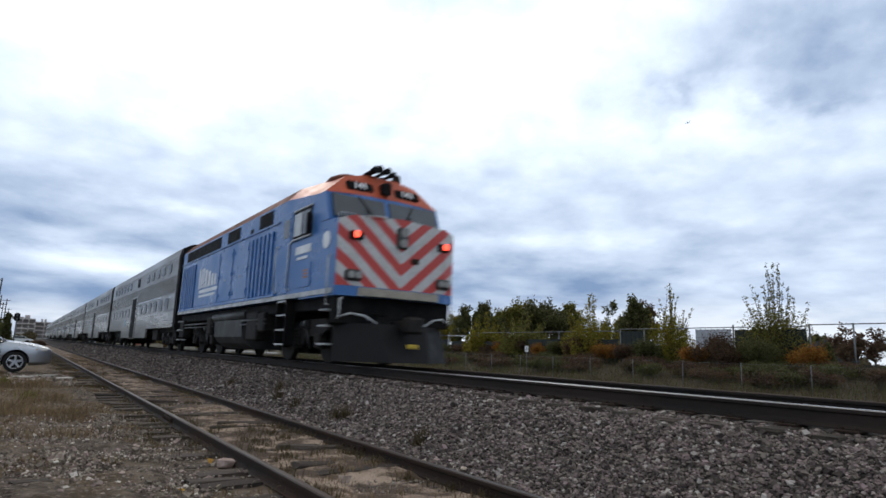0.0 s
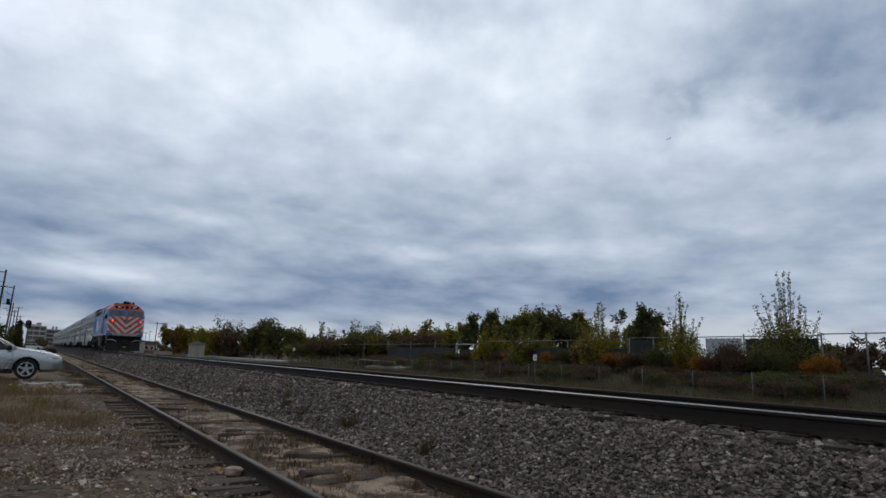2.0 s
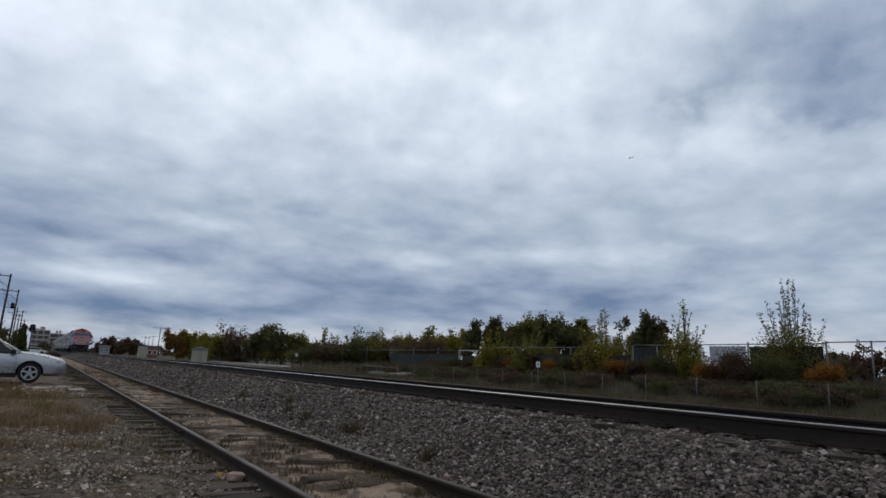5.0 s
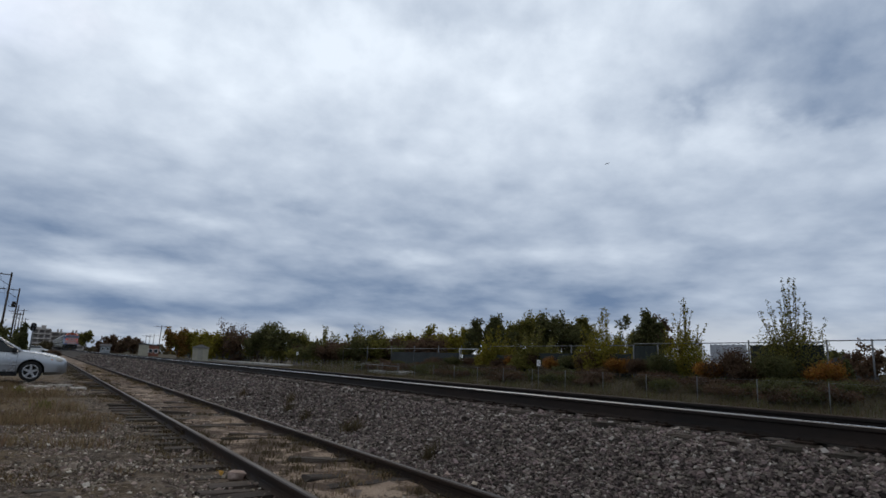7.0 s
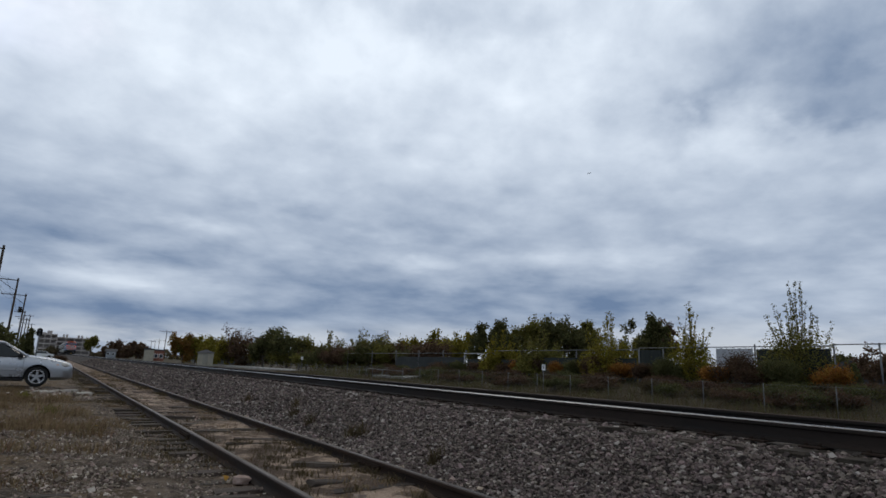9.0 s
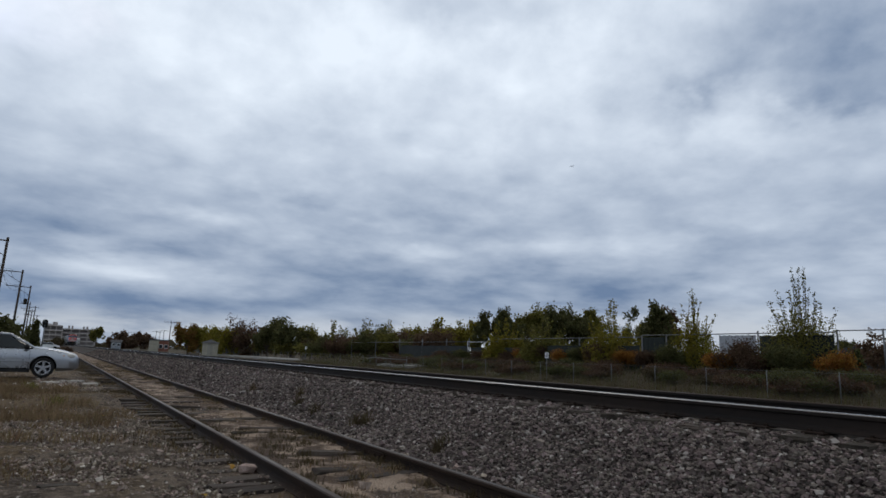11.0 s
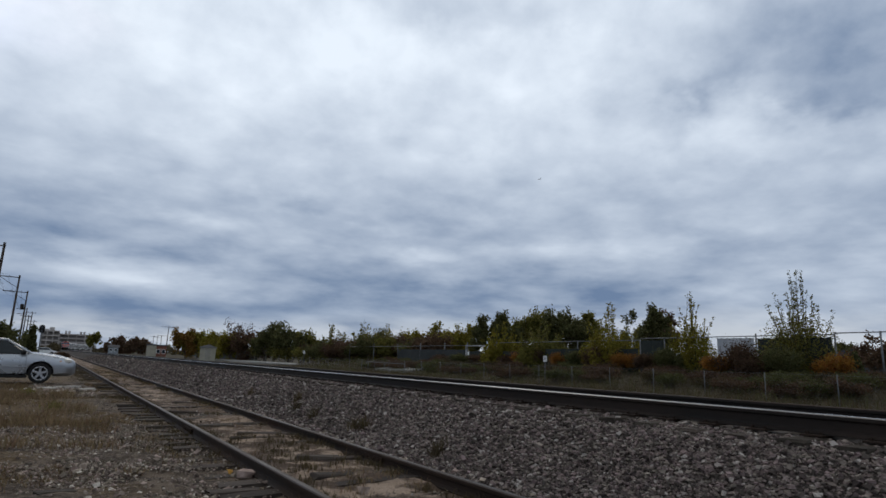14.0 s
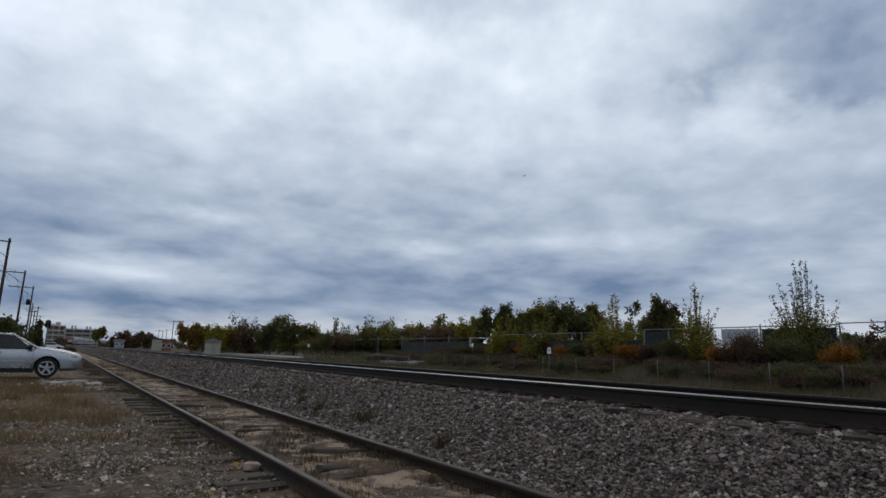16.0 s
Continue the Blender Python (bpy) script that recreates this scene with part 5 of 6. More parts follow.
def build_grass():
    rnd = random.Random(12)

    def scatter(n, x0, x1, y0, y1, cut=0.05, seed=0.0):
        out = []
        while len(out) < n:
            x, y = rnd.uniform(x0, x1), rnd.uniform(y0, y1)
            if noise.noise((x * 0.55 + seed, y * 0.55, 1.7)) + 0.4 * noise.noise((x * 1.9, y * 1.9 + seed, 4)) > cut:
                out.append((x, y, 0))
        return out
    near = scatter(330, -6, 1.5, 3, 14, 0.22) + scatter(260, -6, 1.4, 3, 14, 0.24, 11.0) + scatter(1500, -9, 1.1, 11, 24, 0.0) + scatter(90, 1.3, 2.0, 3, 30, 0.05)
    blades(near, 34, 0.062, 0.085, 1, DRY_GRASS, "dry_grass", "short straw-coloured dry grass on the dirt", "grass")
    blades(scatter(700, -6, 0.8, 9, 24, 0.12, 7), 30, 0.16, 0.14, 8, DRY_GRASS, "dry_grass", "taller tufts of bleached dry grass", "grass")
    between = scatter(150, 2.15, 3.5, 3, 45, 0.08, 3.0) + scatter(70, 2.13, 2.3, 3, 30, 0.0, 5.0) + scatter(80, 3.36, 3.5, 3, 30, 0.0, 6.0) + scatter(50, 1.85, 2.03, 3, 26, 0.1, 9.0) + [(2.2, 4.9, 0), (3.3, 5.3, 0), (3.62, 4.7, 0), (3.66, 4.9, 0), (2.75, 5.8, 0), (2.6, 6.6, 0), (2.8, 7.3, 0), (3.45, 4.3, 0)] * 2
    blades(between, 20, 0.085, 0.05, 2, WEED, "dry_grass", "brown weeds between the siding rails", "grass")
    blades(scatter(260, 2.15, 3.48, 4, 60, 0.02, 13.0), 26, 0.055, 0.09, 9, DRY_GRASS, "dry_grass", "low dead grass on the fill between the rails", "grass")
    blades(scatter(300, 1.0, 2.0, 8, 60, -0.1, 17.0), 26, 0.08, 0.11, 10, WEED, "dry_grass", "brown weeds over the far tie ends", "grass")
    slope = [(4.35, 8.9, 0), (4.28, 9.1, 0), (4.4, 12.2, 0), (4.5, 16, 0), (4.2, 6.5, 0), (4.7, 13.0, 0), (4.3, 11, 0)]
    blades(slope, 60, 0.22, 0.05, 3, WEED, "weed", "dry grey weeds on the ballast slope", "weed")
    blades([(-0.35, 19.0, 0), (-0.3, 19.2, 0), (0.2, 14.5, 0)], 80, 0.2, 0.08, 6, LEAF_GREEN, "weed", "small green weed in the dry grass", "weed")
    far = [(rnd.uniform(10, 31), rnd.uniform(3, 75), 0) for _ in range(4200)]
    blades(far, 9, 0.38, 0.3, 4, WEED, "tall_grass", "rank brown-green grass on the bank behind the tracks", "grass")
    blades([(rnd.uniform(24, 33), rnd.uniform(4, 70), 0) for _ in range(700)], 9, 0.55, 0.3, 5, LEAF_DARK, "tall_grass", "dark green weeds on the bank by the fence", "grass")


def build_far_woods():
    """Low woods that close the horizon."""
    rng = np.random.default_rng(77)
    pts = []
    for az0, az1, d, top, n in ((-60, -4, 260, 6.5, 5000), (3.0, 30, 420, 6.0, 9000), (28, 60, 170, 5.0, 9000), (58, 100, 190, 4.5, 6000), (-6, -1.5, 330, 6.0, 1500), (-1.3, 0.7, 385, 4.6, 900)):
        az = np.radians(rng.uniform(az0, az1, n))
        crest = top * (0.62 + 0.25 * np.sin(az * 60) + 0.18 * np.sin(az * 171 + 1) + 0.12 * np.sin(az * 430))
        dd = d * rng.uniform(0.97, 1.06, n)
        pts.append(np.stack([np.sin(az) * dd, np.cos(az) * dd, -0.1 + np.sqrt(rng.uniform(0, 1, n)) * crest], 1))
    v, f = leaf_mesh(np.vstack(pts), 1.1, rng)
    tagged(new("far_woods", from_arrays("far_woods", v, f, FAR_LEAF)), "low band of far autumn woods", "woods", kind="stuff")


build_far_woods()
build_trees()
build_shrubs()
build_grass()


# ---- fences, signs and huts beyond the tracks ----
FENCE_X, COURT_X = 26.0, 33.0


def wire_sheet(x, y0, y1, z0, z1, gap, r, material, name, parent, label=""):
    """Diagonal fence wires in a vertical sheet, as thin bars."""
    segs, h = [], z1 - z0
    for s in (-1, 1):
        for y in np.arange(y0 - h, y1 + h, gap):
            a, b = [y, z0], [y + s * h, z1]
            if s < 0:
                a, b = [y, z0], [y - h, z1]
            for p, q in ((a, b), (b, a)):
                if p[0] < y0:
                    p[1] += (q[1] - p[1]) * (y0 - p[0]) / (q[0] - p[0])
                    p[0] = y0
                if p[0] > y1:
                    p[1] += (q[1] - p[1]) * (y1 - p[0]) / (q[0] - p[0])
                    p[0] = y1
            if z0 - 1e-6 <= min(a[1], b[1]) and max(a[1], b[1]) <= z1 + 1e-6 and abs(a[0] - b[0]) > 0.02:
                segs.append((np.array([x, *a]), np.array([x, *b]), r, r))
    v, f = limbs_mesh(segs, 3)
    ob = new(name, from_arrays(name, v, f, material))
    ob.parent = parent
    return tagged(ob, label, kind="stuff")


def build_low_fence():
    fence = thing("chain_link_fence", label="low chain-link fence with thin steel posts along the bank", category="fence")
    bm = bare()
    tube(bm, (0, 0, 0), (0, 0, 1.32), 0.018, n=8)
    ball(bm, (0, 0, 1.32), 0.022, sub=1)
    post = mesh_of("post", bm, GALV)
    y, tops = 2.9, []
    while y < 92:
        z = -0.22 if y < 70 else -0.1
        shared("post", post, fence, pose(FENCE_X, y, z))
        y += 2.87
    wire_sheet(FENCE_X, 2.9, 72, -0.1, 1.06, 0.16, 0.0014, GALV, "wire_mesh", fence, "galvanised chain-link mesh")
    for z in (1.07,):
        bm = bare()
        tube(bm, (FENCE_X, 2.9, z), (FENCE_X, 91, z), 0.004, n=5)
        part("wire", bm, GALV, fence)
    return fence


def build_court_fence():
    fence = thing("court_fence", label="tall steel fence with dark windscreen panels on top of the bank", category="fence")
    posts = (10.6, 12.55, 14.55, 18.6, 20.9, 24.6, 26.5, 32.2, 37.9, 42.0, 46.4, 50.3, 55, 60, 66, 73)
    for y in posts:
        bm = bare()
        tube(bm, (COURT_X, y, 0.6), (COURT_X, y, 3.22 if y < 20 else 3.0), 0.045, n=8)
        part("post", bm, GALV, fence)
    for y0, y1, z in ((8.0, 14.55, 3.2), (14.55, 26.5, 3.1), (26.5, 42.0, 2.95), (42, 73, 2.7)):
        bm = bare()
        tube(bm, (COURT_X, y0, z), (COURT_X, y1, z - 0.04), 0.028, n=6)
        part("top_rail", bm, GALV, fence)
    dark = paint("dark_windscreen", (0.026, 0.032, 0.030), (0.04, 0.046, 0.042), 1.5, 0.8, fine=30)
    pale = paint("pale_tarpaulin", (0.40, 0.42, 0.45), (0.30, 0.315, 0.34), 0.8, 0.7, fine=3, fine_colour=(0.27, 0.285, 0.31))
    grey = paint("grey_windscreen", (0.034, 0.038, 0.038), (0.055, 0.058, 0.057), 1.5, 0.8)
    for y0, y1, z0, z1, material, label in ((24.7, 26.4, 0.7, 2.95, dark, "dark windscreen panel"), (18.7, 20.9, 1.9, 3.02, pale, "pale tarpaulin panel"), (18.7, 24.5, 0.7, 1.88, dark, "dark windscreen panel"), (14.7, 18.5, 0.7, 2.98, dark, "dark windscreen panel"),
                                            (26.7, 37.7, 0.7, 2.4, dark, "dark windscreen panel"), (38, 46, 0.7, 2.2, dark, "dark windscreen panel"), (46.5, 60, 0.6, 2.35, grey, "grey windscreen panel"), (8.5, 14.5, 0.7, 1.25, grey, "grey lower panel")):
        bm = bare()
        n = 14
        loft(bm, [[(COURT_X - 0.05 + 0.025 * math.sin(i * 2.1 + y0), y0 + (y1 - y0) * i / n, z) for z in (z0, (z0 + z1) / 2 + 0.01, z1 - 0.05 * abs(math.sin(i * 1.3)))]
                  + [(COURT_X - 0.03 + 0.025 * math.sin(i * 2.1 + y0), y0 + (y1 - y0) * i / n, z) for z in (z1 - 0.05 * abs(math.sin(i * 1.3)), (z0 + z1) / 2, z0)] for i in range(n + 1)])
        part("windscreen", bm, material, fence, label)
    gate = bare()
    for y in (43.0, 46.5):
        tube(gate, (COURT_X - 0.1, y, 0.7), (COURT_X - 0.1, y, 2.75), 0.032, n=8)
    for z in (1.6, 2.66):
        tube(gate, (COURT_X - 0.1, 43.0, z), (COURT_X - 0.1, 46.5, z), 0.028, n=8)
    part("gate_frame", gate, SILVER, fence, "pale tubular gate frame")
    return fence


def sign(x, y, z, w, h, label, post=True):
    s = thing("sign", pose(x, y, 0, 0, 0, -35), label=label, category="sign")
    bm = bare()
    box(bm, -w / 2, w / 2, -0.006, 0.006, z - h / 2, z + h / 2, 0.003)
    b = part("board", bm, SIGN_WHITE, s)
    text_bars("writing", b, [(-w * 0.3, w * 0.3, z + h * (0.28 - 0.16 * i) - 0.012, z + h * (0.28 - 0.16 * i) + 0.012) for i in range(4)], -0.009, "y", BLACK, "unreadable dark lines")
    if post:
        bm = bare()
        tube(bm, (0, 0.03, ground_z(x, y) - 0.1), (0, 0.03, z + h / 2 - 0.03), 0.022, n=6)
        part("post", bm, GALV, s)
    return s


def build_hut(x, y, w, d, h, z, wall, label):
    hut = thing("hut", pose(x, y, z, 0, 0, -12), label=label, category="hut")
    bm = bare()
    box(bm, -w / 2, w / 2, -d / 2, d / 2, -0.3, h, 0.02)
    part("wall", bm, wall, hut)
    bm = bare()
    prism(bm, [(-w / 2 - 0.2, h - 0.02), (0, h + 0.55), (w / 2 + 0.2, h - 0.02), (w / 2 + 0.2, h - 0.1), (-w / 2 - 0.2, h - 0.1)], "y", -d / 2 - 0.25, d / 2 + 0.25)
    part("roof", bm, paint("grey_roof", (0.16, 0.155, 0.15), (0.22, 0.21, 0.2), 2, 0.8), hut, "low grey gabled roof")
    bm = bare()
    box(bm, -0.45, 0.45, -d / 2 - 0.03, -d / 2 + 0.02, 0.05, h - 0.35, 0.01)
    part("door", bm, paint("hut_door", (0.3, 0.29, 0.25), (0.25, 0.24, 0.2), 2, 0.6), hut)
    for i in range(5):
        bm = bare()
        box(bm, -w / 2 - 0.006, w / 2 + 0.006, -d / 2 - 0.012, d / 2 + 0.012, 0.2 + i * 0.42, 0.215 + i * 0.42)
        part("siding_line", bm, wall, hut)
    return hut


def house(name, x, y, w, d, h, roof_h, turn, wall, roof, label, rows, category="building"):
    ob = thing(name, pose(x, y, ground_z(x, y) - 0.1, 0, 0, turn), label=label, category=category)
    bm = bare()
    box(bm, -w / 2, w / 2, -d / 2, d / 2, 0, h)
    part("wall", bm, wall, ob)
    bm = bare()
    if roof_h:
        prism(bm, [(-d / 2 - 0.4, h - 0.05), (0, h + roof_h), (d / 2 + 0.4, h - 0.05)], "x", -w / 2 - 0.4, w / 2 + 0.4)
    else:
        box(bm, -w / 2 - 0.15, w / 2 + 0.15, -d / 2 - 0.15, d / 2 + 0.15, h, h + 0.35)
    part("roof", bm, roof, ob)
    for z in rows:
        n = max(2, int(w / 3))
        for i in range(n):
            cx = -w / 2 + w * (i + 0.5) / n
            bm = bare()
            box(bm, cx - 0.55, cx + 0.55, -d / 2 - 0.04, -d / 2 + 0.04, z, z + 1.2)
            win = part("window", bm, SIGN_WHITE, ob)
            bm = bare()
            box(bm, cx - 0.45, cx + 0.45, -d / 2 - 0.06, -d / 2 - 0.03, z + 0.1, z + 1.1)
            part("pane", bm, GLASS, win)
    return ob


build_low_fence()
build_court_fence()
sign(25.85, 28.0, 1.50, 0.22, 0.36, "small white notice on a steel post by the fence")
sign(25.9, 70.6, 1.72, 0.24, 0.36, "small white notice on a steel post")
sign(32.7, 43.3, 2.3, 0.4, 0.6, "white notice board on the court gate", False)
cream = paint("cream_siding", (0.36, 0.34, 0.27), (0.30, 0.28, 0.23), 1.5, 0.7, fine=8)
build_hut(24.6, 117.5, 2.7, 2.7, 2.3, 0.05, cream, "small cream equipment hut with a gabled roof beside the line")


def build_lot():
    lot_paint = paint("pale_concrete", (0.30, 0.295, 0.28), (0.22, 0.215, 0.205), 0.6, 0.9, fine=8, bump=0.3)
    bm = bare()
    box(bm, 27.2, 33.2, 78, 140, -0.3, 0.16)
    tagged(part("pavement", bm, lot_paint), "pale gravel lot beside the hedge", "pavement", kind="structure")
    slab = bare()
    box(slab, -1.4, 1.4, -3.2, 3.2, -0.4, 0.06, 0.02)
    ob = part("concrete_slab", slab, lot_paint)
    ob.matrix_basis = pose(28.5, 50.5, 0.34, 0, -4, 0)
    tagged(ob, "pale concrete slab lying on the weedy bank", "slab")
    rail = thing("pipe_railing", pose(27.2, 52.0, 0.05), label="low galvanised pipe railing by the slab", category="railing")
    bm = bare()
    path_tube(bm, [(0, -4, 0.75), (0, 3.5, 0.85), (1.8, 8.0, 0.5)], 0.03)
    part("top_rail", bm, GALV, rail)
    for y in (-4, 0, 3.5):
        bm = bare()
        tube(bm, (0, y, -0.3), (0, y, 0.8), 0.03, n=6)
        part("post", bm, GALV, rail)


build_lot()


def build_slat_fence():
    fence = thing("slatted_fence", label="grey-green slatted chain-link fence behind the hut", category="fence")
    slat_paint = paint("grey_green_slats", (0.085, 0.095, 0.09), (0.12, 0.13, 0.12), 0.8, 0.7, fine=12)
    bm = bare()
    box(bm, -0.03, 0.03, -1.42, 1.42, 0.05, 2.0, 0.01)
    for k in range(19):
        box(bm, -0.045, -0.03, -1.40 + k * 0.15, -1.29 + k * 0.15, 0.05, 2.0)
    panel = mesh_of("panel", bm, slat_paint)
    bm = bare()
    tube(bm, (0, 0, -0.3), (0, 0, 2.2), 0.05, n=8)
    post = mesh_of("post", bm, GALV)
    for k in range(26):
        shared("panel", panel, fence, pose(34.5, 121.5 + k * 3, 0.15))
        shared("post", post, fence, pose(34.5, 120 + k * 3, 0.1))


build_slat_fence()


# ---- utility poles ----
def pole(x, y, h, arms, label, group="utility poles along the line"):
    p = thing("utility_pole", pose(x, y, ground_z(x, y) - 0.1, 0.4, 0.8, 0), label=label, category="utility pole", group=group)
    bm = bare()
    tube(bm, (0, 0, 0), (0, 0, h), 0.17, 0.11, n=10)
    part("shaft", bm, POLE_WOOD, p)
    for z, x0, x1, brace in arms:
        bm = bare()
        box(bm, x0, x1, -0.2, -0.08, z - 0.06, z + 0.06, 0.01)
        arm = part("crossarm", bm, POLE_WOOD, p)
        for k in np.linspace(x0 + 0.1, x1 - 0.1, 4):
            bm = bare()
            tube(bm, (k, -0.14, z + 0.06), (k, -0.14, z + 0.24), 0.05, 0.035, n=6)
            part("insulator", bm, GREASE, arm)
        if brace:
            bm = bare()
            tube(bm, (x0 * 0.62, -0.14, z - 0.05), (0, -0.14, z - 1.5), 0.035, n=5)
            part("brace", bm, POLE_WOOD, arm)
    return p


def build_poles():
    wood = "dark creosoted wooden utility pole with a side crossarm"
    spots = [(-5.1, 70.5, 11.2), (-4.95, 101, 11.2), (-4.75, 129, 11.3), (-6.2, 182, 11.2), (-6.6, 216, 11.0), (-5.6, 205, 11.5), (-6.2, 262, 11.2)]
    for i, (x, y, h) in enumerate(spots):
        ob = pole(x, y, h, [(h - 0.35, -3.6, 0.15, True)] if i < 3 else [(h - 0.4, -2.2, 0.9 if i > 3 else 0.1, False), (h - 1.6, -1.8, 0.2, False)], wood)
        if i == 2:
            bm = bare()
            tube(bm, (-0.45, -0.2, h - 3.4), (-0.45, -0.2, h - 2.4), 0.28, n=12)
            part("transformer", bm, GREASE, ob, "grey can transformer")
    lines = thing("power_lines", label="thin dark overhead wires between the poles", category="wires")
    for off, dz in ((-3.5, -0.1), (-2.4, -0.1), (-1.3, -0.1), (-0.1, -2.8)):
        pts = [(s[0] + off * (1 if i < 3 else 0.6), s[1], s[2] + dz) for i, s in enumerate([(-5.3, 38, 11.2)] + spots[:4])]
        bm = bare()
        for a, b in zip(pts, pts[1:]):
            row = [tuple(a[k] + (b[k] - a[k]) * t - (1.0 * 4 * t * (1 - t) if k == 2 else 0) for k in range(3)) for t in np.linspace(0, 1, 9)]
            path_tube(bm, row, 0.014, 4)
        part("wire", bm, BLACK, lines)
    for az, el, d, arm in ((8.42, 2.35, 235, 2.4), (7.95, 1.55, 330, 2.2), (7.65, 1.4, 360, 2.0), (7.35, 1.45, 350, 2.0)):
        x, y = spot(az, d)
        h = EYE + d * math.tan(radians(el))
        pole(x, y, h, [(h - 0.5, -arm, arm, False)], "far wooden utility pole with a crossarm", "far utility poles")


build_poles()


# ---- buildings and signal at the far end ----
def build_garage(x0, x1, y, h, floors, towers, label):
    # no haze in the air: its paleness is mixed into the concrete's colour
    conc = paint("haze_paled_concrete", (0.42, 0.385, 0.365), (0.34, 0.31, 0.295), 0.3, 0.9, fine=2)
    g = thing("parking_structure", pose((x0 + x1) / 2, y, 0), label=label, category="parking structure")
    w = x1 - x0
    for i in range(floors + 1):
        bm = bare()
        z = h * i / floors
        box(bm, -w / 2, w / 2, 0, 30, z - 0.2, z + 1.0)
        part("floor_slab", bm, conc, g)
    n = max(3, int(w / 6))
    for i in range(n + 1):
        bm = bare()
        cx = -w / 2 + w * i / n
        box(bm, cx - 0.4, cx + 0.4, 0.15, 0.9, -0.3, h)
        part("column", bm, conc, g)
    # the core's darker colour paints the dim inside of the decks, lightened for haze
    bm = bare()
    box(bm, -w / 2 + 0.3, w / 2 - 0.3, 4, 29, -0.3, h + 0.3)
    part("core_wall", bm, paint("interior_shade_tone", (0.2, 0.185, 0.18), (0.24, 0.22, 0.21), 0.4, 0.9), g)
    for cx, wide, high in towers:
        bm = bare()
        box(bm, cx - w / 2 - wide / 2, cx - w / 2 + wide / 2, 2, 6, h, h + high, 0.1)
        part("stair_tower", bm, conc, g)
    return g


build_garage(-9.0, 6.0, 700, 18.2, 4, ((3.5, 5.0, 2.2), (8.5, 4.2, 4.0)), "concrete parking structure paled by haze at the end of the line")
build_garage(6.6, 35.5, 705, 15.6, 4, ((5.0, 1.7, 3.9), (7.8, 1.7, 3.9), (17.8, 1.7, 3.6), (20.8, 1.7, 3.6), (27.0, 3.0, 2.0)), "long concrete parking structure with stair towers")
pale_blue = paint("pale_blue_siding", (0.26, 0.29, 0.31), (0.21, 0.235, 0.255), 0.6, 0.7)
brick = paint("red_brick", (0.20, 0.085, 0.06), (0.26, 0.12, 0.09), 1.5, 0.85, fine=10)
slate = paint("slate_roof", (0.06, 0.062, 0.068), (0.09, 0.09, 0.096), 1.2, 0.85, fine=9)
house("house", *spot(4.45, 300), 3.8, 5, 2.9, 1.0, -5, pale_blue, slate, "small pale blue house beside the line", [1.2])
house("shed", *spot(7.3, 200), 2.6, 5, 3.3, 0, -8, cream, slate, "white flat-roofed shed beside the line", [])
house("shed", *spot(8.05, 203), 2.9, 5, 3.2, 0, -8, brick, slate, "red brick flat-roofed shed", [1.0])
house("house", *spot(67.0, 104), 10, 8, 2.2, 1.6, 25, paint("grey_wall", (0.11, 0.115, 0.12), (0.14, 0.145, 0.15), 1, 0.8), slate, "low house with a grey roof behind the fence", [0.9])


def build_signal():
    x, y = spot(-0.72, 76)
    s = thing("wayside_signal", pose(x, y, ground_z(x, y) - 0.1), label="railway signal with a black head on a grey mast", category="signal")
    bm = bare()
    tube(bm, (0, 0, 0), (0, 0, 3.1), 0.07, n=8)
    part("mast", bm, GALV, s)
    bm = bare()
    box(bm, -0.26, 0.26, -0.12, 0.2, 2.9, 3.75, 0.14)
    h = part("signal_head", bm, BLACK, s, "black oval signal head")
    for z in (3.12, 3.5):
        bm = bare()
        tube(bm, (0, -0.2, z), (0, -0.1, z), 0.1, n=12)
        part("lens", bm, GLASS, h)


build_signal()


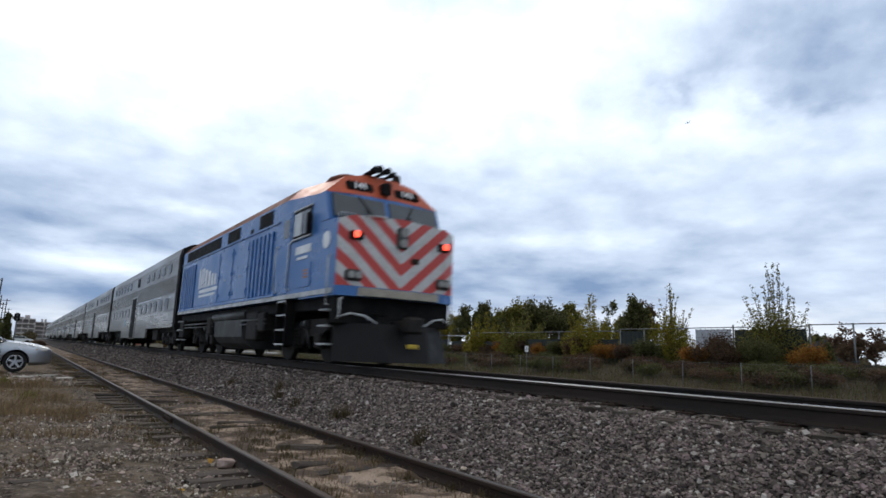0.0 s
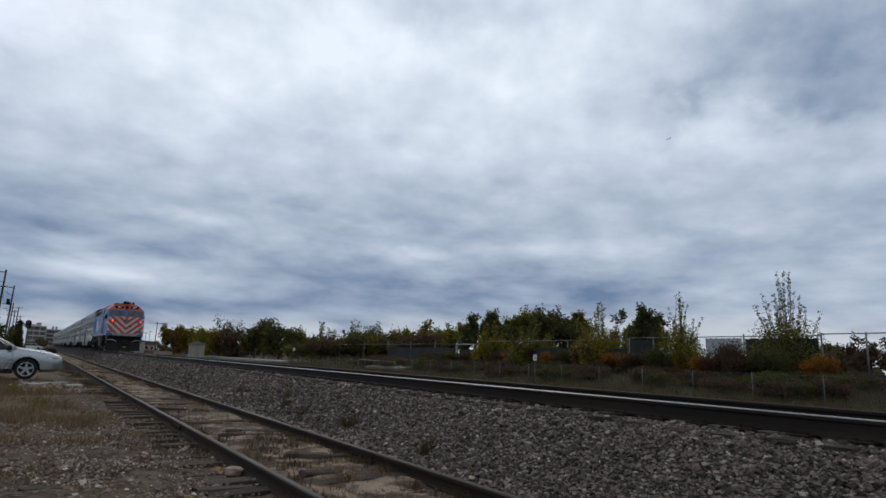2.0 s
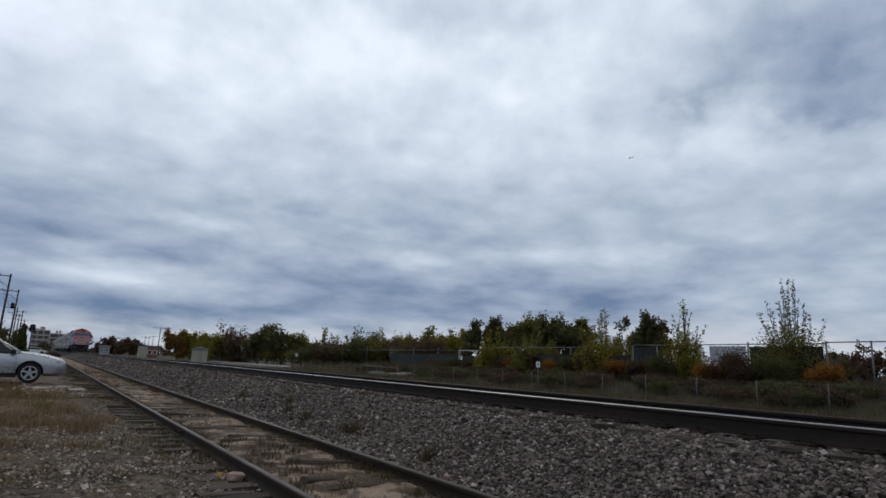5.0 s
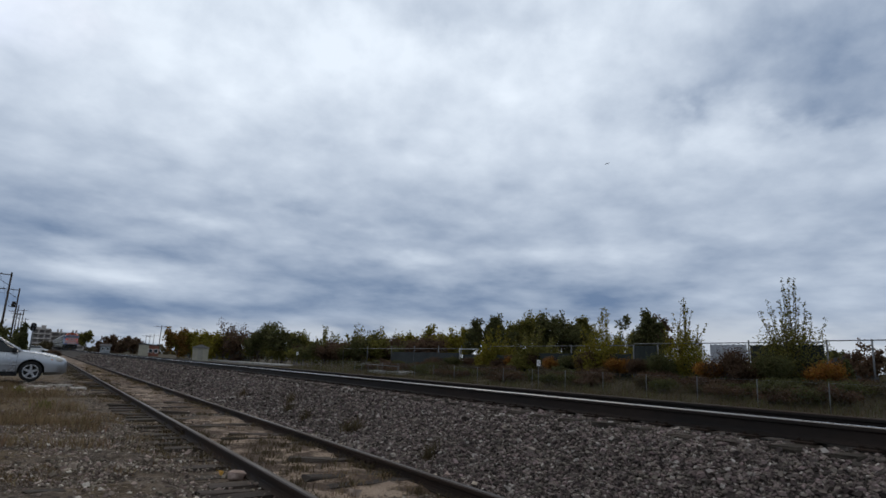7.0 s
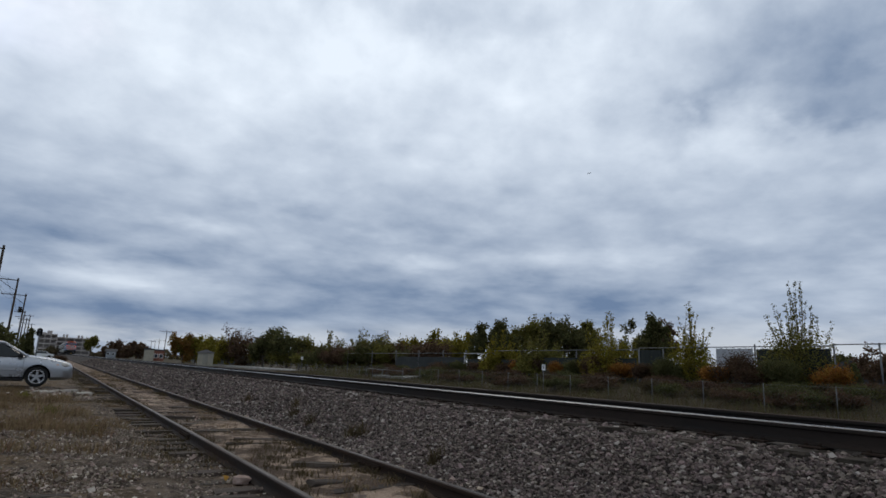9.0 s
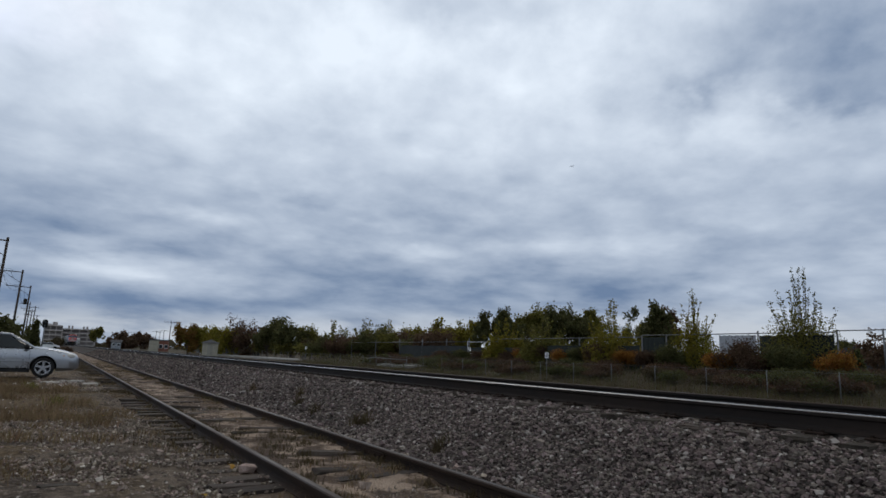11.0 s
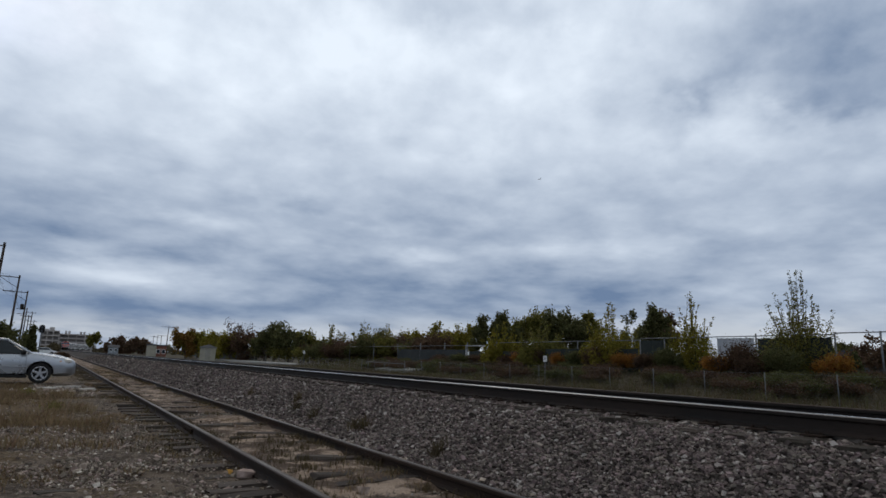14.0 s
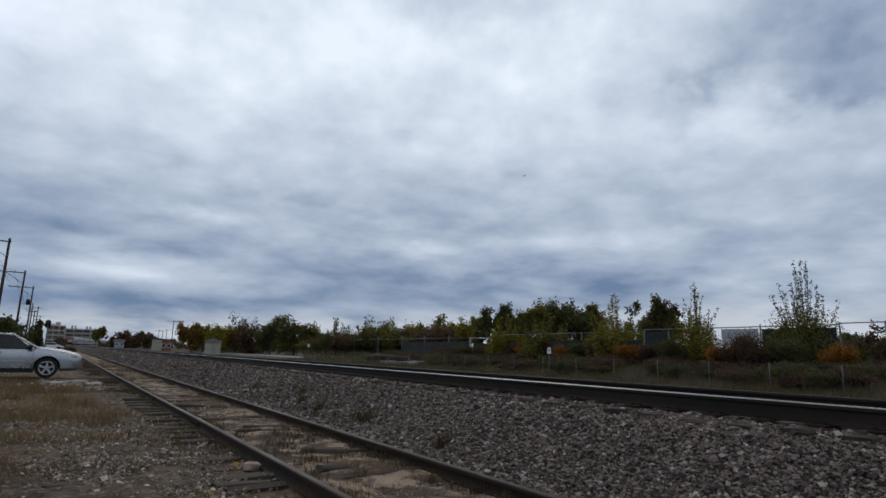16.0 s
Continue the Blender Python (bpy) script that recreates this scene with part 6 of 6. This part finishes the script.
# ---- litter by the siding ----
def build_litter():
    rng = random.Random(8)
    for x, y, r, turn in ((1.80, 6.95, 0.035, 20), (0.9, 12.3, 0.03, 70), (0.6, 15.0, 0.03, 140), (1.25, 5.6, 0.022, 40)):
        bm = bare()
        pts = [(math.cos(a) * r * (1 + 0.35 * math.cos(3 * a)), math.sin(a) * r * 1.4, 0.012 * math.cos(2 * a)) for a in np.linspace(0, 2 * math.pi, 13)[:-1]]
        loft(bm, [[(a, b, c + k) for a, b, c in pts] for k in (0, 0.0015)])
        ob = part("fallen_leaf", bm, LEAF_YELLOW_FALLEN)
        ob.matrix_basis = pose(x, y, ground_z(x, y) + 0.03, 25, 10, turn)
        tagged(ob, "curled yellow fallen leaf on the gravel", "leaf")
    for x, y, r in ((1.93, 6.75, 0.075), (1.0, 4.6, 0.06), (-0.4, 5.8, 0.055), (0.45, 7.6, 0.05), (1.5, 9.4, 0.06), (-0.9, 8.8, 0.05)):
        v, f = stones(0, 0.001, 0, 0.001, 1, r * 2, int(x * 100 + y * 7) % 900 + 5)
        ob = new("rock", from_arrays("rock", v - v.mean(0), f, GRAVEL))
        ob.matrix_basis = pose(x, y, ground_z(x, y) + r * 0.35, 0, 0, rng.uniform(0, 360))
        tagged(ob, "fist-sized pale broken rock by the siding", "rock")
    slab_paint = paint("broken_pale_concrete", (0.42, 0.40, 0.36), (0.32, 0.30, 0.27), 2.0, 0.9, bump=0.5, fine=12)
    for x, y, w, d, turn in ((0.55, 23.3, 0.9, 0.7, 12), (1.15, 22.4, 0.6, 0.5, -20), (0.1, 22.2, 0.7, 0.5, 35)):
        bm = bare()
        prism(bm, [(math.cos(a) * w / 2 * rng.uniform(0.75, 1.1), math.sin(a) * d / 2 * rng.uniform(0.75, 1.1)) for a in np.linspace(0, 2 * math.pi, 8)[:-1]], "z", -0.05, 0.03)
        ob = part("concrete_chunk", bm, slab_paint)
        ob.matrix_basis = pose(x, y, ground_z(x, y) + 0.03, rng.uniform(-3, 3), rng.uniform(-3, 3), turn)
        tagged(ob, "flat pale piece of broken concrete in the dry grass", "concrete")
    # a broken board lying beside the tie ends
    for x, y, L, turn in ((1.62, 6.0, 0.5, 8), (1.35, 5.0, 0.38, -12), (0.2, 6.3, 0.3, 25), (2.75, 9.4, 0.7, 4), (3.05, 9.9, 0.8, -3), (2.6, 11.2, 0.6, 7), (3.0, 7.4, 0.55, -5), (2.5, 14.0, 0.7, 3), (3.1, 16.5, 0.6, -8), (2.7, 6.2, 0.5, 5)):
        bm = bare()
        box(bm, -L / 2, L / 2, -0.07, 0.07, -0.03, 0.03, 0.01)
        for vtx in bm.verts:
            vtx.co += Vector((rng.uniform(-0.04, 0.04), rng.uniform(-0.015, 0.015), rng.uniform(-0.01, 0.01)))
        ob = part("wood_fragment", bm, TIE)
        ob.matrix_basis = pose(x, y, ground_z(x, y) + (0.035 if x > 2.1 else 0.0), 0, 3, turn)
        tagged(ob, "rotten dark fragment of a railway tie", "wood")


LEAF_YELLOW_FALLEN = leaves_paint("fallen_leaf_yellow", (0.42, 0.24, 0.05), (0.5, 0.3, 0.07))
build_litter()


# ---- parked car ----
SILVER_PAINT = paint("silver_car_paint", (0.33, 0.345, 0.365), (0.37, 0.385, 0.405), 0.8, 0.27, metal=0.7, fine=60, fine_colour=(0.30, 0.31, 0.33), rough_vary=0.05)
RUBBER = paint("tyre_rubber", (0.012, 0.012, 0.012), (0.025, 0.025, 0.025), 5, 0.85, bump=0.2, fine=30)
ALLOY = paint("alloy_rim", (0.50, 0.51, 0.53), (0.40, 0.41, 0.43), 4, 0.3, metal=0.8)
TRIM = paint("black_trim", (0.012, 0.012, 0.013), (0.02, 0.02, 0.02), 4, 0.6)
CAR_GLASS = glass_paint("tinted_car_glass", (0.018, 0.024, 0.028), 0.03)
CAR_GLASS.node_tree.nodes["Principled BSDF"].inputs["Specular IOR Level"].default_value = 0.3
HEADLAMP = paint("headlamp_cover", (0.62, 0.60, 0.55), (0.50, 0.48, 0.44), 5, 0.12)
AMBER = paint("amber_lens", (0.55, 0.22, 0.04), (0.5, 0.2, 0.04), 5, 0.2)


def build_wheel(parent, x, y, r, out):
    w = thing("wheel", pose(x, y, r, 0, 0, 0))
    w.parent = parent
    bm = bare()
    ring = [(0.68, -0.10), (0.92, -0.115), (1.0, -0.085), (1.0, 0.085), (0.92, 0.115), (0.68, 0.10)]
    loft(bm, [[(math.cos(a) * r * k, s, math.sin(a) * r * k) for k, s in ring] for a in np.linspace(0, 2 * math.pi, 33)], caps=False, smooth=True)
    part("tyre", bm, RUBBER, w)
    bm = bare()
    loft(bm, [[(math.cos(a) * r * k, out * s, math.sin(a) * r * k) for k, s in ((0.70, 0.05), (0.70, 0.105), (0.63, 0.10), (0.60, 0.05))] for a in np.linspace(0, 2 * math.pi, 33)], caps=False, smooth=True)
    for i in range(5):
        a = i * 2 * math.pi / 5 + 0.3
        m = Matrix.Rotation(-a, 4, "Y")
        box(bm, 0.03, r * 0.64, *sorted((out * 0.045, out * 0.088)), -0.036, 0.036, 0.012, m=m)
    tube(bm, (0, out * 0.03, 0), (0, out * 0.098, 0), 0.062, n=14)
    part("rim", bm, ALLOY, w, "five-spoke alloy rim")
    bm = bare()
    tube(bm, (0, out * 0.0, 0), (0, out * 0.03, 0), r * 0.62, n=20)
    part("brake_drum", bm, TRIM, w)
    return w


def build_car():
    """A four-door saloon; local x runs forward from the front axle, y to its left."""
    car = thing("car", pose(-0.18, 25.1, -0.005), label="silver four-door saloon car parked on the dry grass", category="car")
    HWID = 0.925
    # stations: x, floor, belt height, top at the centre line, half-width
    stations = [(1.01, 0.40, 0.60, 0.62, 0.42), (0.97, 0.30, 0.70, 0.73, 0.64), (0.88, 0.25, 0.76, 0.80, 0.78), (0.68, 0.23, 0.82, 0.87, 0.87), (0.40, 0.22, 0.88, 0.94, 0.915),
                (0.0, 0.22, 0.94, 0.99, HWID), (-0.3, 0.22, 0.965, 1.01, HWID), (-1.0, 0.21, 0.95, 1.0, HWID), (-2.0, 0.21, 0.96, 1.0, HWID), (-2.9, 0.22, 0.97, 1.01, HWID), (-3.4, 0.25, 0.95, 1.0, 0.90), (-3.75, 0.32, 0.86, 0.92, 0.82), (-3.85, 0.42, 0.72, 0.76, 0.72)]
    rings = []
    for x, f, b, t, w in stations:
        half = [(w * 0.82, f), (w * 0.985, f + 0.10), (w, f + (b - f) * 0.55), (w * 0.985, f + (b - f) * 0.85), (w * 0.93, b), (w * 0.72, b + (t - b) * 0.6), (w * 0.35, t)]
        rings.append([(x, -y, z) for y, z in half] + [(x, y, z) for y, z in half[::-1]])
    bm = bare()
    loft(bm, rings, smooth=True)
    body = part("body", bm, SILVER_PAINT, car, "silver painted car body")
    cut = bare()
    for x in (0.0, -2.76):
        tube(cut, (x, -1.2, 0.34), (x, 1.2, 0.34), 0.385, n=32)
    cutter = new("arch_cutter", mesh_of("arch_cutter", cut, TRIM))
    mod = body.modifiers.new("arches", "BOOLEAN")
    mod.operation, mod.object, mod.solver = "DIFFERENCE", cutter, "EXACT"
    body.parent = None
    shaped = bpy.data.meshes.new_from_object(body.evaluated_get(bpy.context.evaluated_depsgraph_get()))
    body.modifiers.clear()
    shaped.set_sharp_from_angle(angle=radians(38))
    body.data = shaped
    body.parent = car
    bpy.data.objects.remove(cutter)
    bm = bare()
    box(bm, -3.2, 0.5, -0.6, 0.6, 0.28, 0.8)
    part("inner_arch", bm, TRIM, car)
    # greenhouse
    belt = [(-0.22, 0.60), (-0.45, 0.84), (-1.2, 0.87), (-2.2, 0.87), (-2.95, 0.80), (-3.1, 0.55)]
    roof = [(-1.02, 0.42), (-1.12, 0.56), (-1.5, 0.60), (-2.0, 0.60), (-2.35, 0.56), (-2.5, 0.42)]
    bm = bare()
    loft(bm, [[(x, y, 0.94) for x, y in belt] + [(x, -y, 0.94) for x, y in belt[::-1]], [(x, y, 1.39) for x, y in roof] + [(x, -y, 1.39) for x, y in roof[::-1]]])
    part("cabin_glass", bm, CAR_GLASS, car, "dark tinted glass")
    bm = bare()
    loft(bm, [[(x * k + (1 - k) * -1.75, s * y * k, z) for x, y in roof for s in (1,)] + [(x * k + (1 - k) * -1.75, -y * k, z) for x, y in roof[::-1]] for k, z in ((1.02, 1.375), (1.03, 1.40), (0.93, 1.435), (0.7, 1.45))], smooth=True)
    part("roof", bm, SILVER_PAINT, car)
    for s in (-1, 1):
        for a, b, r in (((-0.30, s * 0.80, 0.95), (-1.06, s * 0.535, 1.40), 0.035), ((-1.62, s * 0.885, 0.95), (-1.68, s * 0.61, 1.40), 0.04), ((-2.95, s * 0.83, 0.96), (-2.42, s * 0.55, 1.40), 0.07)):
            bm = bare()
            tube(bm, a, b, r, n=8)
            part("pillar", bm, SILVER_PAINT, car)
        bm = bare()
        path_tube(bm, [(-0.36, s * 0.875, 0.945), (-1.2, s * 0.905, 0.955), (-2.9, s * 0.86, 0.97)], 0.014)
        part("window_trim", bm, TRIM, car)
        for x in (-0.42, -1.62, -2.62):
            bm = bare()
            box(bm, x - 0.005, x + 0.005, *sorted((s * (HWID - 0.02), s * (HWID + 0.002))), 0.30, 0.90)
            part("door_seam", bm, TRIM, car)
        for x in (-1.38, -2.38):
            bm = bare()
            box(bm, x - 0.11, x + 0.11, *sorted((s * (HWID - 0.01), s * (HWID + 0.03))), 0.80, 0.835, 0.01)
            part("door_handle", bm, SILVER_PAINT, car)
        bm = bare()
        box(bm, -2.35, -0.40, *sorted((s * (HWID - 0.01), s * (HWID + 0.014))), 0.50, 0.56, 0.008)
        part("side_moulding", bm, SILVER_PAINT, car)
        bm = bare()
        ball(bm, (-0.52, s * 1.02, 1.0), 0.11, (0.75, 0.9, 0.75))
        tube(bm, (-0.5, s * 0.86, 0.965), (-0.5, s * 0.98, 0.975), 0.03, n=6)
        part("wing_mirror", bm, TRIM, car, "black wing mirror")
        bm = bare()
        box(bm, -2.45, -0.36, *sorted((s * (HWID - 0.10), s * (HWID - 0.03))), 0.17, 0.27, 0.01)
        part("sill", bm, TRIM, car)
        bm = bare()
        ball(bm, (0.71, s * 0.79, 0.735), 0.16, (1.15, 0.5, 0.5))
        lamp = part("headlight", bm, HEADLAMP, car, "oval clear headlight")
        bm = bare()
        ball(bm, (0.53, s * 0.85, 0.73), 0.06, (1.1, 0.6, 0.8))
        part("indicator", bm, AMBER, lamp, "amber side lens")
        for x in (0.0, -2.76):
            build_wheel(car, x, s * 0.835, 0.325, s)
        bm = bare()
        path_tube(bm, [(-1.03, s * 0.535, 1.385), (-1.5, s * 0.60, 1.405), (-2.1, s * 0.60, 1.405), (-2.45, s * 0.545, 1.385)], 0.05, 8)
        part("roof_rail", bm, SILVER_PAINT, car)
    bm = bare()
    path_tube(bm, [(1.052 - 0.42 * (abs(y) / 0.84) ** 3, y, 0.515) for y in np.linspace(-0.84, 0.84, 13)], 0.012)
    part("bumper_strip", bm, TRIM, car)
    bm = bare()
    box(bm, 0.98, 1.03, -0.3, 0.3, 0.52, 0.62, 0.02)
    part("grille", bm, TRIM, car)
    bm = bare()
    loft(bm, [[(1.035 - 0.42 * (abs(y) / 0.84) ** 3, y, z) for y in np.linspace(-0.84, 0.84, 13)] + [(0.5, y, z) for y in np.linspace(0.80, -0.80, 13)] for z in (0.30, 0.36, 0.50, 0.53)], smooth=True)
    part("bumper", bm, SILVER_PAINT, car)
    return car


build_car()


# ---- far parked cars ----
def far_car(x, y, paint_of, label):
    c = thing("car", pose(x, y, ground_z(x, y), 0, 0, 8), label=label, category="car", group="far parked cars")
    bm = bare()
    loft(bm, [[(-2.2, s, 0.35), (-2.25, s, 0.8), (-1.5, s, 0.95), (-0.9, s * 0.85, 1.45), (0.7, s * 0.85, 1.45), (1.3, s, 0.95), (2.2, s, 0.8), (2.25, s, 0.35)] for s in (-0.88, 0.88)])
    part("body", bm, paint_of, c)
    bm = bare()
    loft(bm, [[(-1.35, s, 0.97), (-0.85, s * 0.86, 1.38), (0.65, s * 0.86, 1.38), (1.15, s, 0.97)] for s in (-0.895, 0.895)])
    part("cabin_glass", bm, CAR_GLASS, c)
    for x0 in (-1.35, 1.35):
        for s in (-1, 1):
            bm = bare()
            tube(bm, (x0, s * 0.72, 0.32), (x0, s * 0.91, 0.32), 0.32, n=14)
            part("wheel", bm, RUBBER, c)


far_car(-1.0, 150, WHITE, "white car parked far along the line")
far_car(-3.2, 165, TANK, "grey car parked far along the line")


# ---- airliner ----
def build_airliner():
    a = thing("airliner", label="small distant grey jet airliner in flight", category="airplane")
    grey = paint("aircraft_grey", (0.22, 0.24, 0.27), (0.28, 0.30, 0.33), 0.2, 0.4)
    bm = bare()
    st = [(-17, 0.2), (-16, 1.1), (-13.5, 1.9), (8, 1.9), (14, 1.1), (18, 0.3)]
    loft(bm, [[(x, math.cos(t) * r, math.sin(t) * r + (0.06 * max(0, x - 8))) for t in np.linspace(0, 2 * math.pi, 15)[:-1]] for x, r in st], smooth=True)
    part("fuselage", bm, grey, a)
    for s in (-1, 1):
        bm = bare()
        loft(bm, [[(-4, s * 1.5, -0.9), (3.2, s * 1.5, -0.9), (3.2, s * 1.5, -0.45), (-4, s * 1.5, -0.3)], [(4.0, s * 16.5, 0.9), (5.6, s * 16.5, 0.9), (5.6, s * 16.5, 1.05), (4.0, s * 16.5, 1.1)]])
        part("wing", bm, grey, a)
        bm = bare()
        tube(bm, (-4.6, s * 5.6, -1.9), (-0.9, s * 5.6, -1.9), 1.0, 0.7, n=12)
        part("engine", bm, grey, a)
        bm = bare()
        loft(bm, [[(13.2, s * 0.5, 1.0), (16.6, s * 0.5, 1.0), (16.6, s * 0.5, 1.2), (13.2, s * 0.5, 1.25)], [(16.2, s * 6.2, 1.7), (17.6, s * 6.2, 1.7), (17.6, s * 6.2, 1.78), (16.2, s * 6.2, 1.8)]])
        part("tailplane", bm, grey, a)
    bm = bare()
    loft(bm, [[(11.5, -0.2, 1.6), (16.8, -0.2, 1.6), (16.8, 0.2, 1.6), (11.5, 0.2, 1.6)], [(16.0, -0.1, 7.4), (18.2, -0.1, 7.4), (18.2, 0.1, 7.4), (16.0, 0.1, 7.4)]])
    part("fin", bm, grey, a)
    return a


airliner = build_airliner()


# ---- motion ----
def motions():
    def nose(t):        # the train still gathers speed at the start
        return 11.65 + 24.9 * t if t <= 0.5 else 24.1 + 27.3 * (t - 0.5) if t <= 1 else 37.75 + 26.7 * (t - 1)
    times = [0.0, 0.1, 0.2] + [0.5 * i for i in range(1, 32)] + [15.8, 15.9, 16.0]
    for ob, behind in [(locomotive, 0.0)] + [(c, 17.0 + 26.1 * k) for k, c in enumerate(coaches)]:
        rows = []
        for t in times:
            a, b = nose(t) + behind, nose(t) + behind + (25.3 if behind else 15.0)
            rows.append((t, pose(line_x(a), a, MAIN_Z, 0, 0, -math.degrees(math.atan2(line_x(b) - line_x(a), b - a)))))
        walk(ob, rows)
    # the airliner's bearing and height above the horizon, seen from the track
    flight = [(0.0, 57.59, 20.99), (1.5, 55.75, 20.63), (3.5, 53.18, 20.15), (7.0, 49.05, 19.17), (9.0, 46.94, 18.73), (12.5, 43.63, 17.95), (14.5, 41.69, 17.38), (16.0, 40.38, 17.11)]
    places = [(t, direction(az, el) * (1400 / math.sin(radians(el)))) for t, az, el in flight]
    go = places[-1][1] - places[0][1]
    turn = math.degrees(math.atan2(-go.y, -go.x))
    walk(airliner, [(t, pose(*p, 0, 0, turn)) for t, p in places])


motions()
